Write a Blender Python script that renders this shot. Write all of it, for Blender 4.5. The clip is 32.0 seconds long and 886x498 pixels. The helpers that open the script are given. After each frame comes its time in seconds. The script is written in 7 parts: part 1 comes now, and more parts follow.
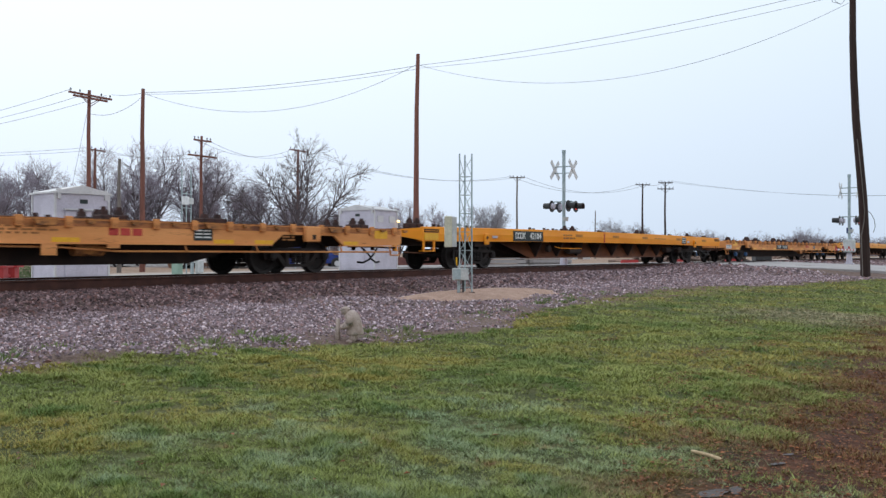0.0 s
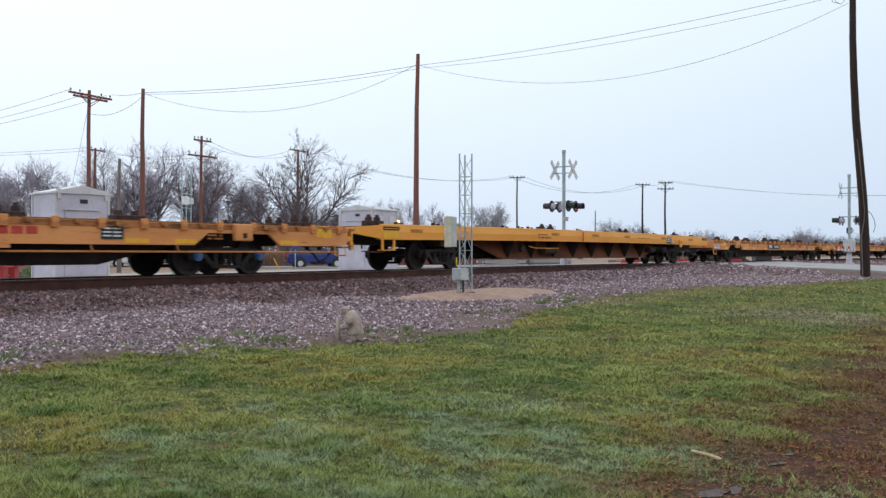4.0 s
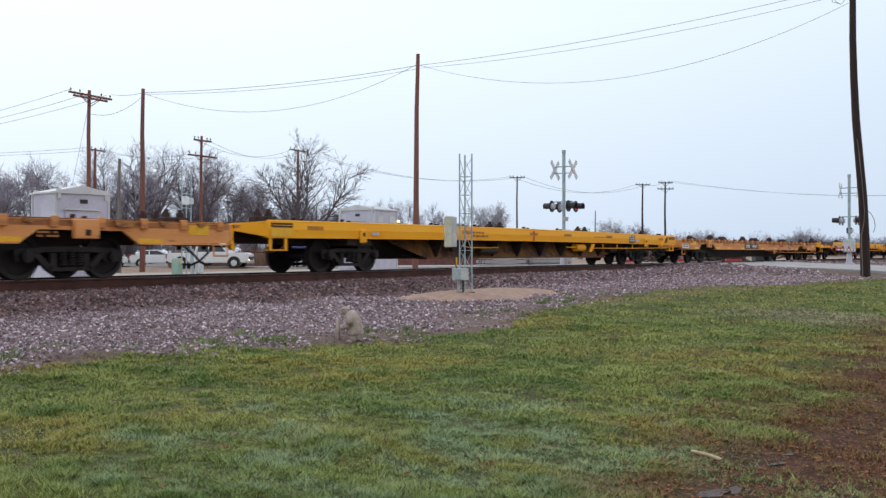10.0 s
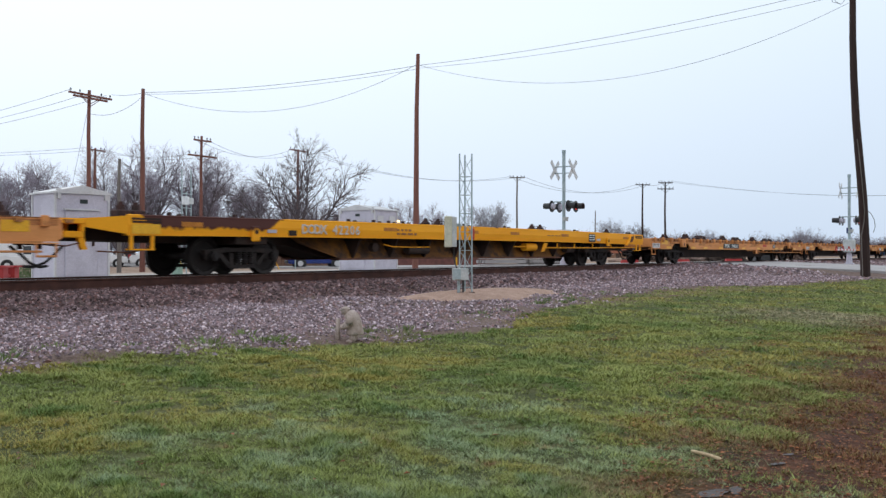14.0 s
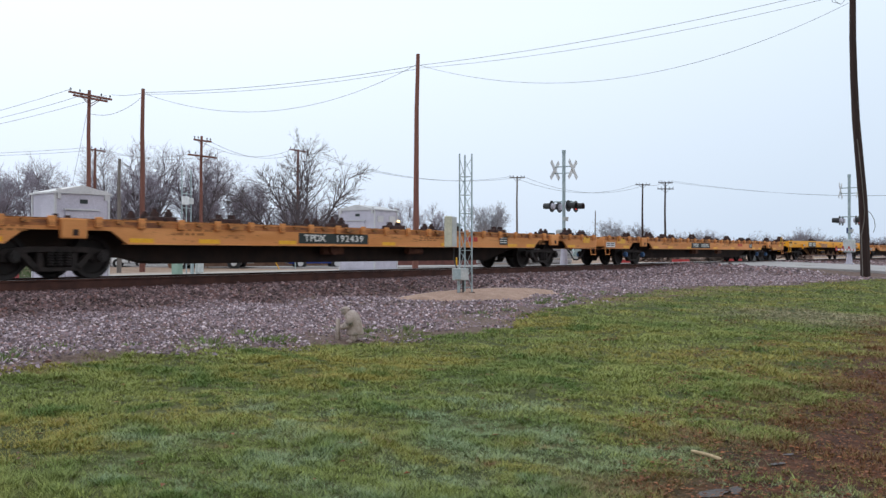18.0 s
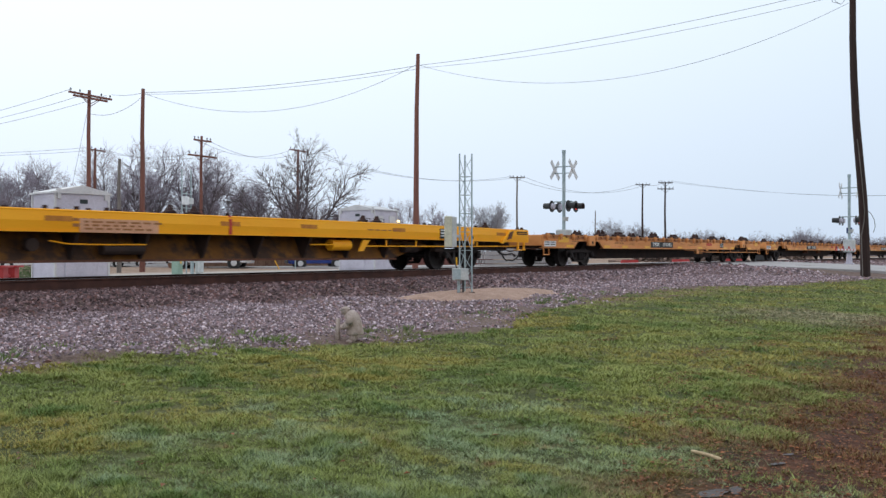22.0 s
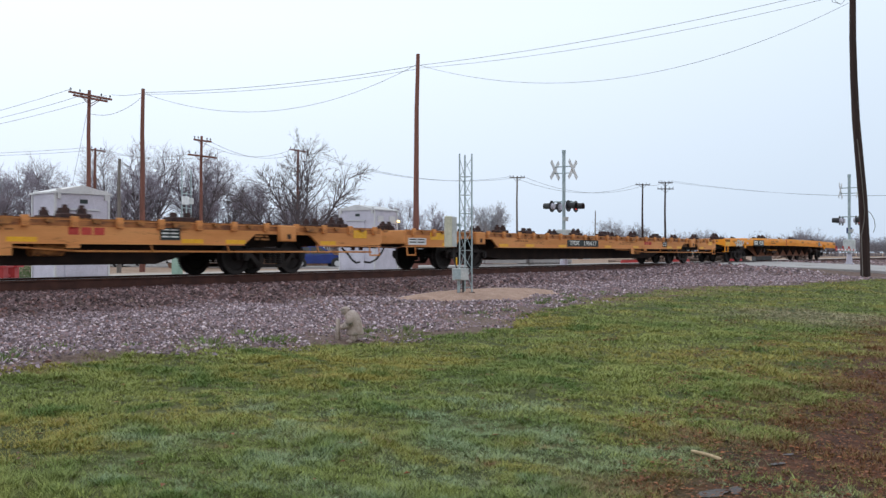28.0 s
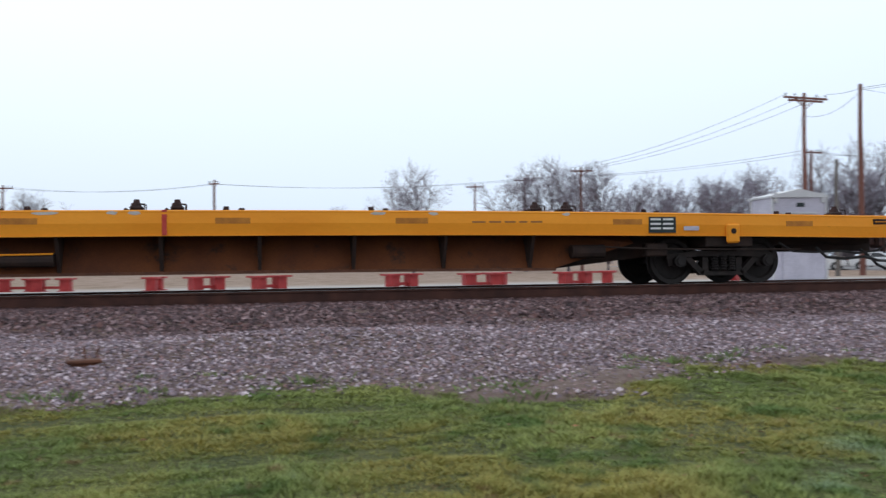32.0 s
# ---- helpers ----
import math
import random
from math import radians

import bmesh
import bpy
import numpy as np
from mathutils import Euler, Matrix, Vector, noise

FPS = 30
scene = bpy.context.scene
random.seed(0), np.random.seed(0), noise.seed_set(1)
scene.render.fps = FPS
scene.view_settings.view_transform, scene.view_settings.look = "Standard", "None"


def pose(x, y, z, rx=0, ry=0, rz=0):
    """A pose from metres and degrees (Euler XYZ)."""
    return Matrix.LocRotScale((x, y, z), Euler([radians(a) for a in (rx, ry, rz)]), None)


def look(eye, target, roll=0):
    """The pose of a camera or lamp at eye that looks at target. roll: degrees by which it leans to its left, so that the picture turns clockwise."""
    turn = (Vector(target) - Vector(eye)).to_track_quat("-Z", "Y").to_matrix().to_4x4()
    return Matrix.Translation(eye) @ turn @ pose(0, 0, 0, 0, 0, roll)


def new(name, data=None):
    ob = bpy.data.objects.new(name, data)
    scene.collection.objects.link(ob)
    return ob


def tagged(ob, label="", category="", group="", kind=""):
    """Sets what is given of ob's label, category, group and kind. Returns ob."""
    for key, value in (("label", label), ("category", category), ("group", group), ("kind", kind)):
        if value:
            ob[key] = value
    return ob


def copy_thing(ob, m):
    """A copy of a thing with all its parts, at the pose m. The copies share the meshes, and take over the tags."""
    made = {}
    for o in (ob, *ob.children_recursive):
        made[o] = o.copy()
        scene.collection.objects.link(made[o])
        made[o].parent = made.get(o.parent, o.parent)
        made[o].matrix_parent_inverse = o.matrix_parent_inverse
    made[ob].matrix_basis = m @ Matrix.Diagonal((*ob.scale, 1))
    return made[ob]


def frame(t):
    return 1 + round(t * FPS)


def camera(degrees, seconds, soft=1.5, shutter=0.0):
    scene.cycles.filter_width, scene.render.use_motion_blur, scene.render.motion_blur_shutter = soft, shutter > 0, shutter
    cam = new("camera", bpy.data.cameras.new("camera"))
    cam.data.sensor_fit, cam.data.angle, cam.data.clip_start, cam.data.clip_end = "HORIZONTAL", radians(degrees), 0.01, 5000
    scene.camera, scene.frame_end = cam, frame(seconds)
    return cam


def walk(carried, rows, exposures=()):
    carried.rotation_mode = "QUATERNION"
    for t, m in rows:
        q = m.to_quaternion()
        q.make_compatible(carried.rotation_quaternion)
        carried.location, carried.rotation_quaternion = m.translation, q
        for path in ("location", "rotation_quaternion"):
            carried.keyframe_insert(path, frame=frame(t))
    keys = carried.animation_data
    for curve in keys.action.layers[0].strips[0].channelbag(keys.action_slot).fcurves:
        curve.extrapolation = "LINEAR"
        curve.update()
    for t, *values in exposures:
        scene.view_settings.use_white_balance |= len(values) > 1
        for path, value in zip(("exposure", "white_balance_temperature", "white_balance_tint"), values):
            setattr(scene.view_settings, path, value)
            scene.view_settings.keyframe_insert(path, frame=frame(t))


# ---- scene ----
# ---------------------------------------------------------------- camera
EYE = (0.0, 0.0, 1.5)
PAN = [(0.0, 34.96, 0.23, 0.0), (30.5, 34.96, 0.23, 0.0), (30.6, 34.98, 0.23, 0.0), (30.7, 35.21, 0.23, 0.0),
       (30.8, 35.46, 0.23, 0.0), (30.9, 36.10, 0.24, 0.0), (31.0, 37.29, 0.24, 0.01), (31.1, 40.54, 0.23, -0.03),
       (31.2, 44.90, 0.22, -0.08), (31.3, 48.82, 0.21, -0.12), (31.4, 51.54, 0.21, -0.15), (31.5, 54.38, 0.20, -0.19),
       (31.6, 59.84, 0.29, -0.31), (31.7, 65.58, 0.38, -0.42), (31.8, 69.98, 0.48, -0.52), (31.9, 73.90, 0.58, -0.60),
       (32.0, 77.63, 0.68, -0.66)]


def aim(yaw, pitch, roll):
    a, p = radians(yaw), radians(pitch)
    way = Vector((math.cos(a) * math.cos(p), math.sin(a) * math.cos(p), math.sin(p)))
    return look(EYE, Vector(EYE) + way, roll)


cam = camera(51.5, 32.0, soft=1.4, shutter=0.14)
# the picture cools and darkens a little as the camera swings to the brighter sky
walk(cam, [(t, aim(y, p, r)) for t, y, p, r in PAN], [(0.0, 0.0, 6500, 10), (31.0, 0.0, 6500, 10), (32.0, -0.07, 6280, 9)])

# ---------------------------------------------------------------- light: bright overcast
world = bpy.data.worlds.new("overcast")
scene.world = world
world.use_nodes = True
wn, wl = world.node_tree.nodes, world.node_tree.links
for n in list(wn):
    wn.remove(n)
w_out = wn.new("ShaderNodeOutputWorld")
w_bg = wn.new("ShaderNodeBackground")
w_sky = wn.new("ShaderNodeTexSky")
w_sky.sky_type, w_sky.sun_disc = "NISHITA", False
w_sky.sun_elevation, w_sky.sun_rotation = radians(38), radians(-25)
w_sky.dust_density, w_sky.air_density = 4.0, 1.0
w_dim = wn.new("ShaderNodeMixRGB")
w_dim.blend_type = "MULTIPLY"
w_dim.inputs[0].default_value = 1.0
w_dim.inputs[2].default_value = (0.09, 0.09, 0.09, 1)
wl.new(w_sky.outputs[0], w_dim.inputs[1])
# cloud deck: brighter towards the hidden sun
w_geo = wn.new("ShaderNodeTexCoord")
w_dot = wn.new("ShaderNodeVectorMath")
w_dot.operation = "DOT_PRODUCT"
w_dot.inputs[1].default_value = (0.27, 0.74, 0.62)
wl.new(w_geo.outputs["Generated"], w_dot.inputs[0])
w_ramp = wn.new("ShaderNodeValToRGB")
w_ramp.color_ramp.elements[0].position, w_ramp.color_ramp.elements[0].color = 0.0, (0.98, 1.03, 1.10, 1)
w_ramp.color_ramp.elements[1].position, w_ramp.color_ramp.elements[1].color = 1.0, (1.08, 1.21, 1.33, 1)
e = w_ramp.color_ramp.elements.new(0.25)
e.color = (0.80, 0.93, 1.07, 1)
e = w_ramp.color_ramp.elements.new(0.48)
e.color = (0.825, 0.965, 1.11, 1)
wl.new(w_dot.outputs["Value"], w_ramp.inputs[0])
w_mix = wn.new("ShaderNodeMixRGB")
w_mix.inputs[0].default_value = 0.9
wl.new(w_dim.outputs[0], w_mix.inputs[1])
wl.new(w_ramp.outputs[0], w_mix.inputs[2])
# thicker, bluer air towards the horizon
w_sep = wn.new("ShaderNodeSeparateXYZ")
wl.new(w_geo.outputs["Generated"], w_sep.inputs[0])
w_low = wn.new("ShaderNodeValToRGB")
w_low.color_ramp.elements[0].position, w_low.color_ramp.elements[0].color = 0.0, (0.84, 0.85, 0.90, 1)
w_low.color_ramp.elements[1].position, w_low.color_ramp.elements[1].color = 0.24, (1.03, 1.01, 1, 1)
wl.new(w_sep.outputs["Z"], w_low.inputs[0])
w_haze = wn.new("ShaderNodeMixRGB")
w_haze.blend_type = "MULTIPLY"
w_haze.inputs[0].default_value = 1.0
wl.new(w_mix.outputs[0], w_haze.inputs[1])
wl.new(w_low.outputs[0], w_haze.inputs[2])
wl.new(w_haze.outputs[0], w_bg.inputs[0])
w_bg.inputs[1].default_value = 1.0
wl.new(w_bg.outputs[0], w_out.inputs[0])

sun = new("sun", bpy.data.lights.new("sun", "SUN"))
sun.data.energy, sun.data.angle, sun.data.color = 0.5, radians(40), (1.0, 0.97, 0.92)
sun.matrix_basis = look((0, 0, 60), (-0.27 * 60, -0.74 * 60, 60 - 0.62 * 60))
scene.view_settings.exposure = 0.0


# ---------------------------------------------------------------- materials
def mat(name, a, b, scale=4.0, rough=0.7, bump=0.3, metal=0.0, fine=40.0, spot=None, spot_scale=3.0, spot_at=0.62, stretch=(1, 1, 1), island=0.0, obj=0.0, rise=0.01, grain_by=0.28, spec=0.5):
    """Two tones by noise, a fine grain over them, stains of a third tone, fine relief."""
    m = bpy.data.materials.new(name)
    m.use_nodes = True
    nt = m.node_tree
    n, l = nt.nodes, nt.links
    bsdf = n["Principled BSDF"]
    bsdf.inputs["Roughness"].default_value = rough
    bsdf.inputs["Metallic"].default_value = metal
    bsdf.inputs["Specular IOR Level"].default_value = spec
    tc = n.new("ShaderNodeTexCoord")
    mp = n.new("ShaderNodeMapping")
    mp.inputs["Scale"].default_value = stretch
    l.new(tc.outputs["Object"], mp.inputs[0])
    n1 = n.new("ShaderNodeTexNoise")
    n1.inputs["Scale"].default_value, n1.inputs["Detail"].default_value = scale, 6
    l.new(mp.outputs[0], n1.inputs["Vector"])
    r1 = n.new("ShaderNodeValToRGB")
    r1.color_ramp.elements[0].position, r1.color_ramp.elements[0].color = 0.34, (*a, 1)
    r1.color_ramp.elements[1].position, r1.color_ramp.elements[1].color = 0.66, (*b, 1)
    l.new(n1.outputs["Fac"], r1.inputs[0])
    n2 = n.new("ShaderNodeTexNoise")
    n2.inputs["Scale"].default_value, n2.inputs["Detail"].default_value = fine, 3
    l.new(mp.outputs[0], n2.inputs["Vector"])
    grain = n.new("ShaderNodeMapRange")
    grain.inputs["To Min"].default_value, grain.inputs["To Max"].default_value = 1 - grain_by, 1 + grain_by
    l.new(n2.outputs["Fac"], grain.inputs["Value"])
    mul = n.new("ShaderNodeMixRGB")
    mul.blend_type = "MULTIPLY"
    mul.inputs[0].default_value = 1.0
    l.new(r1.outputs[0], mul.inputs[1])
    l.new(grain.outputs[0], mul.inputs[2])
    col = mul.outputs[0]
    if spot:
        n3 = n.new("ShaderNodeTexNoise")
        n3.inputs["Scale"].default_value, n3.inputs["Detail"].default_value, n3.inputs["Roughness"].default_value = spot_scale, 8, 0.7
        l.new(mp.outputs[0], n3.inputs["Vector"])
        r3 = n.new("ShaderNodeMapRange")
        r3.inputs["From Min"].default_value, r3.inputs["From Max"].default_value = spot_at - 0.05, spot_at + 0.06
        l.new(n3.outputs["Fac"], r3.inputs["Value"])
        mx = n.new("ShaderNodeMixRGB")
        l.new(r3.outputs[0], mx.inputs[0])
        l.new(col, mx.inputs[1])
        mx.inputs[2].default_value = (*spot, 1)
        col = mx.outputs[0]
    for amount, socket in ((island, "Random Per Island"), (obj, "Random")):
        if amount:
            src = n.new("ShaderNodeNewGeometry" if socket == "Random Per Island" else "ShaderNodeObjectInfo")
            mr = n.new("ShaderNodeMapRange")
            mr.inputs["To Min"].default_value, mr.inputs["To Max"].default_value = 1 - amount, 1 + amount
            l.new(src.outputs[socket], mr.inputs["Value"])
            mm = n.new("ShaderNodeMixRGB")
            mm.blend_type = "MULTIPLY"
            mm.inputs[0].default_value = 1.0
            l.new(col, mm.inputs[1])
            l.new(mr.outputs[0], mm.inputs[2])
            col = mm.outputs[0]
    l.new(col, bsdf.inputs["Base Color"])
    if bump:
        bp = n.new("ShaderNodeBump")
        bp.inputs["Strength"].default_value, bp.inputs["Distance"].default_value = bump, rise
        l.new(n2.outputs["Fac"], bp.inputs["Height"])
        l.new(bp.outputs[0], bsdf.inputs["Normal"])
    return m


def glow(name, colour, strength):
    m = bpy.data.materials.new(name)
    m.use_nodes = True
    b = m.node_tree.nodes["Principled BSDF"]
    b.inputs["Base Color"].default_value = (*colour, 1)
    b.inputs["Emission Color"].default_value = (*colour, 1)
    b.inputs["Emission Strength"].default_value = strength
    return m


RUST = (0.10, 0.045, 0.022)
M = {
    "tan_paint": mat("faded_tan_yellow_paint", (0.64, 0.262, 0.082), (0.77, 0.348, 0.130), 1.6, 0.65, 0.1, 0, 30, (0.24, 0.085, 0.03), 3.4, 0.63, (0.35, 1, 1.9), obj=0.06, grain_by=0.10, spec=0.25),
    "orange_paint": mat("orange_yellow_paint", (0.86, 0.305, 0.016), (0.94, 0.36, 0.024), 1.2, 0.5, 0.05, 0, 25, (0.36, 0.12, 0.015), 3.0, 0.70, (0.5, 1, 1.5), grain_by=0.06, spec=0.25),
    "yellow_paint": mat("lemon_yellow_paint", (0.93, 0.395, 0.012), (0.97, 0.45, 0.018), 1.2, 0.5, 0.05, 0, 25, (0.36, 0.13, 0.02), 3.5, 0.68, (0.5, 1, 1.5), grain_by=0.06, spec=0.25),
    "rusty_yellow": mat("rust_eaten_yellow_paint", (0.88, 0.365, 0.012), (0.95, 0.42, 0.018), 1.2, 0.6, 0.2, 0, 25, (0.14, 0.05, 0.03), 0.9, 0.68, (0.45, 1, 2.5), grain_by=0.08, spec=0.2),
    # underframe tones hold grime and the shade cast by the side sills
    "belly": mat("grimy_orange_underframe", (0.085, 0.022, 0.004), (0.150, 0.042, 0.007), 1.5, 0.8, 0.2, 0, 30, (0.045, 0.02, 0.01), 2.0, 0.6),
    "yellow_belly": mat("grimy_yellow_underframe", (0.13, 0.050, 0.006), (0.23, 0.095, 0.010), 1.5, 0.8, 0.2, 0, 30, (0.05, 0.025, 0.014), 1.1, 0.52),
    # brown-black underframe tone; it also paints the unlit depth of holes and slots
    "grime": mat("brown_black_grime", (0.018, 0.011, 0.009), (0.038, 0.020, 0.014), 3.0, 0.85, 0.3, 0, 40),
    "pocket": mat("worn_rusty_tan_steel", (0.30, 0.12, 0.035), (0.50, 0.21, 0.055), 7.0, 0.7, 0.2, 0, 40, RUST, 8.0, 0.55, obj=0.2),
    "strip": mat("browned_tan_paint", (0.30, 0.105, 0.030), (0.50, 0.195, 0.060), 3.0, 0.7, 0.2, 0, 30, (0.15, 0.055, 0.025), 4.0, 0.56, (0.3, 1, 1), obj=0.12),
    "rustbrown": mat("rust_brown_steel", (0.09, 0.035, 0.022), (0.15, 0.06, 0.032), 5.0, 0.85, 0.4, 0, 60),
    "winch": mat("dark_rusted_winch_steel", (0.020, 0.010, 0.009), (0.062, 0.024, 0.019), 8.0, 0.8, 0.4, 0, 60),
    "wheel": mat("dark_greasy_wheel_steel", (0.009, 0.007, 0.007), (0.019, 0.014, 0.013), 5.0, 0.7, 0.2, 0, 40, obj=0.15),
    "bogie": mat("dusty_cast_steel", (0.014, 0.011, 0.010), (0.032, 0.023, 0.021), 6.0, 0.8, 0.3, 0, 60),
    "tread": mat("polished_steel", (0.35, 0.34, 0.33), (0.5, 0.49, 0.48), 20.0, 0.3, 0.05, 0.9),
    "panel": mat("black_green_panel_paint", (0.010, 0.020, 0.020), (0.018, 0.03, 0.03), 4.0, 0.6, 0.05),
    "white_letter": mat("white_stencil_paint", (0.72, 0.74, 0.72), (0.82, 0.83, 0.8), 9.0, 0.6, 0.05, spot=(0.4, 0.4, 0.38), spot_scale=14, spot_at=0.68),
    "faint_letter": mat("faded_brown_stencil_paint", (0.28, 0.115, 0.03), (0.36, 0.15, 0.045), 9.0, 0.7, 0.0),
    "dark_letter": mat("black_stencil_paint", (0.03, 0.03, 0.03), (0.06, 0.05, 0.04), 9.0, 0.7, 0.0),
    "red_letter": mat("red_stencil_paint", (0.45, 0.03, 0.025), (0.55, 0.06, 0.04), 9.0, 0.6, 0.0),
    "browned": mat("browned_orange_paint", (0.42, 0.15, 0.012), (0.55, 0.21, 0.018), 5.0, 0.6, 0.05, 0, 30),
    "reflect": mat("bright_yellow_reflector", (0.80, 0.40, 0.008), (0.85, 0.47, 0.012), 8.0, 0.35, 0.0),
    "hose": mat("black_rubber", (0.015, 0.015, 0.016), (0.03, 0.03, 0.03), 9.0, 0.6, 0.1),
    "rail": mat("rusty_rail_steel", (0.050, 0.018, 0.013), (0.092, 0.034, 0.023), 3.0, 0.8, 0.3, 0, 50),
    "tie": mat("weathered_creosote_wood", (0.05, 0.035, 0.028), (0.10, 0.075, 0.06), 3.0, 0.9, 0.5, 0, 50, stretch=(4, 0.6, 1), obj=0.3),
    "pole": mat("brown_creosoted_pole_wood", (0.135, 0.054, 0.042), (0.205, 0.086, 0.064), 2.0, 0.85, 0.4, 0, 30, stretch=(4, 4, 0.3), obj=0.15),
    "dark_pole": mat("dark_creosoted_pole_wood", (0.022, 0.011, 0.010), (0.042, 0.020, 0.016), 2.0, 0.85, 0.4, 0, 30, stretch=(4, 4, 0.3)),
    "grey_pole": mat("grey_weathered_pole_wood", (0.12, 0.105, 0.095), (0.2, 0.18, 0.165), 2.0, 0.85, 0.4, 0, 30, stretch=(4, 4, 0.3)),
    "wire": mat("dark_wire", (0.06, 0.075, 0.09), (0.1, 0.115, 0.13), 2.0, 0.6, 0.0),
    "galv": mat("galvanised_steel", (0.30, 0.38, 0.40), (0.42, 0.5, 0.52), 6.0, 0.45, 0.1, 0.4, 30),
    "alu": mat("dull_aluminium_sheet", (0.455, 0.438, 0.515), (0.55, 0.532, 0.615), 2.0, 0.5, 0.1, 0.1, 30, spot=(0.3, 0.3, 0.3), spot_scale=4, spot_at=0.68),
    "alu_dark": mat("grey_aluminium_roof", (0.52, 0.52, 0.535), (0.6, 0.6, 0.615), 2.0, 0.5, 0.1, 0.1, 30),
    "beige_box": mat("weathered_cream_enclosure", (0.50, 0.50, 0.38), (0.62, 0.61, 0.48), 5.0, 0.6, 0.1, 0, 30),
    "grey_box": mat("light_grey_enclosure", (0.42, 0.45, 0.45), (0.55, 0.57, 0.56), 5.0, 0.55, 0.1, 0, 30),
    "white_sign": mat("white_sign_sheet", (0.62, 0.64, 0.66), (0.75, 0.77, 0.78), 5.0, 0.5, 0.0),
    "black_paint": mat("black_paint", (0.012, 0.013, 0.015), (0.025, 0.026, 0.028), 5.0, 0.5, 0.1),
    "red_paint": mat("faded_red_paint", (0.30, 0.018, 0.020), (0.42, 0.035, 0.035), 3.0, 0.6, 0.1, 0, 30, spot=(0.2, 0.03, 0.03), spot_scale=5, spot_at=0.64),
    "red_white": mat("red_reflective_tape", (0.50, 0.05, 0.05), (0.6, 0.08, 0.07), 9.0, 0.4, 0.0),
    "stone": mat("grey_cast_stone", (0.36, 0.285, 0.245), (0.48, 0.395, 0.35), 12.0, 0.9, 0.5, 0, 60, spot=(0.2, 0.19, 0.17), spot_scale=8, spot_at=0.6),
    "concrete": mat("pale_concrete", (0.310, 0.291, 0.288), (0.396, 0.378, 0.374), 0.8, 0.85, 0.3, 0, 18, spot=(0.3, 0.29, 0.28), spot_scale=0.7, spot_at=0.62),
    "bark": mat("grey_brown_bark", (0.088, 0.070, 0.075), (0.155, 0.128, 0.136), 6.0, 0.9, 0.3, 0, 30),
    "twig": mat("grey_twigs", (0.222, 0.194, 0.232), (0.338, 0.298, 0.348), 1.0, 0.9, 0.0, 0, 20, island=0.25),
    # the far woods' grey is lightened to hold the distance haze
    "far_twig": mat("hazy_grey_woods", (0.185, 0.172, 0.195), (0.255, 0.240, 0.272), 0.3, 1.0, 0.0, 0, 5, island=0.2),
    "car_white": mat("white_car_paint", (0.70, 0.71, 0.72), (0.76, 0.77, 0.78), 2.0, 0.25, 0.0),
    "car_blue": mat("blue_car_paint", (0.008, 0.026, 0.15), (0.012, 0.036, 0.20), 2.0, 0.25, 0.0),
    "glass": mat("dark_car_glass", (0.03, 0.035, 0.04), (0.05, 0.055, 0.06), 2.0, 0.08, 0.0),
    "tyre": mat("tyre_rubber", (0.015, 0.015, 0.015), (0.025, 0.025, 0.025), 9.0, 0.8, 0.1),
    "alloy": mat("silver_alloy", (0.55, 0.56, 0.57), (0.65, 0.66, 0.67), 9.0, 0.35, 0.0, 0.6),
    "wood_log": mat("cut_timber", (0.12, 0.075, 0.062), (0.30, 0.22, 0.18), 4.0, 0.9, 0.3, 0, 30, obj=0.7),
    "brick_roof": mat("terracotta_roof", (0.35, 0.12, 0.07), (0.46, 0.18, 0.11), 3.0, 0.8, 0.2, 0, 30),
    "teal_roof": mat("grey_green_roof", (0.25, 0.33, 0.34), (0.34, 0.42, 0.43), 3.0, 0.7, 0.1),
    "green_box": mat("pale_green_cabinet", (0.24, 0.36, 0.29), (0.31, 0.43, 0.35), 3.0, 0.6, 0.1),
    "brown_wall": mat("tan_brick_wall", (0.24, 0.14, 0.09), (0.34, 0.21, 0.14), 3.0, 0.85, 0.2, 0, 30),
    "frost": mat("worn_dry_leaf", (0.22, 0.08, 0.03), (0.34, 0.14, 0.06), 8.0, 0.9, 0.2, 0, 40, obj=0.3),
}
M["blue_cap"] = mat("faded_blue_cap_paint", (0.05, 0.13, 0.30), (0.08, 0.18, 0.36), 9.0, 0.6, 0.1)
M["tag_white"] = mat("pale_grey_spray_paint", (0.50, 0.47, 0.44), (0.62, 0.60, 0.56), 6.0, 0.7, 0.0, spot=(0.4, 0.3, 0.2), spot_scale=6, spot_at=0.64)
M["tag_dark"] = mat("brown_spray_outline", (0.10, 0.05, 0.03), (0.16, 0.08, 0.04), 6.0, 0.7, 0.0)
M["pink_panel"] = mat("pinkish_tan_panel_paint", (0.58, 0.30, 0.17), (0.66, 0.36, 0.22), 4.0, 0.6, 0.0)


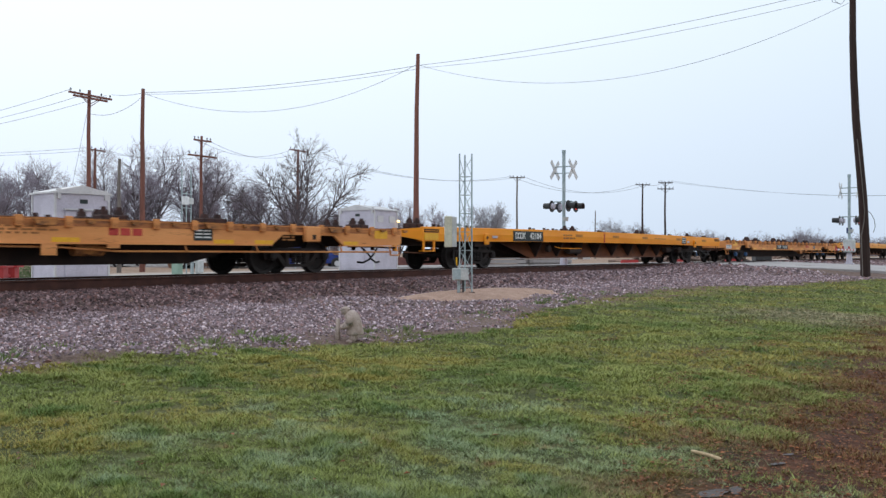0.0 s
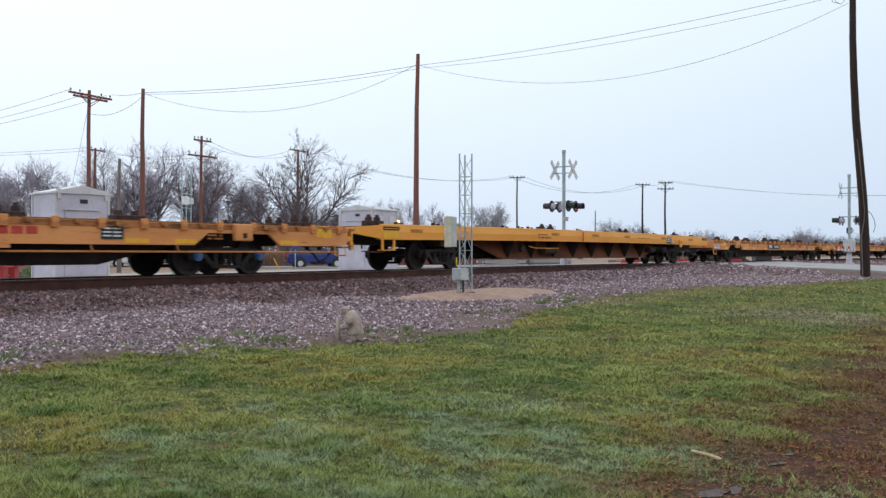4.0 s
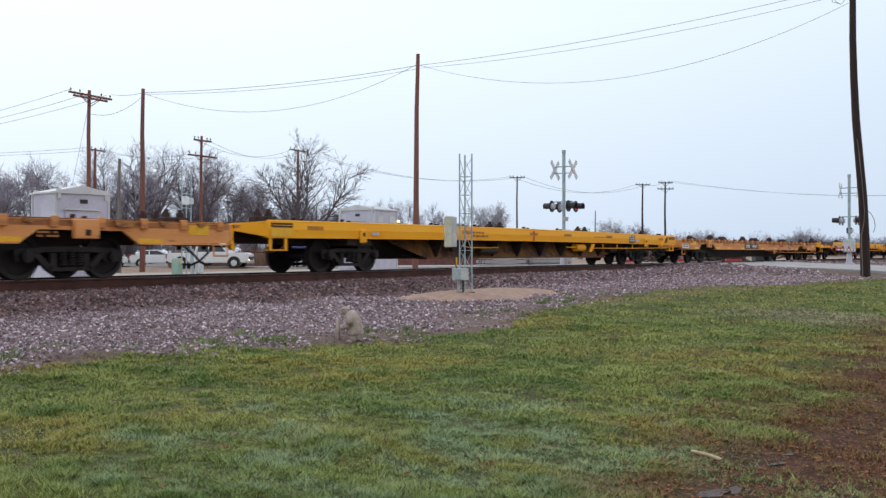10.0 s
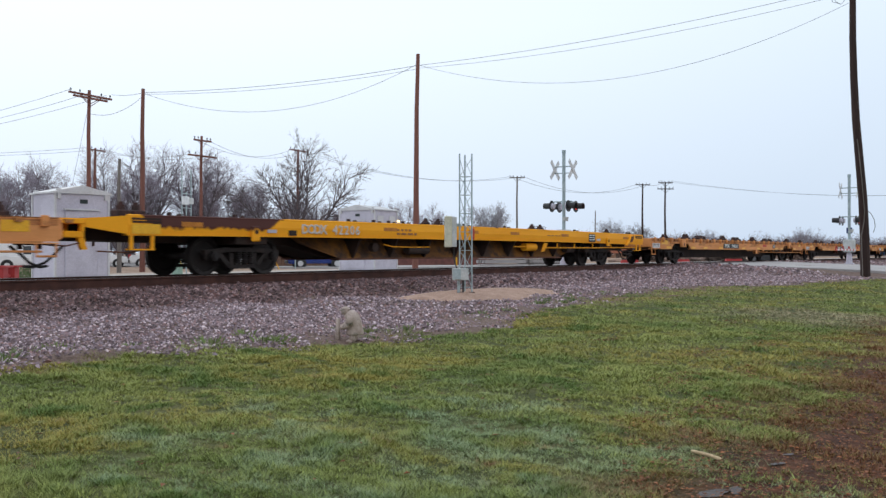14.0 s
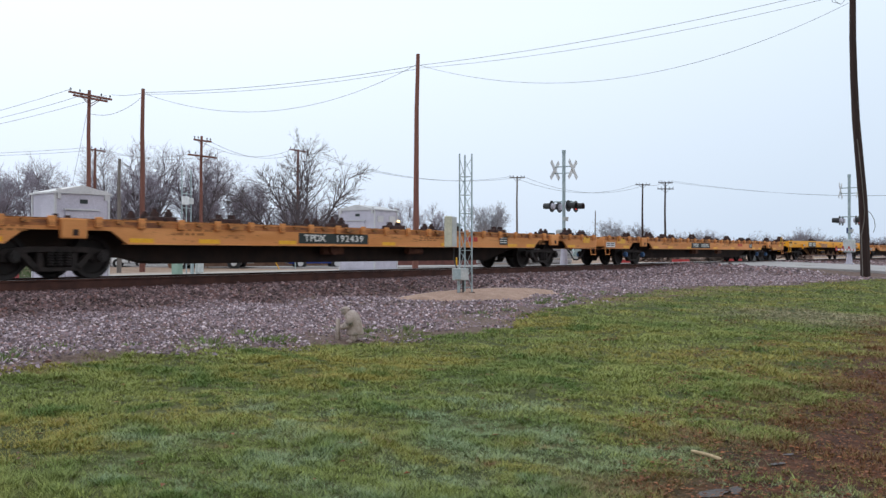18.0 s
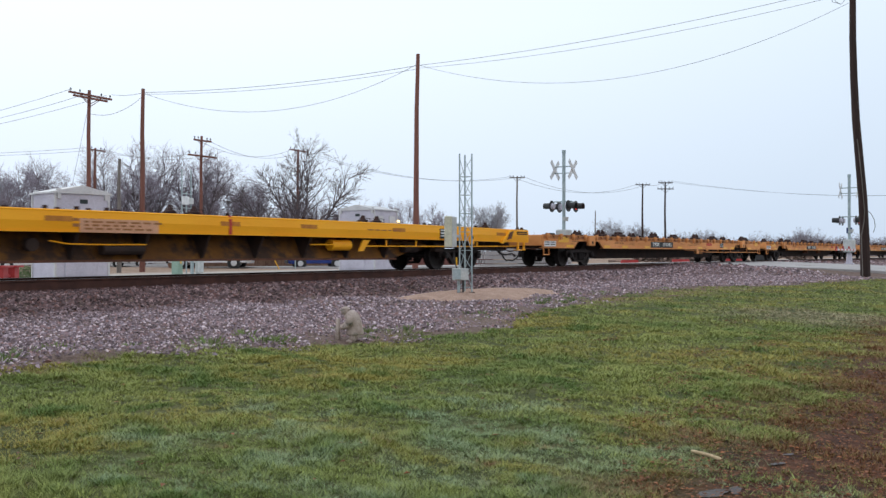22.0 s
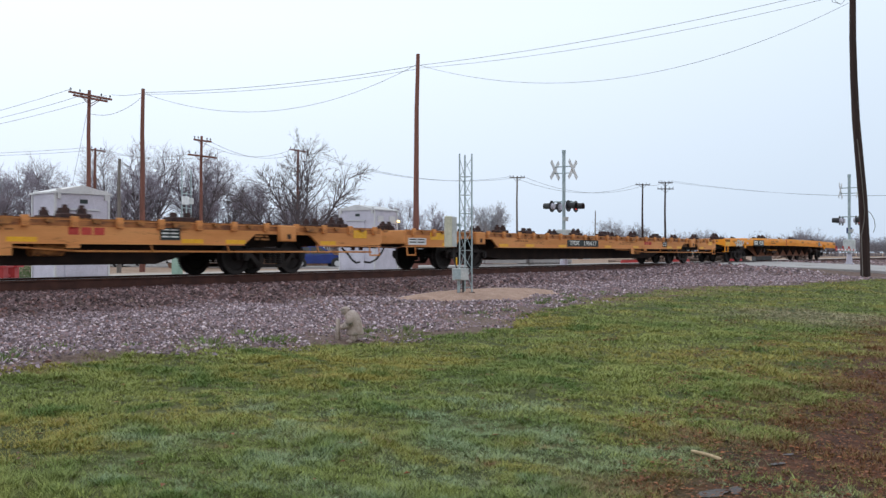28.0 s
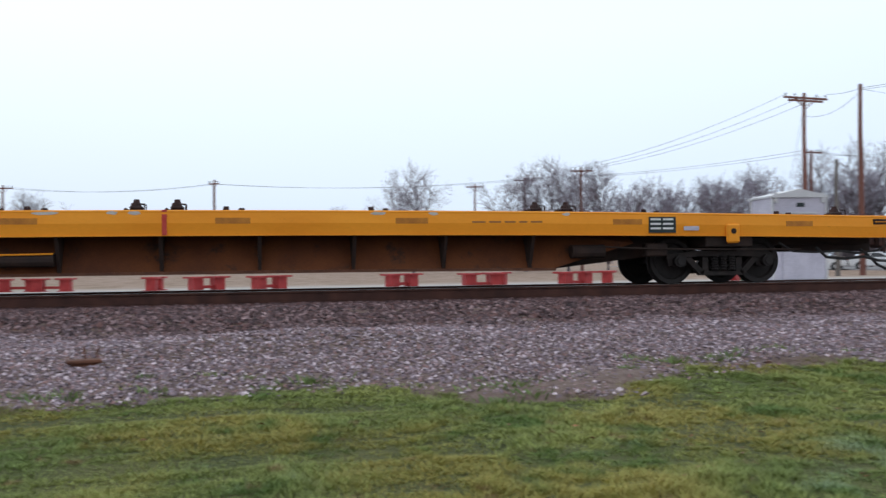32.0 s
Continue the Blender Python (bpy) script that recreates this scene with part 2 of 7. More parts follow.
def rust_sheet():
    """Rust that has eaten the paint from one end and from the top edge down."""
    m = M["rusty_yellow"]
    n, l = m.node_tree.nodes, m.node_tree.links
    bsdf = n["Principled BSDF"]
    col = bsdf.inputs["Base Color"].links[0].from_socket
    tc = n.new("ShaderNodeTexCoord")
    sep = n.new("ShaderNodeSeparateXYZ")
    l.new(tc.outputs["Object"], sep.inputs[0])
    nz = n.new("ShaderNodeTexNoise")
    nz.inputs["Scale"].default_value, nz.inputs["Detail"].default_value, nz.inputs["Roughness"].default_value = 1.4, 9, 0.7
    l.new(tc.outputs["Object"], nz.inputs["Vector"])
    band = None
    for a, b in ((-8.55, -9.3), (-13.2, -12.6)):
        mr = n.new("ShaderNodeMapRange")
        mr.inputs["From Min"].default_value, mr.inputs["From Max"].default_value, mr.inputs["To Max"].default_value = a, b, 0.35
        l.new(sep.outputs["X"], mr.inputs["Value"])
        if band is None:
            band = mr.outputs[0]
        else:
            k = n.new("ShaderNodeMath")
            k.operation = "MINIMUM"
            l.new(band, k.inputs[0])
            l.new(mr.outputs[0], k.inputs[1])
            band = k.outputs[0]
    total = band
    for socket, by in ((nz.outputs["Fac"], 0.55), (sep.outputs["Z"], 1.0)):
        k = n.new("ShaderNodeMath")
        k.operation = "MULTIPLY_ADD"
        k.inputs[1].default_value = by
        l.new(socket, k.inputs[0])
        l.new(total, k.inputs[2])
        total = k.outputs[0]
    mr = n.new("ShaderNodeMapRange")
    mr.inputs["From Min"].default_value, mr.inputs["From Max"].default_value = 1.66, 1.72
    l.new(total, mr.inputs["Value"])
    mx = n.new("ShaderNodeMixRGB")
    l.new(mr.outputs[0], mx.inputs[0])
    l.new(col, mx.inputs[1])
    mx.inputs[2].default_value = (0.085, 0.030, 0.024, 1)
    l.new(mx.outputs[0], bsdf.inputs["Base Color"])


rust_sheet()
M["light_orange"] = mat("sun_bleached_orange_paint", (0.84, 0.36, 0.055), (0.92, 0.42, 0.08), 1.2, 0.5, 0.05, 0, 25, (0.5, 0.2, 0.04), 3.0, 0.70, (0.5, 1, 1.5), grain_by=0.06, spec=0.3)
# wood of the distant round trees, paled in colour for haze
M["hazed_twig"] = mat("pale_grey_twigs", (0.24, 0.235, 0.26), (0.33, 0.325, 0.35), 0.5, 1.0, 0.0, 0, 5, island=0.2)
M["lamp_red"] = glow("lit_red_lens", (1.0, 0.03, 0.02), 0.9)
M["lamp_dark"] = mat("dark_lens", (0.10, 0.10, 0.11), (0.16, 0.16, 0.17), 9.0, 0.15, 0.0)
M["lamp_warm"] = glow("lit_warm_lamp", (1.0, 0.72, 0.35), 2.2)


# ---------------------------------------------------------------- mesh helpers
def part(name, bm, material, parent=None, label=""):
    me = bpy.data.meshes.new(name)
    if isinstance(bm, bmesh.types.BMesh):
        bm.to_mesh(me)
        bm.free()
    else:
        me.from_pydata(bm[0], [], bm[1])
    me.materials.append(M[material] if isinstance(material, str) else material)
    ob = new(name, me)
    if parent:
        ob.parent = parent
    if label:
        tagged(ob, label)
    return ob


def share(ob, m, parent=None):
    """Another object on the same mesh."""
    o = new(ob.name.split(".")[0], ob.data)
    o.parent = parent or ob.parent
    o.matrix_basis = m
    return o


def empty(name, m=None):
    ob = new(name)
    if m is not None:
        ob.matrix_basis = m
    return ob


def add_box(bm, x0, x1, y0, y1, z0, z1, bevel=0.0):
    v = [bm.verts.new(p) for p in ((x0, y0, z0), (x1, y0, z0), (x1, y1, z0), (x0, y1, z0), (x0, y0, z1), (x1, y0, z1), (x1, y1, z1), (x0, y1, z1))]
    fs = [bm.faces.new([v[i] for i in f]) for f in ((3, 2, 1, 0), (4, 5, 6, 7), (0, 1, 5, 4), (1, 2, 6, 5), (2, 3, 7, 6), (3, 0, 4, 7))]
    if bevel:
        es = {e for f in fs for e in f.edges}
        bmesh.ops.bevel(bm, geom=list(es), offset=bevel, segments=1, affect="EDGES")
    return v


def box(x0, x1, y0, y1, z0, z1, bevel=0.0):
    bm = bmesh.new()
    add_box(bm, x0, x1, y0, y1, z0, z1, bevel)
    return bm


def add_tube(bm, a, b, r0, r1=None, seg=8, caps=True):
    a, b = Vector(a), Vector(b)
    r1 = r0 if r1 is None else r1
    d = (b - a).normalized()
    s = d.orthogonal().normalized()
    t = d.cross(s)
    rings = []
    for p, r in ((a, r0), (b, r1)):
        rings.append([bm.verts.new(p + r * (math.cos(2 * math.pi * k / seg) * s + math.sin(2 * math.pi * k / seg) * t)) for k in range(seg)])
    for k in range(seg):
        bm.faces.new((rings[0][k], rings[0][(k + 1) % seg], rings[1][(k + 1) % seg], rings[1][k]))
    if caps:
        bm.faces.new(rings[0][::-1])
        bm.faces.new(rings[1])


def tube(a, b, r0, r1=None, seg=8):
    bm = bmesh.new()
    add_tube(bm, a, b, r0, r1, seg)
    return bm


def add_path(bm, pts, r, seg=6):
    """A round bar along points."""
    pts = [Vector(p) for p in pts]
    prev = None
    for i, p in enumerate(pts):
        d = (pts[min(i + 1, len(pts) - 1)] - pts[max(i - 1, 0)]).normalized()
        s = d.cross(Vector((0.13, 0.31, 0.94))).normalized()
        t = d.cross(s)
        ring = [bm.verts.new(p + r * (math.cos(2 * math.pi * k / seg) * s + math.sin(2 * math.pi * k / seg) * t)) for k in range(seg)]
        if prev:
            for k in range(seg):
                bm.faces.new((prev[k], prev[(k + 1) % seg], ring[(k + 1) % seg], ring[k]))
        prev = ring


def path(pts, r, seg=6):
    bm = bmesh.new()
    add_path(bm, pts, r, seg)
    return bm


def add_slab(bm, profile, y0, y1):
    """A polygon in x, z carried from y0 to y1."""
    a = [bm.verts.new((x, y0, z)) for x, z in profile]
    b = [bm.verts.new((x, y1, z)) for x, z in profile]
    n = len(profile)
    for k in range(n):
        bm.faces.new((a[k], a[(k + 1) % n], b[(k + 1) % n], b[k]))
    f1, f2 = bm.faces.new(a[::-1]), bm.faces.new(b)
    bmesh.ops.triangulate(bm, faces=[f1, f2])
    bmesh.ops.recalc_face_normals(bm, faces=bm.faces)


def slab(profile, y0, y1):
    bm = bmesh.new()
    add_slab(bm, profile, y0, y1)
    return bm


def letters(text, height, name, material, parent, m, wide=1.0, bold=0.0, spaced=1.0):
    """Raised lettering on a plate, as a mesh."""
    cu = bpy.data.curves.new(name, "FONT")
    cu.body, cu.size, cu.extrude, cu.align_x, cu.align_y = text, height * 1.38, 0.004, "CENTER", "CENTER"
    cu.resolution_u, cu.bevel_depth, cu.bevel_resolution, cu.space_character = 2, bold * height, 0, spaced
    tmp = bpy.data.objects.new(name, cu)
    me = bpy.data.meshes.new_from_object(tmp)
    bpy.data.objects.remove(tmp)
    me.materials.clear()
    me.materials.append(M[material])
    me.transform(Matrix.Diagonal((wide, 1, 1, 1)))
    ob = new(name, me)
    ob.parent = parent
    ob.matrix_basis = m
    return ob


def site(x, y):
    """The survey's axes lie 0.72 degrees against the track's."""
    c, k = math.cos(radians(0.72)), math.sin(radians(0.72))
    return x * c - y * k, x * k + y * c


def smooth(a, b, x):
    t = min(1.0, max(0.0, (x - a) / (b - a)))
    return t * t * (3 - 2 * t)
# ---------------------------------------------------------------- ground
TRACK_Y, RAIL_Z = 17.5, 0.97
PROFILE = [(-400, -0.6), (-40, -0.25), (-6, -0.02), (0, 0.0), (8.5, 0.38), (11.5, 0.49), (13.0, 0.525), (13.4, 0.56), (14.4, 0.715), (15.6, 0.735), (19.3, 0.735),
           (21.0, 0.62), (30.0, 0.56), (45.0, 0.38), (70.0, 0.30), (200, 0.3), (3000, 0.0)]
PY, PZ = [p[0] for p in PROFILE], [p[1] for p in PROFILE]


def ground_z(x, y):
    z = float(np.interp(y, PY, PZ))
    if 30 < x < 72 and 2 < y < 30:
        w = smooth(36 + 9 * (1 - smooth(8, 14, y)), 45 + 3 * (1 - smooth(8, 14, y)), x) * (1 - smooth(61, 70, x)) * smooth(2, 9, y) * (1 - smooth(24, 30, y))
        road = float(np.interp(y, (2, 8.5, 15.5, 19.5, 30), (0.2, 0.66, 0.93, 0.93, 0.6)))
        z += (max(z, road) - 0.03 - z) * w if road > z else 0
    # a low spill of ballast on the path beside the track
    if abs(x - 0.8) < 5 and 9 < y < 14:
        z += 0.13 * math.exp(-((x - 0.8) / 1.7) ** 2 - ((y - 11.5) / 0.75) ** 2)
    return z


def lawn_bump(x, y):
    if y > 9.2 or y < -30:
        return 0.0
    k = noise.noise((x * 0.35, y * 0.35, 1.0)) * 0.045 + noise.noise((x * 1.3, y * 1.3, 4.0)) * 0.022
    return k * (1 - smooth(8.0, 9.2, y))


def ground_mat():
    """Lawn with yellowed and frosted patches, leaf litter and mud under the tree, pale hard standing past the track."""
    m = mat("lawn_soil", (0.058, 0.068, 0.023), (0.100, 0.102, 0.036), 1.2, 0.95, 0.8, 0, 28, rise=0.05, grain_by=0.5, spec=0.2)
    n, l = m.node_tree.nodes, m.node_tree.links
    bsdf = n["Principled BSDF"]
    col = bsdf.inputs["Base Color"].links[0].from_socket
    geo = n.new("ShaderNodeNewGeometry")
    sep = n.new("ShaderNodeSeparateXYZ")
    l.new(geo.outputs["Position"], sep.inputs[0])

    def ranged(value, a, b):
        r = n.new("ShaderNodeMapRange")
        r.interpolation_type = "SMOOTHSTEP"
        r.inputs["From Min"].default_value, r.inputs["From Max"].default_value = a, b
        l.new(value, r.inputs["Value"])
        return r.outputs[0]

    def math_node(op, a, b):
        k = n.new("ShaderNodeMath")
        k.operation = op
        for i, v in enumerate((a, b)):
            if isinstance(v, (int, float)):
                k.inputs[i].default_value = v
            else:
                l.new(v, k.inputs[i])
        return k.outputs[0]

    def over(fac, colour):
        nonlocal col
        mx = n.new("ShaderNodeMixRGB")
        l.new(fac, mx.inputs[0])
        l.new(col, mx.inputs[1])
        if isinstance(colour, tuple):
            mx.inputs[2].default_value = (*colour, 1)
        else:
            l.new(colour, mx.inputs[2])
        col = mx.outputs[0]

    wob = n.new("ShaderNodeTexNoise")
    wob.inputs["Scale"].default_value, wob.inputs["Detail"].default_value, wob.inputs["Roughness"].default_value = 0.9, 8, 0.72
    l.new(geo.outputs["Position"], wob.inputs["Vector"])
    w = math_node("MULTIPLY", math_node("SUBTRACT", wob.outputs["Fac"], 0.5), 5.0)
    # leaf litter and bare mud, a strip in the tree's drip line
    lit = math_node("SUBTRACT", math_node("ADD", math_node("MULTIPLY", sep.outputs["X"], 0.075), 1.9), sep.outputs["Y"])
    litter = math_node("MULTIPLY", ranged(math_node("ADD", lit, math_node("MULTIPLY", w, 0.5)), -0.5, 0.8), math_node("MULTIPLY", ranged(sep.outputs["X"], 27.0, 19.0), ranged(sep.outputs["Y"], -4.5, -2.0)))
    tone = n.new("ShaderNodeTexNoise")
    tone.inputs["Scale"].default_value, tone.inputs["Detail"].default_value, tone.inputs["Roughness"].default_value = 7.0, 9, 0.78
    l.new(geo.outputs["Position"], tone.inputs["Vector"])
    lr = n.new("ShaderNodeValToRGB")
    lr.color_ramp.elements[0].position, lr.color_ramp.elements[0].color = 0.36, (0.026, 0.018, 0.015, 1)
    lr.color_ramp.elements[1].position, lr.color_ramp.elements[1].color = 0.62, (0.128, 0.052, 0.028, 1)
    l.new(tone.outputs["Fac"], lr.inputs[0])
    over(litter, lr.outputs[0])
    # dry earth under and beyond the ballast
    over(ranged(math_node("ADD", sep.outputs["Y"], math_node("MULTIPLY", w, 0.25)), 8.0, 8.9), (0.165, 0.105, 0.080))
    far = ranged(math_node("ADD", sep.outputs["Y"], w), 30.0, 46.0)
    over(ranged(sep.outputs["Y"], 20.5, 22.5), (0.56, 0.53, 0.50))
    fr = n.new("ShaderNodeValToRGB")
    fr.color_ramp.elements[0].position, fr.color_ramp.elements[0].color = 0.42, (0.25, 0.17, 0.115, 1)
    fr.color_ramp.elements[1].position, fr.color_ramp.elements[1].color = 0.60, (0.40, 0.29, 0.23, 1)
    l.new(wob.outputs["Fac"], fr.inputs[0])
    over(far, fr.outputs[0])
    l.new(col, bsdf.inputs["Base Color"])
    return m


M["ground"] = ground_mat()


def axis(*spans):
    out = []
    for a, b, s in spans:
        k = max(1, round((b - a) / s))
        out += [a + (b - a) * i / k for i in range(k)]
    return out + [spans[-1][1]]


gx = axis((-3000, -200, 400), (-200, -30, 20), (-30, -6, 2), (-6, 26, 0.4), (26, 80, 1.0), (80, 300, 20), (300, 3000, 400))
gy = axis((-1500, -60, 200), (-60, -4, 4), (-4, 14, 0.4), (14, 24, 0.5), (24, 90, 3), (90, 300, 30), (300, 3000, 400))
gv = [(x, y, ground_z(x, y) + lawn_bump(x, y)) for y in gy for x in gx]
GX, GY, GZ = np.array(gx), np.array(gy), np.array([p3[2] for p3 in gv]).reshape(len(gy), len(gx))


def on_ground(x, y):
    """Heights of the ground sheet under arrays of places."""
    i = np.clip(np.searchsorted(GX, x) - 1, 0, len(GX) - 2)
    j = np.clip(np.searchsorted(GY, y) - 1, 0, len(GY) - 2)
    u, v = (x - GX[i]) / (GX[i + 1] - GX[i]), (y - GY[j]) / (GY[j + 1] - GY[j])
    return (GZ[j, i] * (1 - u) + GZ[j, i + 1] * u) * (1 - v) + (GZ[j + 1, i] * (1 - u) + GZ[j + 1, i + 1] * u) * v


class Field:
    """A smooth function of the plan, worked out once on a lattice and read off it."""

    def __init__(self, fn, x0, x1, y0, y1, step):
        self.x0, self.y0, self.step = x0, y0, step
        self.v = np.array([[fn(x, y) for x in np.arange(x0, x1 + step, step)] for y in np.arange(y0, y1 + step, step)])

    def __call__(self, x, y):
        a = np.clip((x - self.x0) / self.step, 0, self.v.shape[1] - 1.001)
        b = np.clip((y - self.y0) / self.step, 0, self.v.shape[0] - 1.001)
        i, j = a.astype(int), b.astype(int)
        u, w = a - i, b - j
        v = self.v
        return (v[j, i] * (1 - u) + v[j, i + 1] * u) * (1 - w) + (v[j + 1, i] * (1 - u) + v[j + 1, i + 1] * u) * w


W = len(gx)
gf = [(j * W + i, j * W + i + 1, (j + 1) * W + i + 1, (j + 1) * W + i) for j in range(len(gy) - 1) for i in range(W - 1)]
ground = part("ground", (gv, gf), "ground")
for f in ground.data.polygons:
    f.use_smooth = True
tagged(ground, "green and yellowed winter lawn with leaf litter and earth", "ground", kind="structure")

# ---------------------------------------------------------------- the road over the track
rv, rf = [], []
RY = [-30, -10, 0, 2, 4, 6, 8.5, 11, 13, 15.5, 16.6]
for y in RY:
    skew = 0.25 * (17 - y)
    for x in (44.5, 58.5):
        z = float(np.interp(y, (-30, 2, 8.5, 15.5, 30), (-0.1, 0.24, 0.69, 0.955, 0.955)))
        rv += [(x + skew, y, z), (x + skew, y, z - 0.25)]
for i in range(len(RY) - 1):
    a = i * 4
    rf += [(a, a + 2, a + 6, a + 4), (a, a + 4, a + 5, a + 1), (a + 2, a + 3, a + 7, a + 6)]
road = part("road", (rv, rf), "concrete")
tagged(road, "pale concrete road rising to the level crossing", "road", kind="structure")
rv, rf = [], []
RY = [18.4, 19.5, 22, 26, 30, 40, 60, 120]
for y in RY:
    z = float(np.interp(y, (19.5, 26, 30, 45, 120), (0.955, 0.80, 0.70, 0.45, 0.36)))
    for x in (44.5, 58.5):
        rv += [(x + 0.05 * (y - 17), y, z), (x + 0.05 * (y - 17), y, z - 0.35)]
for i in range(len(RY) - 1):
    a = i * 4
    rf += [(a, a + 2, a + 6, a + 4), (a, a + 4, a + 5, a + 1), (a + 2, a + 3, a + 7, a + 6)]
tagged(part("road", (rv, rf), "concrete"), "pale concrete road leaving the level crossing", "road", kind="structure")
for i in range(6):
    pnl = part("crossing_panel", box(45.0 + i * 2.2, 47.16 + i * 2.2, TRACK_Y - 0.66, TRACK_Y + 0.66, 0.80, 0.955, 0.02), "concrete")
    tagged(pnl, "pale concrete panel between the crossing rails", "crossing panel", "crossing panels", "structure")

# ---------------------------------------------------------------- track
track = empty("railway_track", pose(0, TRACK_Y, RAIL_Z))
tagged(track, "rusty steel railway track on crushed stone ballast", "railway track", kind="structure")
RAIL = [(-0.075, -0.225), (0.075, -0.225), (0.07, -0.205), (0.012, -0.185), (0.010, -0.045), (0.037, -0.035), (0.037, -0.006), (0.028, 0.0),
        (-0.028, 0.0), (-0.037, -0.006), (-0.037, -0.035), (-0.010, -0.045), (-0.012, -0.185), (-0.07, -0.205)]
for s in (-1, 1):
    bm = bmesh.new()
    rings = [[bm.verts.new((x, s * 0.755 + y, z)) for y, z in RAIL] for x in (-120, 0, 60, 140, 420)]
    for a, b in zip(rings, rings[1:]):
        for k in range(len(RAIL)):
            bm.faces.new((a[k], a[(k + 1) % len(RAIL)], b[(k + 1) % len(RAIL)], b[k]))
    part("rail", bm, "rail", track)
    part("railhead", box(-120, 420, s * 0.755 - 0.027, s * 0.755 + 0.027, -0.004, 0.003), "tread", track, "bright worn running surface")
tie = None
for i in range(110):
    m = pose(-12 + i * 0.56, 0, -0.225, 0, 0, 0.6 * math.sin(i * 2.3))
    if 44 < -12 + i * 0.56 < 59:
        continue
    if tie is None:
        tie = part("sleeper", box(-0.115, 0.115, -1.28, 1.28, -0.18, -0.006, 0.012), "tie", track)
        tie.matrix_basis = m
    else:
        share(tie, m)
# ---------------------------------------------------------------- poles and wires
def utility_pole(x, y, top, r, arms=(), lean=(0, 0), material="pole", label="brown creosoted wooden utility pole beside the track", turn=-35, ins=True, bow=None):
    x, y = site(x, y)
    z = ground_z(x, y)
    p = empty("utility_pole", pose(x, y, z))
    tagged(p, label, "utility pole")
    h = top - z
    bm = bmesh.new()
    n = 8
    prev = None
    for i in range(n + 1):
        k = i / n
        rr = r * (1 - 0.42 * k)
        q = bow(k) if bow else k
        c = Vector((lean[0] * q + 0.03 * math.sin(i * 1.7), lean[1] * q + 0.03 * math.cos(i * 1.3), h * k - (0.4 if i == 0 else 0)))
        ring = [bm.verts.new(c + Vector((rr * math.cos(a * math.pi / 5), rr * math.sin(a * math.pi / 5), 0))) for a in range(10)]
        if prev:
            for j in range(10):
                bm.faces.new((prev[j], prev[(j + 1) % 10], ring[(j + 1) % 10], ring[j]))
        prev = ring
    bm.faces.new(prev)
    part("shaft", bm, material, p)
    for dz, half in arms:
        za = h - dz
        m = Matrix.Translation((lean[0], lean[1], za)) @ pose(0, 0, 0, 0, 0, turn)
        a = part("crossarm", box(-half, half, -0.06 - r, 0.06 - r, -0.06, 0.06, 0.01), material, p)
        a.matrix_basis = m
        if ins:
            for k in (-0.92, -0.5, 0.5, 0.92):
                bm = bmesh.new()
                add_tube(bm, (half * k, -r, 0.06), (half * k, -r, 0.16), 0.02, seg=6)
                add_tube(bm, (half * k, -r, 0.14), (half * k, -r, 0.26), 0.06, 0.04, 8)
                part("insulator", bm, "wire", a)
        for s in (-1, 1):
            part("brace", path([(s * half * 0.5, -r, -0.05), (0, -r, -0.5)], 0.025), material, a)
    return p


def wire(a, b, sag, r=0.012, n=20, label="thin overhead wire between poles"):
    a, b = Vector((*site(a[0], a[1]), a[2])), Vector((*site(b[0], b[1]), b[2]))
    pts = []
    for i in range(n + 1):
        k = i / n
        q = a.lerp(b, k)
        q.z -= 4 * sag * k * (1 - k)
        pts.append(q)
    w = part("overhead_wire", path(pts, r, 5), "wire")
    tagged(w, label, "overhead wire", "overhead wires")
    return w


BROWN_ARM = "brown wooden utility pole with crossarms and insulators"
utility_pole(35.36, 51.14, 11.76, 0.17, [(0.35, 1.7), (0.52, 1.35)], label=BROWN_ARM, turn=8)
utility_pole(46.0, 65.7, 10.06, 0.15, [(0.2, 0.95)], label=BROWN_ARM, turn=8)
utility_pole(31.4, 42.7, 6.6, 0.13, material="grey_pole", label="short weathered grey wooden pole", ins=False)
utility_pole(34.06, 44.17, 10.97, 0.17)
utility_pole(40.49, 29.38, 12.32, 0.18, lean=(0.06, -0.1))
utility_pole(46.14, 53.07, 10.14, 0.15, [(0.35, 0.85), (1.5, 1.4)], label=BROWN_ARM, turn=3)
utility_pole(62.71, 58.94, 11.05, 0.16, [(0.12, 1.35)], label=BROWN_ARM, turn=5)
utility_pole(97.67, 55.56, 10.84, 0.15, [(0.2, 0.95)], material="grey_pole", label="grey weathered utility pole with a crossarm", turn=-50)
utility_pole(123.36, 49.80, 11.30, 0.17, [(0.2, 1.05)], material="dark_pole", label="dark utility pole with a crossarm", turn=-50)
utility_pole(115.54, 43.53, 10.77, 0.16, [(0.15, 0.95), (0.95, 1.1)], material="dark_pole", label="dark utility pole with two crossarms", turn=-50)
utility_pole(165.6, 76.6, 9.75, 0.15, material="grey_pole", label="distant grey utility pole", ins=False)
utility_pole(29.9, 75.2, 9.4, 0.16, [(0.3, 1.0)], label=BROWN_ARM, turn=-10)
utility_pole(28.2, 85.8, 9.5, 0.15, [(0.3, 1.0)], label=BROWN_ARM, turn=-10)
utility_pole(26.1, 96.6, 9.7, 0.15, [(0.3, 1.0)], label=BROWN_ARM, turn=-10)
utility_pole(-1.4, 92.7, 9.6, 0.17, [(0.4, 0.5)], label="distant utility pole with a transformer can", turn=-10)
utility_pole(-21.6, 97.4, 9.3, 0.16, [(0.3, 1.0)], label=BROWN_ARM, turn=-10)


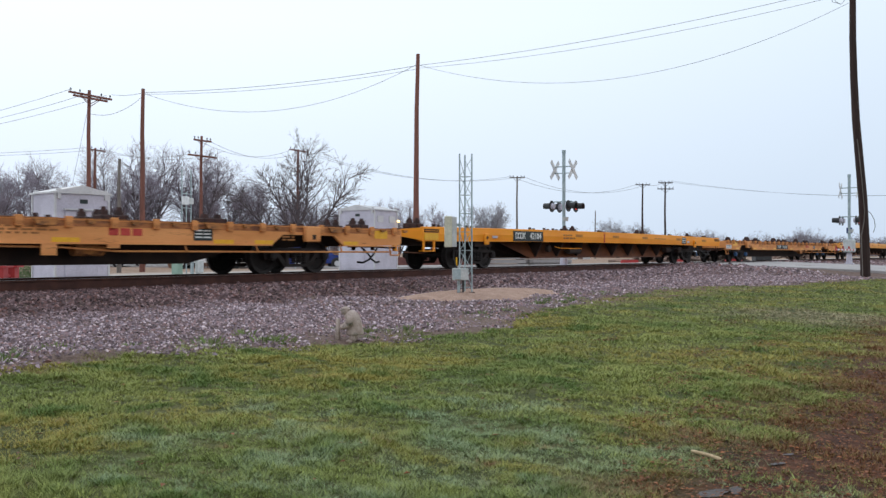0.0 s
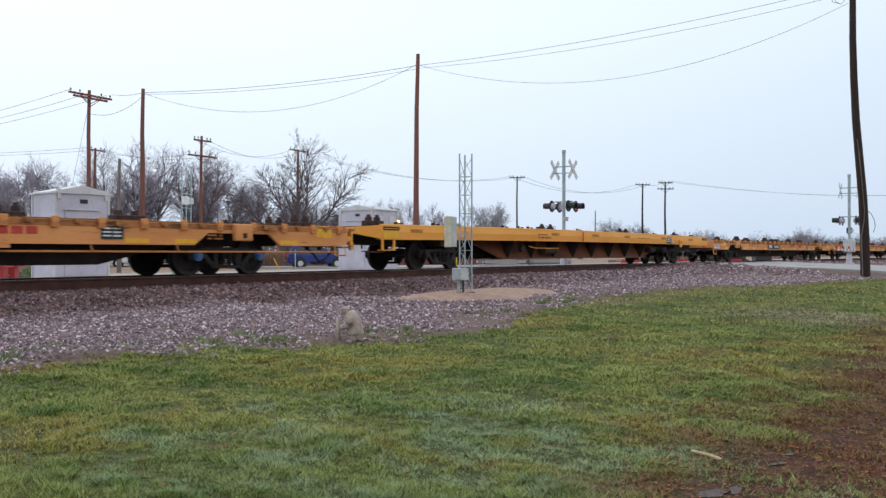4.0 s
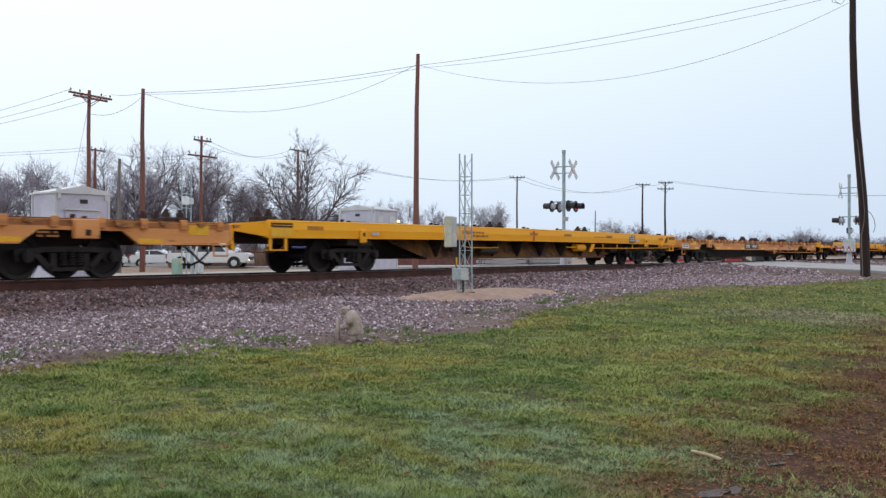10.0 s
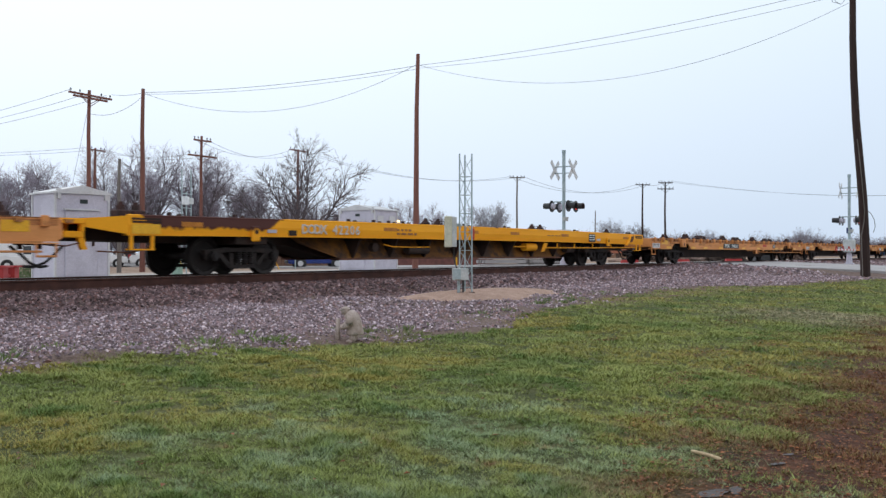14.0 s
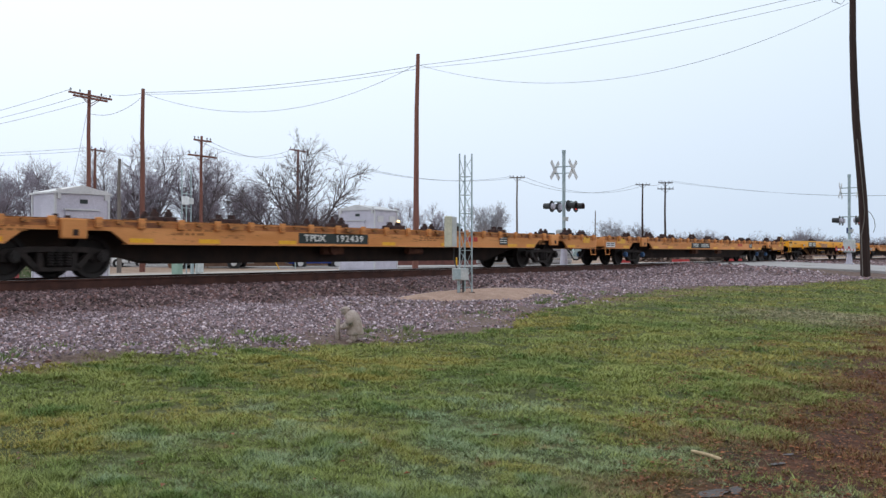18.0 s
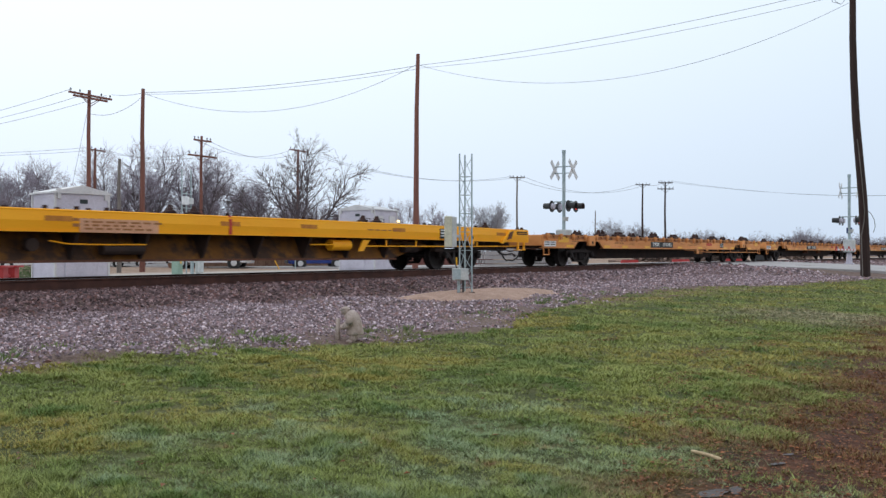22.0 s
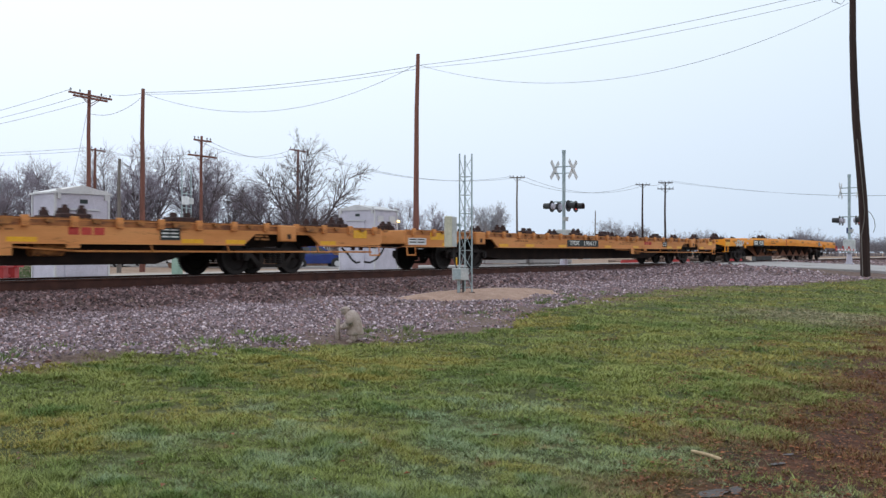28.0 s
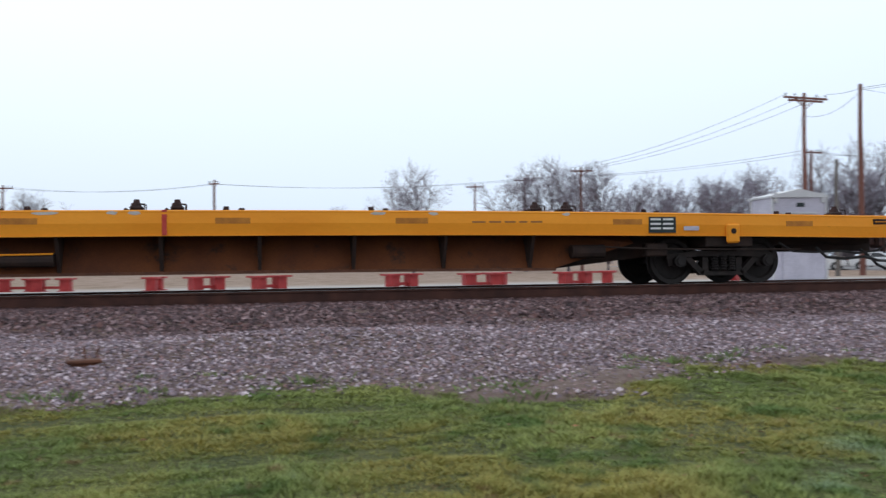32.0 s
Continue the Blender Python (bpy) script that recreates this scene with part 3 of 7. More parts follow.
def bowed(k):
    """The near pole leans most in its lower half."""
    return float(np.interp(k, (0, 0.18, 0.46, 0.74, 0.93, 1), (0, 0.14, 0.60, 0.82, 0.89, 0.90)))


LEAN = (-0.40, 0.58)
near_pole = utility_pole(44.55, 7.45, 14.6, 0.215, lean=LEAN, material="dark_pole", label="leaning dark creosoted utility pole on the lawn", bow=bowed)


def by_pole(h, front, side):
    """A place beside the bowed shaft: height, towards the lawn, along its side."""
    q = bowed(h / 14.2)
    return LEAN[0] * q - 0.986 * front + 0.17 * side, LEAN[1] * q - 0.164 * front - 0.985 * side, h


part("conduit", path([by_pole(6.2, 0.20, 0.0), by_pole(5.9, 0.22, 0.02), by_pole(4.5, 0.23, 0.05), by_pole(3.0, 0.24, 0.06), by_pole(2.5, 0.25, 0.0), by_pole(1.9, 0.24, -0.13), by_pole(0.0, 0.22, -0.14)], 0.022), "grey_pole", near_pole, "grey conduit clipped to the pole")
part("cable_loop", path([by_pole(3.0, 0, 0.18), by_pole(2.9, 0, 0.30), by_pole(2.6, 0, 0.42), by_pole(2.3, 0, 0.44), by_pole(2.05, 0, 0.36)], 0.014), "wire", near_pole)
for k in (0.0, 0.25):
    part("jumper_loop", path([by_pole(13.3, 0, -0.95 - k), by_pole(12.9, 0, -0.85 - k * 0.5), by_pole(12.45, 0, -0.68 - k * 0.5), by_pole(12.3, 0, -0.45), by_pole(12.6, 0, -0.2)], 0.010), "wire", near_pole)
N1, N2, N3 = (44.1, 8.1, 13.45), (44.1, 8.1, 13.1), (44.1, 8.1, 12.65)
P3, P2 = (40.55, 29.3, 11.7), (34.1, 44.1, 10.75)
wire(N1, P3, 0.35, 0.011)
wire(N2, (40.55, 29.3, 11.55), 0.45, 0.009)
wire(N3, (40.5, 29.3, 11.75), 2.1, 0.009, 30, "thin slack overhead wire between poles")
wire(P3, P2, 0.3, 0.013)
wire((40.5, 29.3, 11.5), (34.1, 44.1, 10.65), 0.35, 0.010)
wire((40.5, 29.3, 11.75), (34.1, 44.1, 10.7), 1.75, 0.010, 30, "thin slack overhead wire between poles")
wire(P2, (36.2, 50.0, 11.5), 0.1)
wire((34.1, 44.1, 10.6), (35.4, 51.1, 10.3), 0.5)
for k, z in ((-1.0, 11.65), (0.0, 11.6), (1.0, 11.65)):
    wire((35.4 + k * 1.38, 51.14 + k * 0.2, z), (29.9 + k, 75.2, 9.35), 0.6, 0.012)
for k in (-0.8, 0.8):
    wire((46.0 + k, 65.7 + k * 0.1, 10.0), (28.2 + k, 85.8, 9.4), 0.5)
    wire((46.0 + k, 65.7 + k * 0.1, 10.0), (46.1 + k * 1.2, 53.05, 8.75), 0.5)
    wire((46.1 + k * 0.8, 53.05, 9.9), (62.7 + k, 58.94 + k * 0.08, 11.0), 1.0, 0.014)
    wire((62.7 + k, 58.94 + k * 0.08, 11.05), (97.7 + k * 0.6, 55.5 - k * 0.7, 10.8), 1.5, 0.016)
    wire((97.7 + k * 0.6, 55.5 - k * 0.7, 10.8), (123.4 + k * 0.6, 49.8 - k * 0.7, 11.2), 1.6, 0.018)
    wire((115.5 + k * 0.6, 43.5 - k * 0.7, 10.9), (165.0, 13.0 + k, 11.2), 1.3, 0.014)
    wire((28.2 + k, 85.8, 9.3), (-1.4 + k * 0.3, 92.7, 9.2), 0.6)
    wire((-1.4 + k * 0.3, 92.7, 9.2), (-21.6 + k, 97.4, 9.1), 0.6)
wire((35.4, 51.1, 11.2), (36.5, 56.5, 0.4), 0.0, 0.01, 3, "guy wire down to the ground")
wire((123.4, 49.8, 11.2), (115.5, 43.5, 10.7), 0.3, 0.018)


# ---------------------------------------------------------------- signal huts
def signal_hut(at, turn, w, d, h, label):
    """Aluminium equipment house with a shallow gable roof, corner trims, a door and vents."""
    hut = empty("signal_hut", at)
    hut.matrix_basis = at @ pose(0, 0, 0, 0, 0, turn)
    tagged(hut, label, "equipment hut")
    part("wall", box(-w / 2, w / 2, -d / 2, d / 2, 0.10, h, 0.01), "alu", hut)
    part("base", box(-w / 2 - 0.03, w / 2 + 0.03, -d / 2 - 0.03, d / 2 + 0.03, -0.3, 0.12), "concrete", hut)
    rise = 0.26
    rf = slab([(-w / 2 - 0.08, h), (w / 2 + 0.08, h), (w / 2 + 0.08, h + 0.05), (0, h + rise), (-w / 2 - 0.08, h + 0.05)], -d / 2 - 0.08, d / 2 + 0.08)
    part("roof", rf, "alu_dark", hut)
    for sx in (-1, 1):
        for sy in (-1, 1):
            part("corner_trim", box(sx * w / 2 - 0.03, sx * w / 2 + 0.03, sy * d / 2 - 0.03, sy * d / 2 + 0.03, 0.12, h - 0.004), "alu_dark", hut)
            part("lifting_eye", box(sx * (w / 2 - 0.1) - 0.05, sx * (w / 2 - 0.1) + 0.05, sy * d / 2 - 0.06, sy * d / 2 + 0.06, h - 0.16, h + 0.14), "alu_dark", hut)
    dr = part("door", box(-0.55, 0.45, -d / 2 - 0.045, -d / 2 - 0.002, 0.2, h - 0.5, 0.008), "alu", hut)
    part("handle", box(0.28, 0.34, -d / 2 - 0.09, -d / 2 - 0.045, 1.1, 1.3), "winch", dr)
    part("hood", box(-0.6, 0.5, -d / 2 - 0.12, -d / 2 - 0.002, h - 0.49, h - 0.45), "alu_dark", hut)
    part("name_plate", box(-0.08, 0.16, -d / 2 - 0.02, -d / 2 - 0.002, h - 0.28, h - 0.16), "panel", hut)
    for k in (-0.5, 0.5):
        part("vent", box(w / 2 + 0.002, w / 2 + 0.03, k - 0.25, k + 0.25, h - 0.55, h - 0.25), "alu_dark", hut)
    return hut


signal_hut(pose(16.45, 25.35, ground_z(16.7, 25)), -6, 1.68, 1.42, 2.66, "silver aluminium signal hut with a low gable roof")
h2 = signal_hut(pose(33.55, 27.75, ground_z(33, 27)), -84, 1.95, 1.95, 2.88, "pale aluminium signal hut with a lit lamp")
part("lamp_bracket", box(0.98, 1.06, 0.84, 0.96, 2.42, 2.5), "alu_dark", h2)
part("lamp", tube((1.10, 0.90, 2.36), (1.10, 0.90, 2.46), 0.07, seg=10), "lamp_warm", h2, "small lit warm lamp")

# ---------------------------------------------------------------- level crossing signals
def crossing_signal(x, y, arm_dir, label, lift):
    """Mast with two crossbucks, two pairs of lamps with hoods and backplates, gate motor and raised or lowered arm."""
    x, y = site(x, y)
    z = ground_z(x, y)
    g = empty("crossing_signal", pose(x, y, z))
    tagged(g, label, "crossing signal", "level crossing signals")
    part("mast", tube((0, 0, 0.0), (0, 0, 5.45), 0.085, seg=12), "galv", g)
    bm = bmesh.new()
    add_box(bm, -0.25, 0.25, -0.25, 0.25, -0.2, 0.12, 0.03)
    add_tube(bm, (0, 0, 0.1), (0, 0, 0.8 + lift), 0.2, 0.14, 10)
    part("base", bm, "alu", g)
    for s in (-1, 1):
        for a in (-1, 1):
            bm = box(-0.115, 0.115, -0.010, 0.010, -0.62, 0.62, 0.004)
            bm.transform(pose(0, 0.012 * a, 0, 0, 45 * a, 0))
            ob = part("crossbuck", bm, "white_sign", g, "white crossbuck board")
            ob.matrix_basis = pose(0, s * 0.5, 4.62)
    part("sign_bracket", tube((0, -0.5, 4.78), (0, 0.5, 4.78), 0.03), "galv", g)
    part("sign_bracket", tube((0, -0.5, 4.45), (0, 0.5, 4.45), 0.025), "galv", g)
    part("cap", tube((0, 0, 5.45), (0, 0, 5.6), 0.10, seg=10), "galv", g)
    for f in (-1, 1):
        part("lamp_bracket", path([(-0.40, f * 0.42, 2.98), (0, f * 0.40, 3.04), (0.40, f * 0.42, 2.98)], 0.03), "galv", g)
        part("lamp_bracket", tube((0, 0, 3.02), (0, f * 0.42, 3.02), 0.035), "galv", g)
        for s in (-1, 1):
            bm = bmesh.new()
            add_tube(bm, (0, -0.012, 0), (0, 0.012, 0), 0.29, seg=20)
            bp = part("backplate", bm, "black_paint", g)
            bp.matrix_basis = pose(s * 0.40, f * 0.46, 2.78)
            part("housing", tube((0, -f * 0.14, 0), (0, -f * 0.012, 0), 0.13, 0.17, 12), "alu", bp)
            hd = bmesh.new()
            n = 14
            ring = []
            for y in (f * 0.012, f * 0.42):
                ring.append([hd.verts.new((0.17 * math.cos(math.pi * (k / n * 1.5 - 0.25)), y, 0.17 * math.sin(math.pi * (k / n * 1.5 - 0.25)) - (0.0 if abs(y) < 0.1 else -0.0))) for k in range(n + 1)])
            for k in range(n):
                hd.faces.new((ring[0][k], ring[0][k + 1], ring[1][k + 1], ring[1][k]))
            part("hood", hd, "black_paint", bp)
            part("lens", tube((0, f * 0.013, 0), (0, f * 0.05, 0), 0.15, 0.12, 16), "lamp_red" if (f < 0 and s > 0) else "lamp_dark", bp)
    part("bell", tube((0, -0.1, 2.05), (0, -0.1, 2.25), 0.12, 0.15, 12), "grey_box", g)
    part("sign_plate", box(-0.012, 0.012, -0.16, 0.16, 2.0, 2.35), "car_blue", g, "small blue notice plate") if arm_dir < 0 else None
    part("gate_motor", box(-0.34, 0.34, -0.30, 0.30, 0.85, 1.62, 0.05), "grey_box", g)
    part("counterweight", box(-arm_dir * 0.75 - 0.45, -arm_dir * 0.75 + 0.45, 0.32, 0.42, 1.1, 1.45, 0.03), "black_paint", g)
    L = 5.4
    for i in range(12):
        a, b = arm_dir * L * i / 12, arm_dir * L * (i + 1) / 12
        part("gate_arm", box(min(a, b), max(a, b), -0.37, -0.33, 0.95 - 0.003 * (i % 2), 1.05 + 0.003 * (i % 2), 0.004), "red_white" if i % 2 else "white_sign", g)
    for k in (0.35, 0.65, 0.97):
        part("arm_lamp", tube((arm_dir * L * k, -0.35, 1.05), (arm_dir * L * k, -0.35, 1.2), 0.05, seg=8), "red_paint", g)
    # all but the base stands on a taller foundation
    for o in g.children:
        if not o.name.startswith("base"):
            o.matrix_basis = Matrix.Translation((0, 0, lift)) @ o.matrix_basis
    return g


crossing_signal(41.44, 20.88, 1, "galvanised level crossing signal with crossbucks and lowered gate", 0.28)
crossing_signal(60.24, 11.03, -1, "galvanised level crossing signal with crossbucks and lowered gate, near the road", -0.08)

# ---------------------------------------------------------------- lattice mast with boxes on a sand mound
def lattice_mast():
    x, y = site(16.98, 10.96)
    z = 0.62
    t = empty("lattice_mast", pose(x, y, z, 0, 0, -52))
    tagged(t, "short galvanised lattice mast on a sand mound", "lattice mast")
    legs = [(0.155 * math.cos(a), 0.155 * math.sin(a)) for a in (radians(90), radians(210), radians(330))]
    for lx, ly in legs:
        part("leg", tube((lx, ly, -0.15), (lx, ly, 3.05), 0.017, seg=8), "galv", t)
    for i in range(3):
        (ax, ay), (bx, by) = legs[i], legs[(i + 1) % 3]
        for k in range(7):
            z0 = 0.12 + k * 0.405
            up = k % 2
            part("brace", path([(ax, ay, z0 + (0.40 if up else 0)), (bx, by, z0 + (0 if up else 0.40))], 0.007, 5), "galv", t)
            part("rung", path([(ax, ay, z0), (bx, by, z0)], 0.007, 5), "galv", t)
    for lx, ly in legs:
        part("foot_plate", box(lx - 0.06, lx + 0.06, ly - 0.06, ly + 0.06, -0.12, 0.02), "winch", t)
    b1 = part("upper_box", box(-0.46, -0.30, -0.14, 0.08, 1.00, 1.68, 0.015), "beige_box", t, "weathered cream equipment box")
    part("box_side", box(-0.299, -0.20, -0.13, 0.07, 1.01, 1.66), "grey_box", b1)
    part("box_clamp", box(-0.20, -0.10, -0.03, 0.03, 1.46, 1.52), "galv", b1)
    b2 = part("lower_box", box(-0.30, 0.05, -0.24, -0.10, 0.28, 0.54, 0.012), "grey_box", t, "grey lower equipment box")
    part("box_lid", box(-0.29, -0.12, -0.255, -0.242, 0.30, 0.52), "galv", b2)
    part("conduit", path([(-0.25, -0.04, 1.0), (-0.26, -0.03, 0.75), (-0.2, -0.14, 0.53)], 0.014), "hose", t)
    part("conduit", tube((-0.16, -0.12, 0.30), (-0.16, -0.12, -0.12), 0.03, seg=8), "galv", t)
    part("conduit", tube((-0.06, -0.12, 0.30), (-0.06, -0.12, -0.12), 0.02, seg=8), "hose", t)
    part("marker", tube((-0.20, -0.06, 0.60), (-0.20, -0.06, 0.78), 0.017, seg=8), "reflect", t)
    return t


lattice_mast()

# ---------------------------------------------------------------- statue by the grass edge
def statue():
    bm = bmesh.new()

    def ball(c, r, sc=(1, 1, 1)):
        k = bmesh.ops.create_icosphere(bm, subdivisions=2, radius=r)["verts"]
        for v in k:
            v.co = Vector((v.co.x * sc[0], v.co.y * sc[1], v.co.z * sc[2])) + Vector(c)

    # local x runs to the statue's back, so that it leans and looks towards -x
    for y, x in ((-0.075, 0.0), (0.075, 0.03)):
        add_tube(bm, (x + 0.005, y, 0.0), (0.02, y * 0.75, 0.17), 0.040, 0.056, 10)
        ball((x - 0.02, y, 0.02), 0.040, (1.5, 1, 0.65))
    # jacket from the hem to the shoulders
    rings = []
    for z, x, a, b in ((0.100, 0.035, 0.108, 0.138), (0.125, 0.037, 0.114, 0.144), (0.20, 0.035, 0.098, 0.126), (0.215, 0.033, 0.100, 0.130), (0.29, 0.02, 0.096, 0.130), (0.345, -0.005, 0.086, 0.128),
                       (0.375, -0.03, 0.070, 0.105), (0.395, -0.05, 0.045, 0.06)):
        rings.append([bm.verts.new((x + a * math.cos(k * math.pi / 8) * (1 + 0.05 * math.cos(k * 5)), b * math.sin(k * math.pi / 8), z + 0.03 * math.cos(k * math.pi / 8) * (z > 0.3))) for k in range(16)])
    for p, q in zip(rings, rings[1:]):
        for k in range(16):
            bm.faces.new((p[k], p[(k + 1) % 16], q[(k + 1) % 16], q[k]))
    bm.faces.new(rings[0][::-1])
    bm.faces.new(rings[-1])
    for y in (-0.12, 0.12):
        add_tube(bm, (-0.01, y, 0.345), (-0.045, y * 1.1, 0.24), 0.050, 0.046, 8)
        add_tube(bm, (-0.045, y * 1.1, 0.24), (-0.105, y * 0.6, 0.20), 0.046, 0.036, 8)
        ball((-0.125, y * 0.45, 0.20), 0.034)
    ball((-0.085, 0, 0.405), 0.056, (1.1, 1.0, 0.95))
    ball((-0.08, 0, 0.435), 0.057, (1.05, 1.02, 0.55))
    ball((-0.135, 0, 0.42), 0.034, (1.1, 1.1, 0.3))
    add_tube(bm, (-0.185, 0.0, 0.0), (-0.175, 0.0, 0.31), 0.032, 0.027, 8)
    s = part("garden_statue", bm, "stone")
    s.matrix_basis = pose(9.08, 7.79, ground_z(9.08, 7.79) - 0.01, 0, 0, -48)
    for f in s.data.polygons:
        f.use_smooth = True
    tagged(s, "small weathered grey stone garden statue at the grass edge", "statue")


statue()
# ---------------------------------------------------------------- bare trees
def branch_tree(seed, height, stems, spread, droop, stout=1.0, joints=2):
    """Vertices and faces of a bare tree: stems fanning up from the foot, boughs along them, finer and finer twigs."""
    rnd = random.Random(seed)
    thick, thin, fine = [], [], []

    def bough(p, d, length, r, n, level, up):
        pts = [p]
        for i in range(n):
            d = (d + Vector((rnd.gauss(0, 1), rnd.gauss(0, 1), rnd.gauss(0, 0.7))) * 0.11 + Vector((0, 0, up))).normalized()
            q = p + d * length / n
            ra, rb = r * (1 - 0.8 * i / n), r * (1 - 0.8 * (i + 1) / n)
            (thick if level < 2 else thin).append((p, q, max(ra, 0.007) * stout, max(rb, 0.006) * stout))
            p = q
            pts.append((p, d))
        return pts[1:]

    def aside(d, lo, hi):
        o = Vector((rnd.gauss(0, 1), rnd.gauss(0, 1), rnd.gauss(0, 1)))
        o = (o - o.project(d)).normalized()
        a = rnd.uniform(lo, hi)
        return (d * math.cos(a) + o * math.sin(a)).normalized()

    foot = rnd.uniform(0.06, 0.12) * height
    trunk = bough(Vector((0, 0, -0.2)), Vector((rnd.uniform(-0.08, 0.08), rnd.uniform(-0.08, 0.08), 1)).normalized(), foot + 0.3, 0.022 * height, 2, 0, 0.05)
    base = trunk[-1][0]
    for k in range(stems):
        a = 2 * math.pi * (k + rnd.uniform(-0.3, 0.3)) / stems
        tilt = rnd.uniform(0.12, 1.0) * spread
        d = Vector((math.cos(a) * math.sin(tilt), math.sin(a) * math.sin(tilt), math.cos(tilt)))
        reach = (height - foot) * rnd.uniform(0.78, 1.0) * (1 - 0.12 * tilt)
        st = bough(base, d, reach, 0.012 * height * rnd.uniform(0.7, 1.1), 9, 1, 0.035 - droop * 0.05)
        for f in range(20):
            u = rnd.uniform(0.22, 1.0)
            p, sd = st[min(8, int(u * 9))]
            b2 = bough(p, aside(sd, 0.4, 0.95), reach * rnd.uniform(0.18, 0.42) * (1.25 - 0.7 * u), 0.0045 * height * (1.15 - 0.6 * u), 5, 1.5, 0.05 - droop * 0.1)
            for g in range(8):
                p2, d2 = b2[rnd.randrange(1, 5)]
                b3 = bough(p2, aside(d2, 0.35, 0.9), height * rnd.uniform(0.045, 0.11), 0.010, joints, 2, 0.05 - droop * 0.1)
                for h in range(5):
                    p3, d3 = b3[rnd.randrange(0, joints)]
                    fine.append((p3, p3 + aside(d3, 0.2, 0.8) * height * rnd.uniform(0.03, 0.075)))
    top = max(q.z for _, q, _, _ in thick + thin)
    k = height / top
    out = []
    for segs, sides in ((thick, 4), (thin, 3)):
        v, f = [], []
        for a, b, r0, r1 in segs:
            a, b = a * k, b * k
            d = (b - a).normalized()
            s = d.orthogonal().normalized()
            t = d.cross(s)
            n0 = len(v)
            for q, r in ((a, r0), (b, r1)):
                for j in range(sides):
                    g = 2 * math.pi * j / sides
                    v.append(tuple(q + r * (math.cos(g) * s + math.sin(g) * t)))
            for j in range(sides):
                f.append((n0 + j, n0 + (j + 1) % sides, n0 + sides + (j + 1) % sides, n0 + sides + j))
        out.append((v, f))
    v, f = out[1]
    for a, b in fine:
        a, b = a * k, b * k
        d = b - a
        s = Vector((rnd.gauss(0, 1), rnd.gauss(0, 1), rnd.gauss(0, 1)))
        s = (s - s.project(d)).normalized() * 0.012 * stout
        f.append((len(v), len(v) + 1, len(v) + 2))
        v.extend((tuple(a - s), tuple(a + s), tuple(b)))
    return out


BARE = "bare winter tree with grey-brown limbs"
ROUND = "distant bare tree with a rounded crown"
LARGE = "large bare spreading tree with dark limbs"


def tree(x, y, height, seed, stems=7, spread=0.55, droop=0.0, wide=1.0, label=BARE):
    x, y = site(x, y)
    t = empty("bare_tree", Matrix.Translation((x, y, ground_z(x, y) - 0.1)) @ Matrix.Diagonal((wide, wide, 1, 1)))
    limbs, twigs = branch_tree(seed, height, stems, spread, droop, {ROUND: 1.25, LARGE: 1.25}.get(label, 1.0), 1 if label == ROUND else 2)
    part("trunk", limbs, "hazed_twig" if label == ROUND else "bark", t)
    part("crown", twigs, {ROUND: "hazed_twig", LARGE: "bark"}.get(label, "twig"), t)
    tagged(t, label, "tree")
    return t


tree(54.8, 52.3, 11.1, 3, 7, 0.80, 0.42, 0.97, LARGE)
tree(53.6, 72.4, 11.2, 11, 7)
tree(57.5, 73.4, 12.2, 12, 8)
tree(62.0, 72.0, 11.6, 13, 8)
tree(51.5, 78.6, 9.6, 41, 8, 0.65)
tree(49.2, 86.0, 9.8, 42, 8, 0.65)
tree(43.8, 79.0, 9.0, 43, 8, 0.65)
tree(60.0, 80.0, 10.2, 44, 8, 0.6)
tree(46.2, 82.9, 9.4, 14, 7, 0.6)
tree(42.0, 85.0, 9.2, 15, 7, 0.6)
tree(57.0, 91.6, 11.8, 16, 6, 0.8, 0.3)
tree(66.5, 77.0, 9.8, 17, 8)
tree(69.5, 75.5, 10.1, 18, 8)
tree(73.0, 75.0, 9.6, 19, 8)
tree(77.0, 74.0, 8.5, 20, 8)
tree(81.5, 74.0, 7.6, 21, 8)
tree(86.5, 75.0, 6.8, 36, 8)
tree(92.0, 76.0, 6.2, 37, 8)
tree(103.0, 77.6, 9.0, 22, 8, 0.6)
tree(108.0, 74.8, 8.4, 23, 8, 0.6)
tree(194.0, 119.0, 14.0, 24, 9, 0.62, 0, 1.0, ROUND)
tree(200.0, 122.0, 14.2, 25, 9, 0.62, 0, 1.0, ROUND)
tree(230.0, 101.0, 10.4, 26, 9, 0.65, 0, 1.1, ROUND)
tree(238.0, 97.0, 9.6, 27, 9, 0.65, 0, 1.1, ROUND)
tree(16.6, 83.4, 10.4, 28, 6, 0.7, 0.1)
tree(27.2, 82.4, 10.4, 29, 7, 0.65)
tree(30.5, 80.0, 10.9, 30, 7, 0.65)
tree(34.6, 80.4, 10.4, 31, 7, 0.65)
tree(39.5, 84.4, 9.0, 32, 7, 0.65)
tree(16.0, 138.2, 9.8, 33, 9, 0.7, 0, 1.2, ROUND)
tree(-26.0, 128.6, 10.9, 34, 9, 0.7, 0, 1.1, ROUND)
tree(-34.0, 125.6, 10.0, 35, 9, 0.7, 0, 1.1, ROUND)


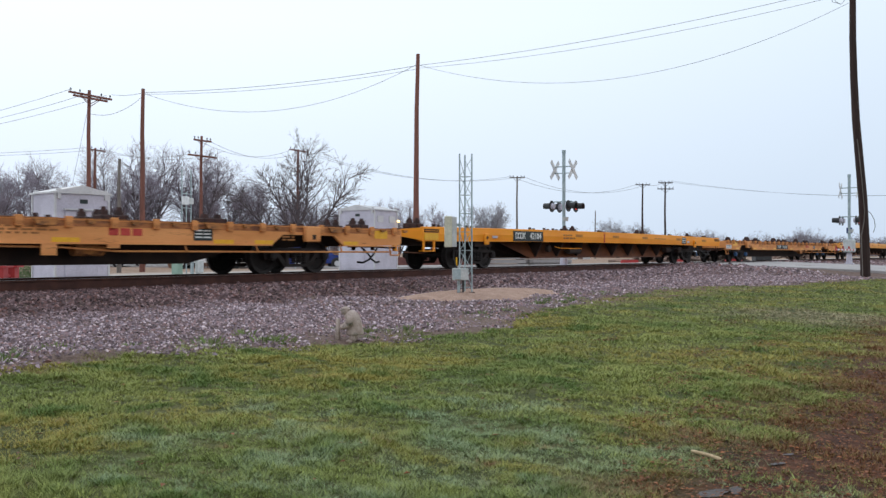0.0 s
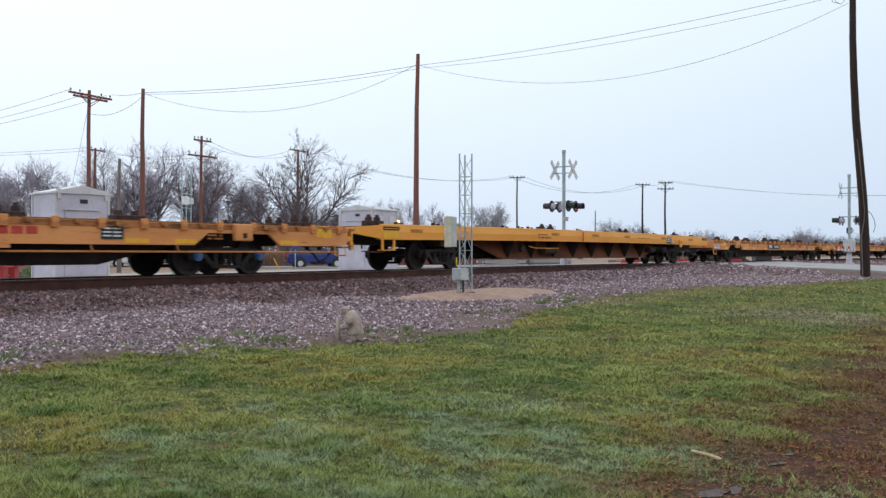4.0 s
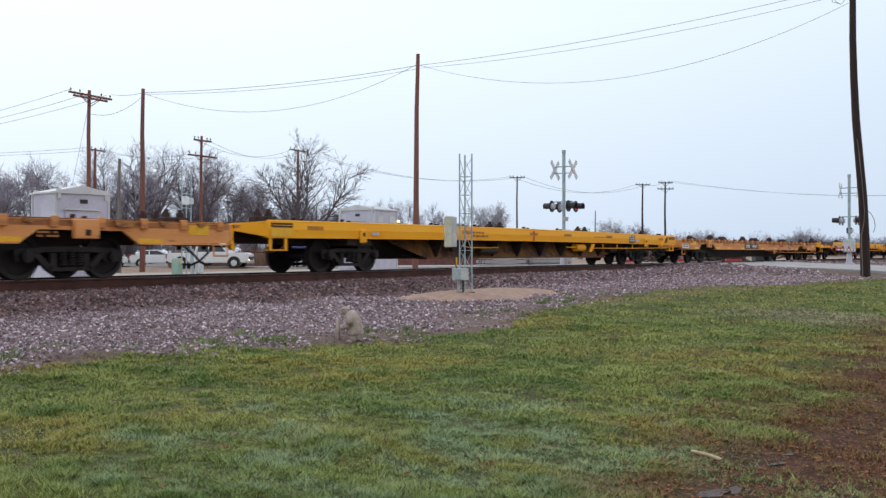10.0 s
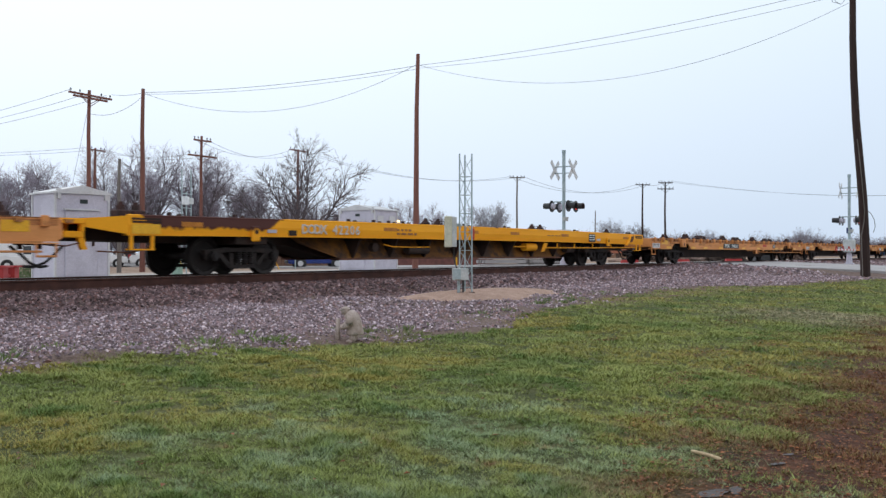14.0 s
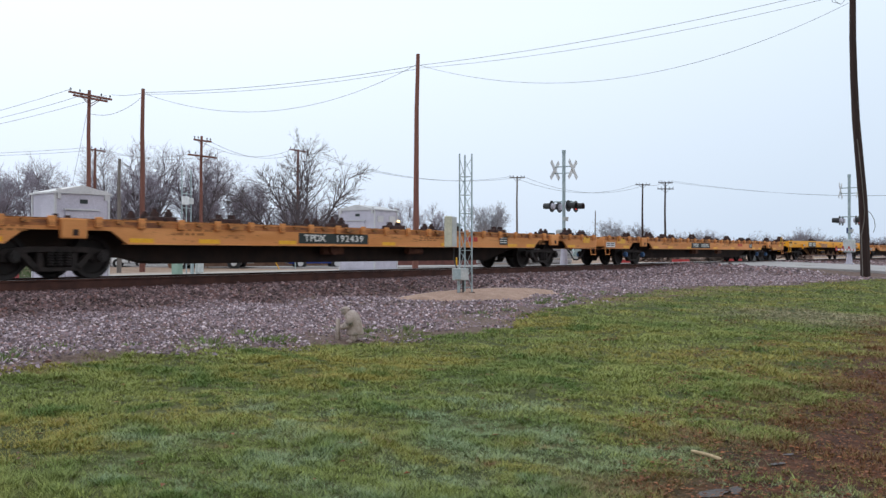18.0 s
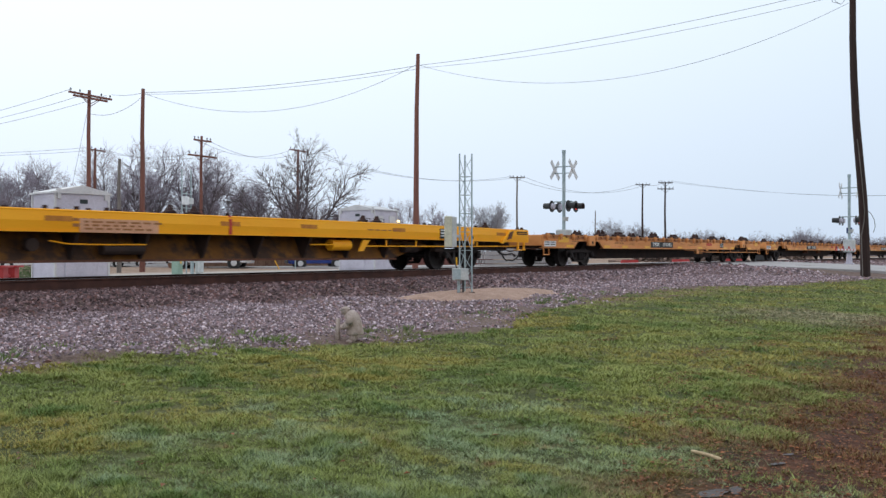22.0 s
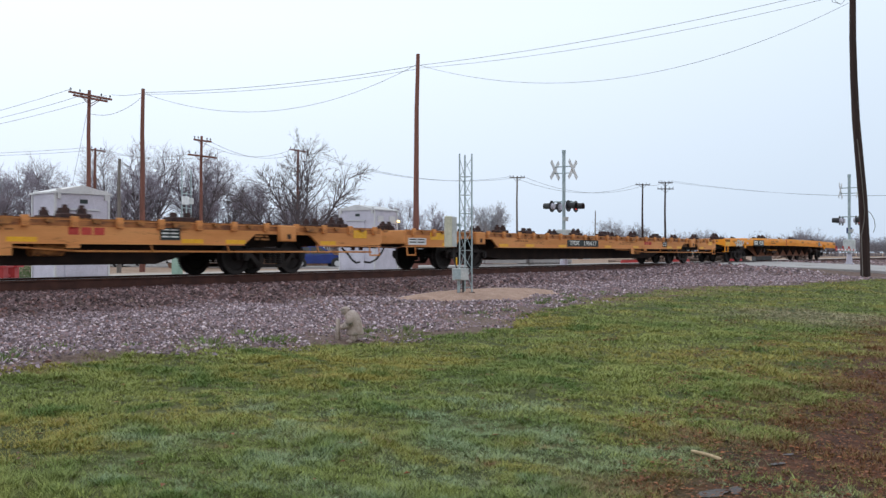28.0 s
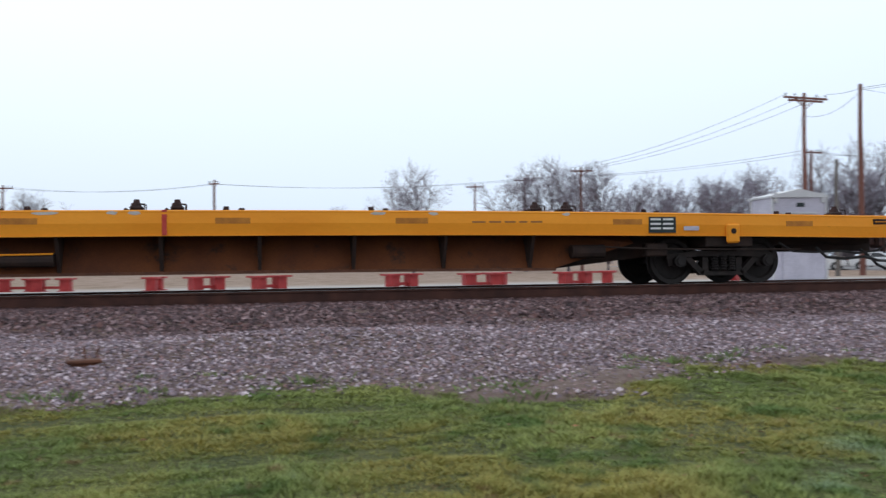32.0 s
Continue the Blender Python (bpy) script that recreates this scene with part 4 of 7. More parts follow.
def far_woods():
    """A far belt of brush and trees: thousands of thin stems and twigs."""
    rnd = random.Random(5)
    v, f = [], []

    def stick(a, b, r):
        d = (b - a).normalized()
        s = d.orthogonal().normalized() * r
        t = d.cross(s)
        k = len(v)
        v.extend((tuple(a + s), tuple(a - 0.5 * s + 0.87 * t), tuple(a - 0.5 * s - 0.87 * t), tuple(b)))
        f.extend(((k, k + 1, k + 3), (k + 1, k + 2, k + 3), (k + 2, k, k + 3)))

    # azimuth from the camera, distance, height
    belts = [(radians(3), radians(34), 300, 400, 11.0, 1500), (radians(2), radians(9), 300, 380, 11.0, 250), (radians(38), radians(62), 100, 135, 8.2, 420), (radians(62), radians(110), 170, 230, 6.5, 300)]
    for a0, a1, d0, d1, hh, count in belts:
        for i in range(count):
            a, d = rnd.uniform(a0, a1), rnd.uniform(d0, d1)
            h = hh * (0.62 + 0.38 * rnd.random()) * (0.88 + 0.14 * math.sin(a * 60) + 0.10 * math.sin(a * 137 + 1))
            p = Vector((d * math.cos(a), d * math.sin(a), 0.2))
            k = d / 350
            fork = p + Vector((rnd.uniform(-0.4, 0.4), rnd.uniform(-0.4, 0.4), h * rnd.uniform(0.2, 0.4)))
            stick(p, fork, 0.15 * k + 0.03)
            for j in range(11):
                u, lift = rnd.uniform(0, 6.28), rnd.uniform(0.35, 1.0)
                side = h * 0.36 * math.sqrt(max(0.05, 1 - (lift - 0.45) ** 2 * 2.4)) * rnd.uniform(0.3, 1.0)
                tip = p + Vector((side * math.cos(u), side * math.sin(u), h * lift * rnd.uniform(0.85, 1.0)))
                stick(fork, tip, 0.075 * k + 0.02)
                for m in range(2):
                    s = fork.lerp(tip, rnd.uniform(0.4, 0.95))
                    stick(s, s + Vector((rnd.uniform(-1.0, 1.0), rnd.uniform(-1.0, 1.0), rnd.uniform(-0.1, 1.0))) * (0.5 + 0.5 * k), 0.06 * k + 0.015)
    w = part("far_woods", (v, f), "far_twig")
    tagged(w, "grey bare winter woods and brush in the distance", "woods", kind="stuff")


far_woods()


def dry_brush():
    """A belt of red-brown winter brush behind the parked trucks."""
    rnd = random.Random(12)
    v, f = [], []
    for i in range(5200):
        a, d = radians(rnd.uniform(41.0, 51.5)), rnd.uniform(71, 78)
        p = Vector((d * math.cos(a), d * math.sin(a), 0.2))
        q = p + Vector((rnd.uniform(-0.5, 0.5), rnd.uniform(-0.5, 0.5), rnd.uniform(0.5, 1.9)))
        w = rnd.uniform(0.012, 0.03)
        k = len(v)
        v.extend(((p.x - w, p.y + w, p.z), (p.x + w, p.y - w, p.z), tuple(q)))
        f.append((k, k + 1, k + 2))
    tagged(part("dry_brush", (v, f), mat("red_brown_brush", (0.17, 0.095, 0.066), (0.27, 0.165, 0.115), 0.6, 0.95, 0.0, island=0.3)), "belt of dry red-brown brush behind the parked trucks", "brush", kind="stuff")


dry_brush()
# ---------------------------------------------------------------- ballast stones
def stone_mat():
    m = mat("crushed_stone", (0.20, 0.165, 0.16), (0.42, 0.36, 0.345), 3.0, 0.85, 0.2, 0, 30)
    n, l = m.node_tree.nodes, m.node_tree.links
    geo = n.new("ShaderNodeNewGeometry")
    r = n.new("ShaderNodeValToRGB")
    cs = [(0.0, (0.055, 0.045, 0.050)), (0.2, (0.125, 0.095, 0.092)), (0.38, (0.185, 0.150, 0.152)), (0.55, (0.26, 0.235, 0.250)), (0.70, (0.255, 0.155, 0.125)), (0.86, (0.36, 0.325, 0.330)), (1.0, (0.68, 0.63, 0.61))]
    r.color_ramp.elements[0].color = (*cs[0][1], 1)
    r.color_ramp.elements[1].position, r.color_ramp.elements[1].color = 1.0, (*cs[-1][1], 1)
    for p, c in cs[1:-1]:
        e2 = r.color_ramp.elements.new(p)
        e2.color = (*c, 1)
    l.new(geo.outputs["Random Per Island"], r.inputs[0])
    sep = n.new("ShaderNodeSeparateXYZ")
    l.new(geo.outputs["Position"], sep.inputs[0])
    # oil and rust dust near the rails, pale limestone towards the lawn
    mr = n.new("ShaderNodeMapRange")
    mr.inputs["From Min"].default_value, mr.inputs["From Max"].default_value = 12.3, 13.3
    wav = n.new("ShaderNodeTexNoise")
    wav.inputs["Scale"].default_value, wav.inputs["Detail"].default_value = 0.8, 5
    l.new(geo.outputs["Position"], wav.inputs["Vector"])
    add = n.new("ShaderNodeMath")
    add.operation = "MULTIPLY_ADD"
    add.inputs[1].default_value = 2.4
    l.new(wav.outputs["Fac"], add.inputs[0])
    sub = n.new("ShaderNodeMath")
    sub.operation = "SUBTRACT"
    sub.inputs[1].default_value = 1.2
    l.new(sep.outputs["Y"], sub.inputs[0])
    l.new(sub.outputs[0], add.inputs[2])
    l.new(add.outputs[0], mr.inputs["Value"])
    # the dust thins out towards the road
    out = n.new("ShaderNodeMapRange")
    out.inputs["From Min"].default_value, out.inputs["From Max"].default_value = 18.0, 32.0
    out.inputs["To Min"].default_value, out.inputs["To Max"].default_value = 1.0, 0.45
    l.new(sep.outputs["X"], out.inputs["Value"])
    less = n.new("ShaderNodeMath")
    less.operation = "MULTIPLY"
    l.new(mr.outputs[0], less.inputs[0])
    l.new(out.outputs[0], less.inputs[1])
    tint = n.new("ShaderNodeMixRGB")
    tint.inputs[1].default_value, tint.inputs[2].default_value = (1.17, 1.055, 1.145, 1), (0.56, 0.405, 0.41, 1)
    l.new(less.outputs[0], tint.inputs[0])
    mul = n.new("ShaderNodeMixRGB")
    mul.blend_type = "MULTIPLY"
    mul.inputs[0].default_value = 1.0
    l.new(r.outputs[0], mul.inputs[1])
    l.new(tint.outputs[0], mul.inputs[2])
    l.new(mul.outputs[0], n["Principled BSDF"].inputs["Base Color"])
    return m


M["ballast"] = stone_mat()
# each stone shows its upper facets; its foot is sunk in the bed
OCT = np.array([(1, 0, -0.2), (-1, 0, -0.2), (0, 1, -0.2), (0, -1, -0.2), (0.25, 0.1, 0.9), (-0.3, -0.1, 0.75)], float)
OCT_F = np.array([(0, 2, 4), (2, 5, 4), (2, 1, 5), (1, 3, 5), (3, 4, 5), (3, 0, 4)])


def scatter(name, xs, ys, zs, sizes, material, label, cat, rs, flat=0.7):
    """Joined angular stones, each one crooked."""
    n = len(xs)
    v = OCT[None] * (1 + rs.uniform(-0.35, 0.35, (n, 6, 1))) + rs.uniform(-0.25, 0.25, (n, 6, 3))
    v = v * (sizes[:, None, None] * np.stack([rs.uniform(0.7, 1.3, n), rs.uniform(0.7, 1.3, n), rs.uniform(0.5, 0.9, n) * flat / 0.7], 1)[:, None, :])
    a = rs.uniform(0, 2 * np.pi, n)
    b = rs.uniform(-0.6, 0.6, n)
    ca, sa, cb, sb = np.cos(a)[:, None], np.sin(a)[:, None], np.cos(b)[:, None], np.sin(b)[:, None]
    x, y, z = v[..., 0], v[..., 1], v[..., 2]
    x, z = x * cb - z * sb, x * sb + z * cb
    x, y = x * ca - y * sa, x * sa + y * ca
    v = np.stack([x + xs[:, None], y + ys[:, None], z + zs[:, None]], -1).reshape(-1, 3)
    f = (OCT_F[None] + (np.arange(n) * 6)[:, None, None]).reshape(-1, 3)
    me = bpy.data.meshes.new(name)
    me.from_pydata(v.tolist(), [], f.tolist())
    me.materials.append(M[material])
    ob = new(name, me)
    tagged(ob, label, cat, kind="stuff")
    return ob


rs = np.random.RandomState(4)


def edge_y(x):
    """Where the lawn ends and the gravel begins."""
    return float(np.interp(x, (-4, -0.8, 1.0, 1.8, 3.0, 3.7, 5.7, 7.3, 8.2, 9.5, 11.3, 12.6, 14, 17, 20.6, 24, 28, 32, 36, 44), (7.7, 7.8, 8.25, 7.6, 7.6, 8.3, 8.85, 8.1, 8.15, 7.7, 7.5, 7.75, 8.35, 8.85, 9.7, 10.1, 9.9, 8.4, 8.5, 7.3))) + 0.2


EDGE = Field(lambda x, y: edge_y(x), -12, 96, 7, 8, 0.5)
RAGGED = Field(lambda x, y: noise.noise((x * 1.3, y * 1.3, 0)) + 0.5 * noise.noise((x * 3.1, y * 3.1, 6)), -12, 62, -3, 12, 0.2)
SWELL = Field(lambda x, y: noise.noise((x * 0.6, y * 0.6, 7)), -12, 96, 6, 18, 0.5)


LUMPS = Field(lambda x, y: noise.noise((x * 1.5, y * 1.5, 11)) + 0.5 * noise.noise((x * 3.7, y * 3.7, 3)), -12, 44, 12, 16, 0.15)


def gravel(count, x0, x1, size, power):
    k = rs.uniform(0, 1, count) ** power
    xs = x0 + (x1 - x0) * k
    ys = rs.uniform(7.2, 16.62, count)
    # thins out into bare earth towards the lawn
    deep = ys - (EDGE(xs, ys) + 0.75 * RAGGED(xs, ys) - 0.55)
    keep = rs.uniform(0, 1, count) < np.clip(deep / 0.8, 0.0, 1.0) ** 1.3
    keep &= ~((xs > 45.0) & (xs < 58.6) & (ys > 7))
    xs, ys = xs[keep], ys[keep]
    zs = on_ground(xs, ys) + 0.055 * (SWELL(xs, ys) + 0.6) * np.interp(ys, (14.5, 15.8), (1, 0.15)) + 0.06 * LUMPS(xs, ys) * np.interp(ys, (12.6, 13.3, 14.6, 15.4), (0, 1, 1, 0))
    s = size * (0.5 + 1.15 * rs.uniform(0, 1, len(xs)) ** 1.8) * np.interp(ys, (8, 11, 12.9, 13.5, 16.6), (0.82, 0.9, 1.0, 1.6, 1.5))
    scatter("ballast_stones", xs, ys, zs + s * 0.2, s, "ballast", "grey and reddish crushed stone ballast", "ballast", rs)


gravel(132000, -6.0, 12.0, 0.0205, 1.0)
gravel(60000, 12.0, 42.0, 0.027, 1.3)
gravel(22000, 22.0, 45.0, 0.032, 1.0)
gravel(9000, 42.0, 95.0, 0.06, 1.2)

# bed under the loose stones
bx, by = axis((-120, -10, 10), (-10, 42, 0.5), (42, 60, 1), (60, 300, 20)), axis((7.2, 16.6, 0.3), (16.6, 19.2, 0.65), (19.2, 21.4, 0.5))
bv = []
for y in by:
    for x in bx:
        e3 = edge_y(x)
        bv.append((x, y, ground_z(x, y) + 0.055 * (noise.noise((x * 0.6, y * 0.6, 7)) + 0.6) * float(np.interp(y, (14.5, 15.8), (1, 0.15))) - 0.004 - 0.10 * (1 - smooth(e3 - 0.75, e3 - 0.15, y)) + 0.05 * float(LUMPS(np.array([x]), np.array([y]))[0]) * float(np.interp(y, (12.6, 13.3, 14.6, 15.4), (0, 1, 1, 0))) - 0.16 * smooth(20.6, 21.4, y)))
W2 = len(bx)
bed = part("ballast_bed", (bv, [(j * W2 + i, j * W2 + i + 1, (j + 1) * W2 + i + 1, (j + 1) * W2 + i) for j in range(len(by) - 1) for i in range(W2 - 1)]),
           mat("ballast_dust", (0.112, 0.069, 0.053), (0.189, 0.129, 0.107), 14, 0.95, 0.8, 0, 45, rise=0.03))
tagged(bed, "dusty reddish bed of fine stone under the ballast", "ballast bed", kind="structure")

# sand mound round the lattice mast
mx0, my0 = site(18.0, 11.1)
mv, mf, R_, S_ = [(mx0, my0, ground_z(mx0, my0) + 0.17)], [], 10, 40
for i in range(1, R_ + 1):
    for j in range(S_):
        a = 2 * math.pi * j / S_
        k = i / R_ * (1 + 0.12 * math.sin(3 * a + 1) + 0.08 * math.sin(7 * a))
        x, y = mx0 + 3.5 * k * math.cos(a), my0 + 1.15 * k * math.sin(a)
        mv.append((x, y, ground_z(x, y) + 0.17 * (1 - (i / R_) ** 1.6) - 0.05 * (i / R_) ** 4 + 0.015 * noise.noise((x * 3, y * 3, 2)) + 0.02))
for j in range(S_):
    mf.append((0, 1 + j, 1 + (j + 1) % S_))
    for i in range(R_ - 1):
        a, b = 1 + i * S_, 1 + (i + 1) * S_
        mf.append((a + j, b + j, b + (j + 1) % S_, a + (j + 1) % S_))
mound = part("sand_mound", (mv, mf), mat("tan_sand", (0.361, 0.228, 0.168), (0.464, 0.314, 0.241), 5, 0.95, 0.9, 0, 45, rise=0.04, grain_by=0.45))
tagged(mound, "low mound of tan sand round the mast's foot", "sand mound")

# ---------------------------------------------------------------- grass
def grass_mat():
    """Green blades; yellowed, lush and frosted patches take over blade by blade, red-brown dead ones under the tree."""
    m = mat("winter_grass", (0.186, 0.247, 0.071), (0.334, 0.357, 0.108), 0.7, 0.75, 0.0, 0, 17, island=0.33, grain_by=0.6)
    n, l = m.node_tree.nodes, m.node_tree.links
    bsdf = n["Principled BSDF"]
    col = bsdf.inputs["Base Color"].links[0].from_socket
    geo = n.new("ShaderNodeNewGeometry")
    sep = n.new("ShaderNodeSeparateXYZ")
    l.new(geo.outputs["Position"], sep.inputs[0])

    def calc(op, a, b):
        k = n.new("ShaderNodeMath")
        k.operation = op
        for i, v in enumerate((a, b)):
            if isinstance(v, (int, float)):
                k.inputs[i].default_value = v
            else:
                l.new(v, k.inputs[i])
        return k.outputs[0]

    def cloud(scale, w, detail=5):
        nz = n.new("ShaderNodeTexNoise")
        nz.noise_dimensions = "4D"
        nz.inputs["W"].default_value, nz.inputs["Scale"].default_value, nz.inputs["Detail"].default_value = w, scale, detail
        l.new(geo.outputs["Position"], nz.inputs["Vector"])
        return nz.outputs["Fac"]

    def over(value, lo, hi, colour, amount):
        nonlocal col
        mr = n.new("ShaderNodeMapRange")
        mr.inputs["From Min"].default_value, mr.inputs["From Max"].default_value, mr.inputs["To Max"].default_value = lo, hi, amount * 1.6
        l.new(value, mr.inputs["Value"])
        pick = calc("SUBTRACT", mr.outputs[0], calc("MULTIPLY", geo.outputs["Random Per Island"], 0.6))
        pick.node.use_clamp = True
        mx = n.new("ShaderNodeMixRGB")
        l.new(pick, mx.inputs[0])
        l.new(col, mx.inputs[1])
        mx.inputs[2].default_value = (*colour, 1)
        col = mx.outputs[0]

    over(cloud(0.55, 4), 0.45, 0.60, (0.421, 0.323, 0.082), 0.56)
    over(cloud(1.5, 9), 0.52, 0.62, (0.112, 0.189, 0.047), 0.7)
    # dew frost lies thickest in the lawn's low part
    away = n.new("ShaderNodeVectorMath")
    away.operation = "DISTANCE"
    away.inputs[1].default_value = (5.2, 3.4, 0.15)
    l.new(geo.outputs["Position"], away.inputs[0])
    near = n.new("ShaderNodeMapRange")
    near.inputs["From Min"].default_value, near.inputs["From Max"].default_value = 0.8, 4.0
    near.inputs["To Min"].default_value, near.inputs["To Max"].default_value = 0.17, -0.06
    l.new(away.outputs["Value"], near.inputs["Value"])
    over(calc("ADD", cloud(2.4, 2, 7), near.outputs[0]), 0.53, 0.72, (0.310, 0.400, 0.245), 0.58)
    over(cloud(3.5, 6), 0.60, 0.68, (0.292, 0.189, 0.095), 0.7)
    # a dry pale patch far down the lawn
    dry = n.new("ShaderNodeVectorMath")
    dry.operation = "DISTANCE"
    dry.inputs[1].default_value = (19.6, 4.5, 0.2)
    l.new(geo.outputs["Position"], dry.inputs[0])
    over(calc("SUBTRACT", calc("MULTIPLY", cloud(1.6, 3, 6), 3.2), dry.outputs["Value"]), -0.9, 0.4, (0.404, 0.344, 0.224), 0.75)
    strip = calc("SUBTRACT", calc("ADD", calc("MULTIPLY", sep.outputs["X"], 0.075), 1.9), sep.outputs["Y"])
    strip = calc("ADD", strip, calc("MULTIPLY", calc("SUBTRACT", cloud(1.1, 1, 9), 0.5), 7.0))
    strip = calc("SUBTRACT", strip, calc("MULTIPLY", calc("MAXIMUM", calc("SUBTRACT", -2.5, sep.outputs["Y"]), 0.0), 2.5))
    strip = calc("SUBTRACT", strip, calc("MULTIPLY", calc("MAXIMUM", calc("SUBTRACT", sep.outputs["X"], 19.0), 0.0), 0.3))
    over(strip, -0.6, 1.5, (0.202, 0.084, 0.040), 0.85)
    l.new(col, bsdf.inputs["Base Color"])
    bsdf.inputs["Specular IOR Level"].default_value = 0.25
    return m


M["grass"] = grass_mat()


def litter_at(x, y):
    """How far the leaf litter has taken over the lawn, 0 to 1."""
    return smooth(-0.35, 0.9, 1.9 + 0.075 * x - y + 1.1 * noise.noise((x * 0.5, y * 0.9, 3)) + 0.9 * noise.noise((x * 2.3, y * 2.3, 5))) * (1 - smooth(19, 27, x)) * smooth(-4.5, -2.0, y)


# trodden mud by the litter
MUD = ((5.42, 1.76, 0.34), (6.38, 1.69, 0.30), (7.5, 1.55, 0.35))


GAPS = Field(lambda x, y: noise.noise((x * 1.1, y * 1.1, 9)), -4, 62, -3, 12, 0.25)
LITTER = Field(litter_at, -4, 62, -6, 12, 0.2)
TUFTS = Field(lambda x, y: noise.noise((x * 1.6, y * 1.6, 12)) + 0.4 * noise.noise((x * 4.1, y * 4.1, 2)), -4, 62, -3, 12, 0.15)


CLUMP = Field(lambda x, y: noise.noise((x * 5.5, y * 5.5, 21)) + 0.4 * noise.noise((x * 12, y * 12, 5)), 1.0, 17.0, -0.5, 9.5, 0.05)


def grass(count, near, far, size, seed, sweep=(2, 108), tuft_of=6, spread=0.016):
    """Joined bent blades in small tufts over the lawn, thicker near the camera."""
    r = np.random.RandomState(seed)
    roots = count // tuft_of
    d = near * (far / near) ** r.uniform(0, 1, roots)
    a = np.radians(r.uniform(*sweep, roots)) if far < 30 else np.radians(r.uniform(4, 95, roots) ** 1.35 * 95 / 95 ** 1.35)
    # ragged rims, so that one thickness of lawn runs into the next
    d, a = d * np.exp(r.normal(0, 0.05, roots)), a + r.normal(0, 0.05, roots)
    x, y = d * np.cos(a), d * np.sin(a)
    e4 = EDGE(x, y) + 0.75 * RAGGED(x, y) + 0.9 * np.maximum(0, TUFTS(x, y) - 0.25)
    gap = GAPS(x, y)
    k = np.clip((y - e4 + 0.6) / 1.0, 0, 1)
    p = (1 - k * k * (3 - 2 * k)) * (1 - 0.55 * LITTER(x, y)) * np.where(gap > -0.42, 1.0, 0.35) * np.where(TUFTS(x, y) > -0.42, 1.0, 0.6)
    close = np.clip((17 - x) / 3, 0, 1)
    clump = CLUMP(x, y) * close
    p = p * np.where(clump > -0.2, 1.0, 0.28)
    for mx2, my2, mr2 in MUD:
        p = p * np.clip(np.hypot((x - mx2) / 1.5, y - my2) / mr2 + 0.3 * RAGGED(x, y) - 0.25, 0.06, 1)
    ok = r.uniform(0, 1, roots) < p
    x, y, d, clump = (np.repeat(q[ok], tuft_of) for q in (x, y, d, clump))
    n = len(x)
    grow = np.repeat(r.uniform(0.6, 1.35, n // tuft_of), tuft_of)
    b = r.uniform(0, 2 * np.pi, n)
    off = np.abs(r.normal(0, spread, n)) * np.maximum(1, d / 9)
    tuft = (0.55 + 1.25 * np.maximum(0.0, TUFTS(x, y) + 0.2)) * grow
    z = on_ground(x, y) + 0.028 * np.maximum(0, clump)
    x, y = x + off * np.cos(b), y + off * np.sin(b)
    h = size * tuft * r.uniform(0.35, 1.1, n)
    w = 0.0029 * (np.maximum(d, 4) / 6) ** 0.85 * r.uniform(0.7, 1.5, n)
    lean = r.uniform(0.4, 2.3, n) * h
    c = b + r.normal(0, 0.6, n)
    u = c + np.pi / 2
    px, py = np.cos(u) * w, np.sin(u) * w
    lx, ly = np.cos(c) * lean, np.sin(c) * lean
    v = np.stack([np.stack([x - px, y - py, z - 0.006], 1), np.stack([x + px, y + py, z - 0.006], 1), np.stack([x + lx, y + ly, z + h], 1)], 1).reshape(-1, 3)
    f = np.arange(3 * n).reshape(-1, 3).tolist()
    me = bpy.data.meshes.new("grass")
    me.from_pydata(v.tolist(), [], f)
    me.materials.append(M["grass"])
    tagged(new("grass", me), "short green winter grass with yellow and frosted patches", "grass", kind="stuff")


grass(860000, 4.6, 11.0, 0.033, 1)
grass(300000, 9.0, 17.0, 0.040, 6, (2, 75), tuft_of=5)
grass(620000, 14.0, 60.0, 0.042, 2, tuft_of=4)
# thinner lawn round the camera and behind it
grass(20000, 0.4, 3.7, 0.036, 3, (0, 360))
grass(30000, 3.0, 4.8, 0.035, 5, (0, 112))
grass(50000, 3.6, 26.0, 0.045, 4, (104, 364))


def weeds():
    """Low clumps of broader blades where the lawn breaks up into earth and gravel."""
    r = random.Random(17)
    v, f = [], []
    for i in range(120):
        x = r.uniform(-3, 22)
        y = edge_y(x) + r.gauss(0.15, 0.35)
        z = float(on_ground(np.array([x]), np.array([y]))[0])
        big = r.uniform(0.05, 0.16)
        for j in range(46):
            b, q = r.uniform(0, 6.28), abs(r.gauss(0, 0.55)) * big
            px, py = x + 1.5 * q * math.cos(b), y + q * math.sin(b)
            h, w, lean = r.uniform(0.35, 1.0) * big * 0.75, r.uniform(0.004, 0.009), r.uniform(0.2, 1.1) * big * 0.6
            k = len(v)
            v.extend(((px - w * math.sin(b), py + w * math.cos(b), z - 0.01), (px + w * math.sin(b), py - w * math.cos(b), z - 0.01),
                      (px + lean * 0.5 * math.cos(b) + 0.8 * w * math.sin(b), py + lean * 0.5 * math.sin(b) - 0.8 * w * math.cos(b), z + h * 0.7), (px + lean * math.cos(b), py + lean * math.sin(b), z + h)))
            f.extend(((k, k + 1, k + 2), (k, k + 2, k + 3)))
    tagged(part("weeds", (v, f), mat("green_weed_blades", (0.10, 0.17, 0.045), (0.20, 0.27, 0.075), 3.0, 0.7, 0.0, island=0.3)), "green weed clumps at the gravel's edge", "weeds", kind="stuff")


weeds()

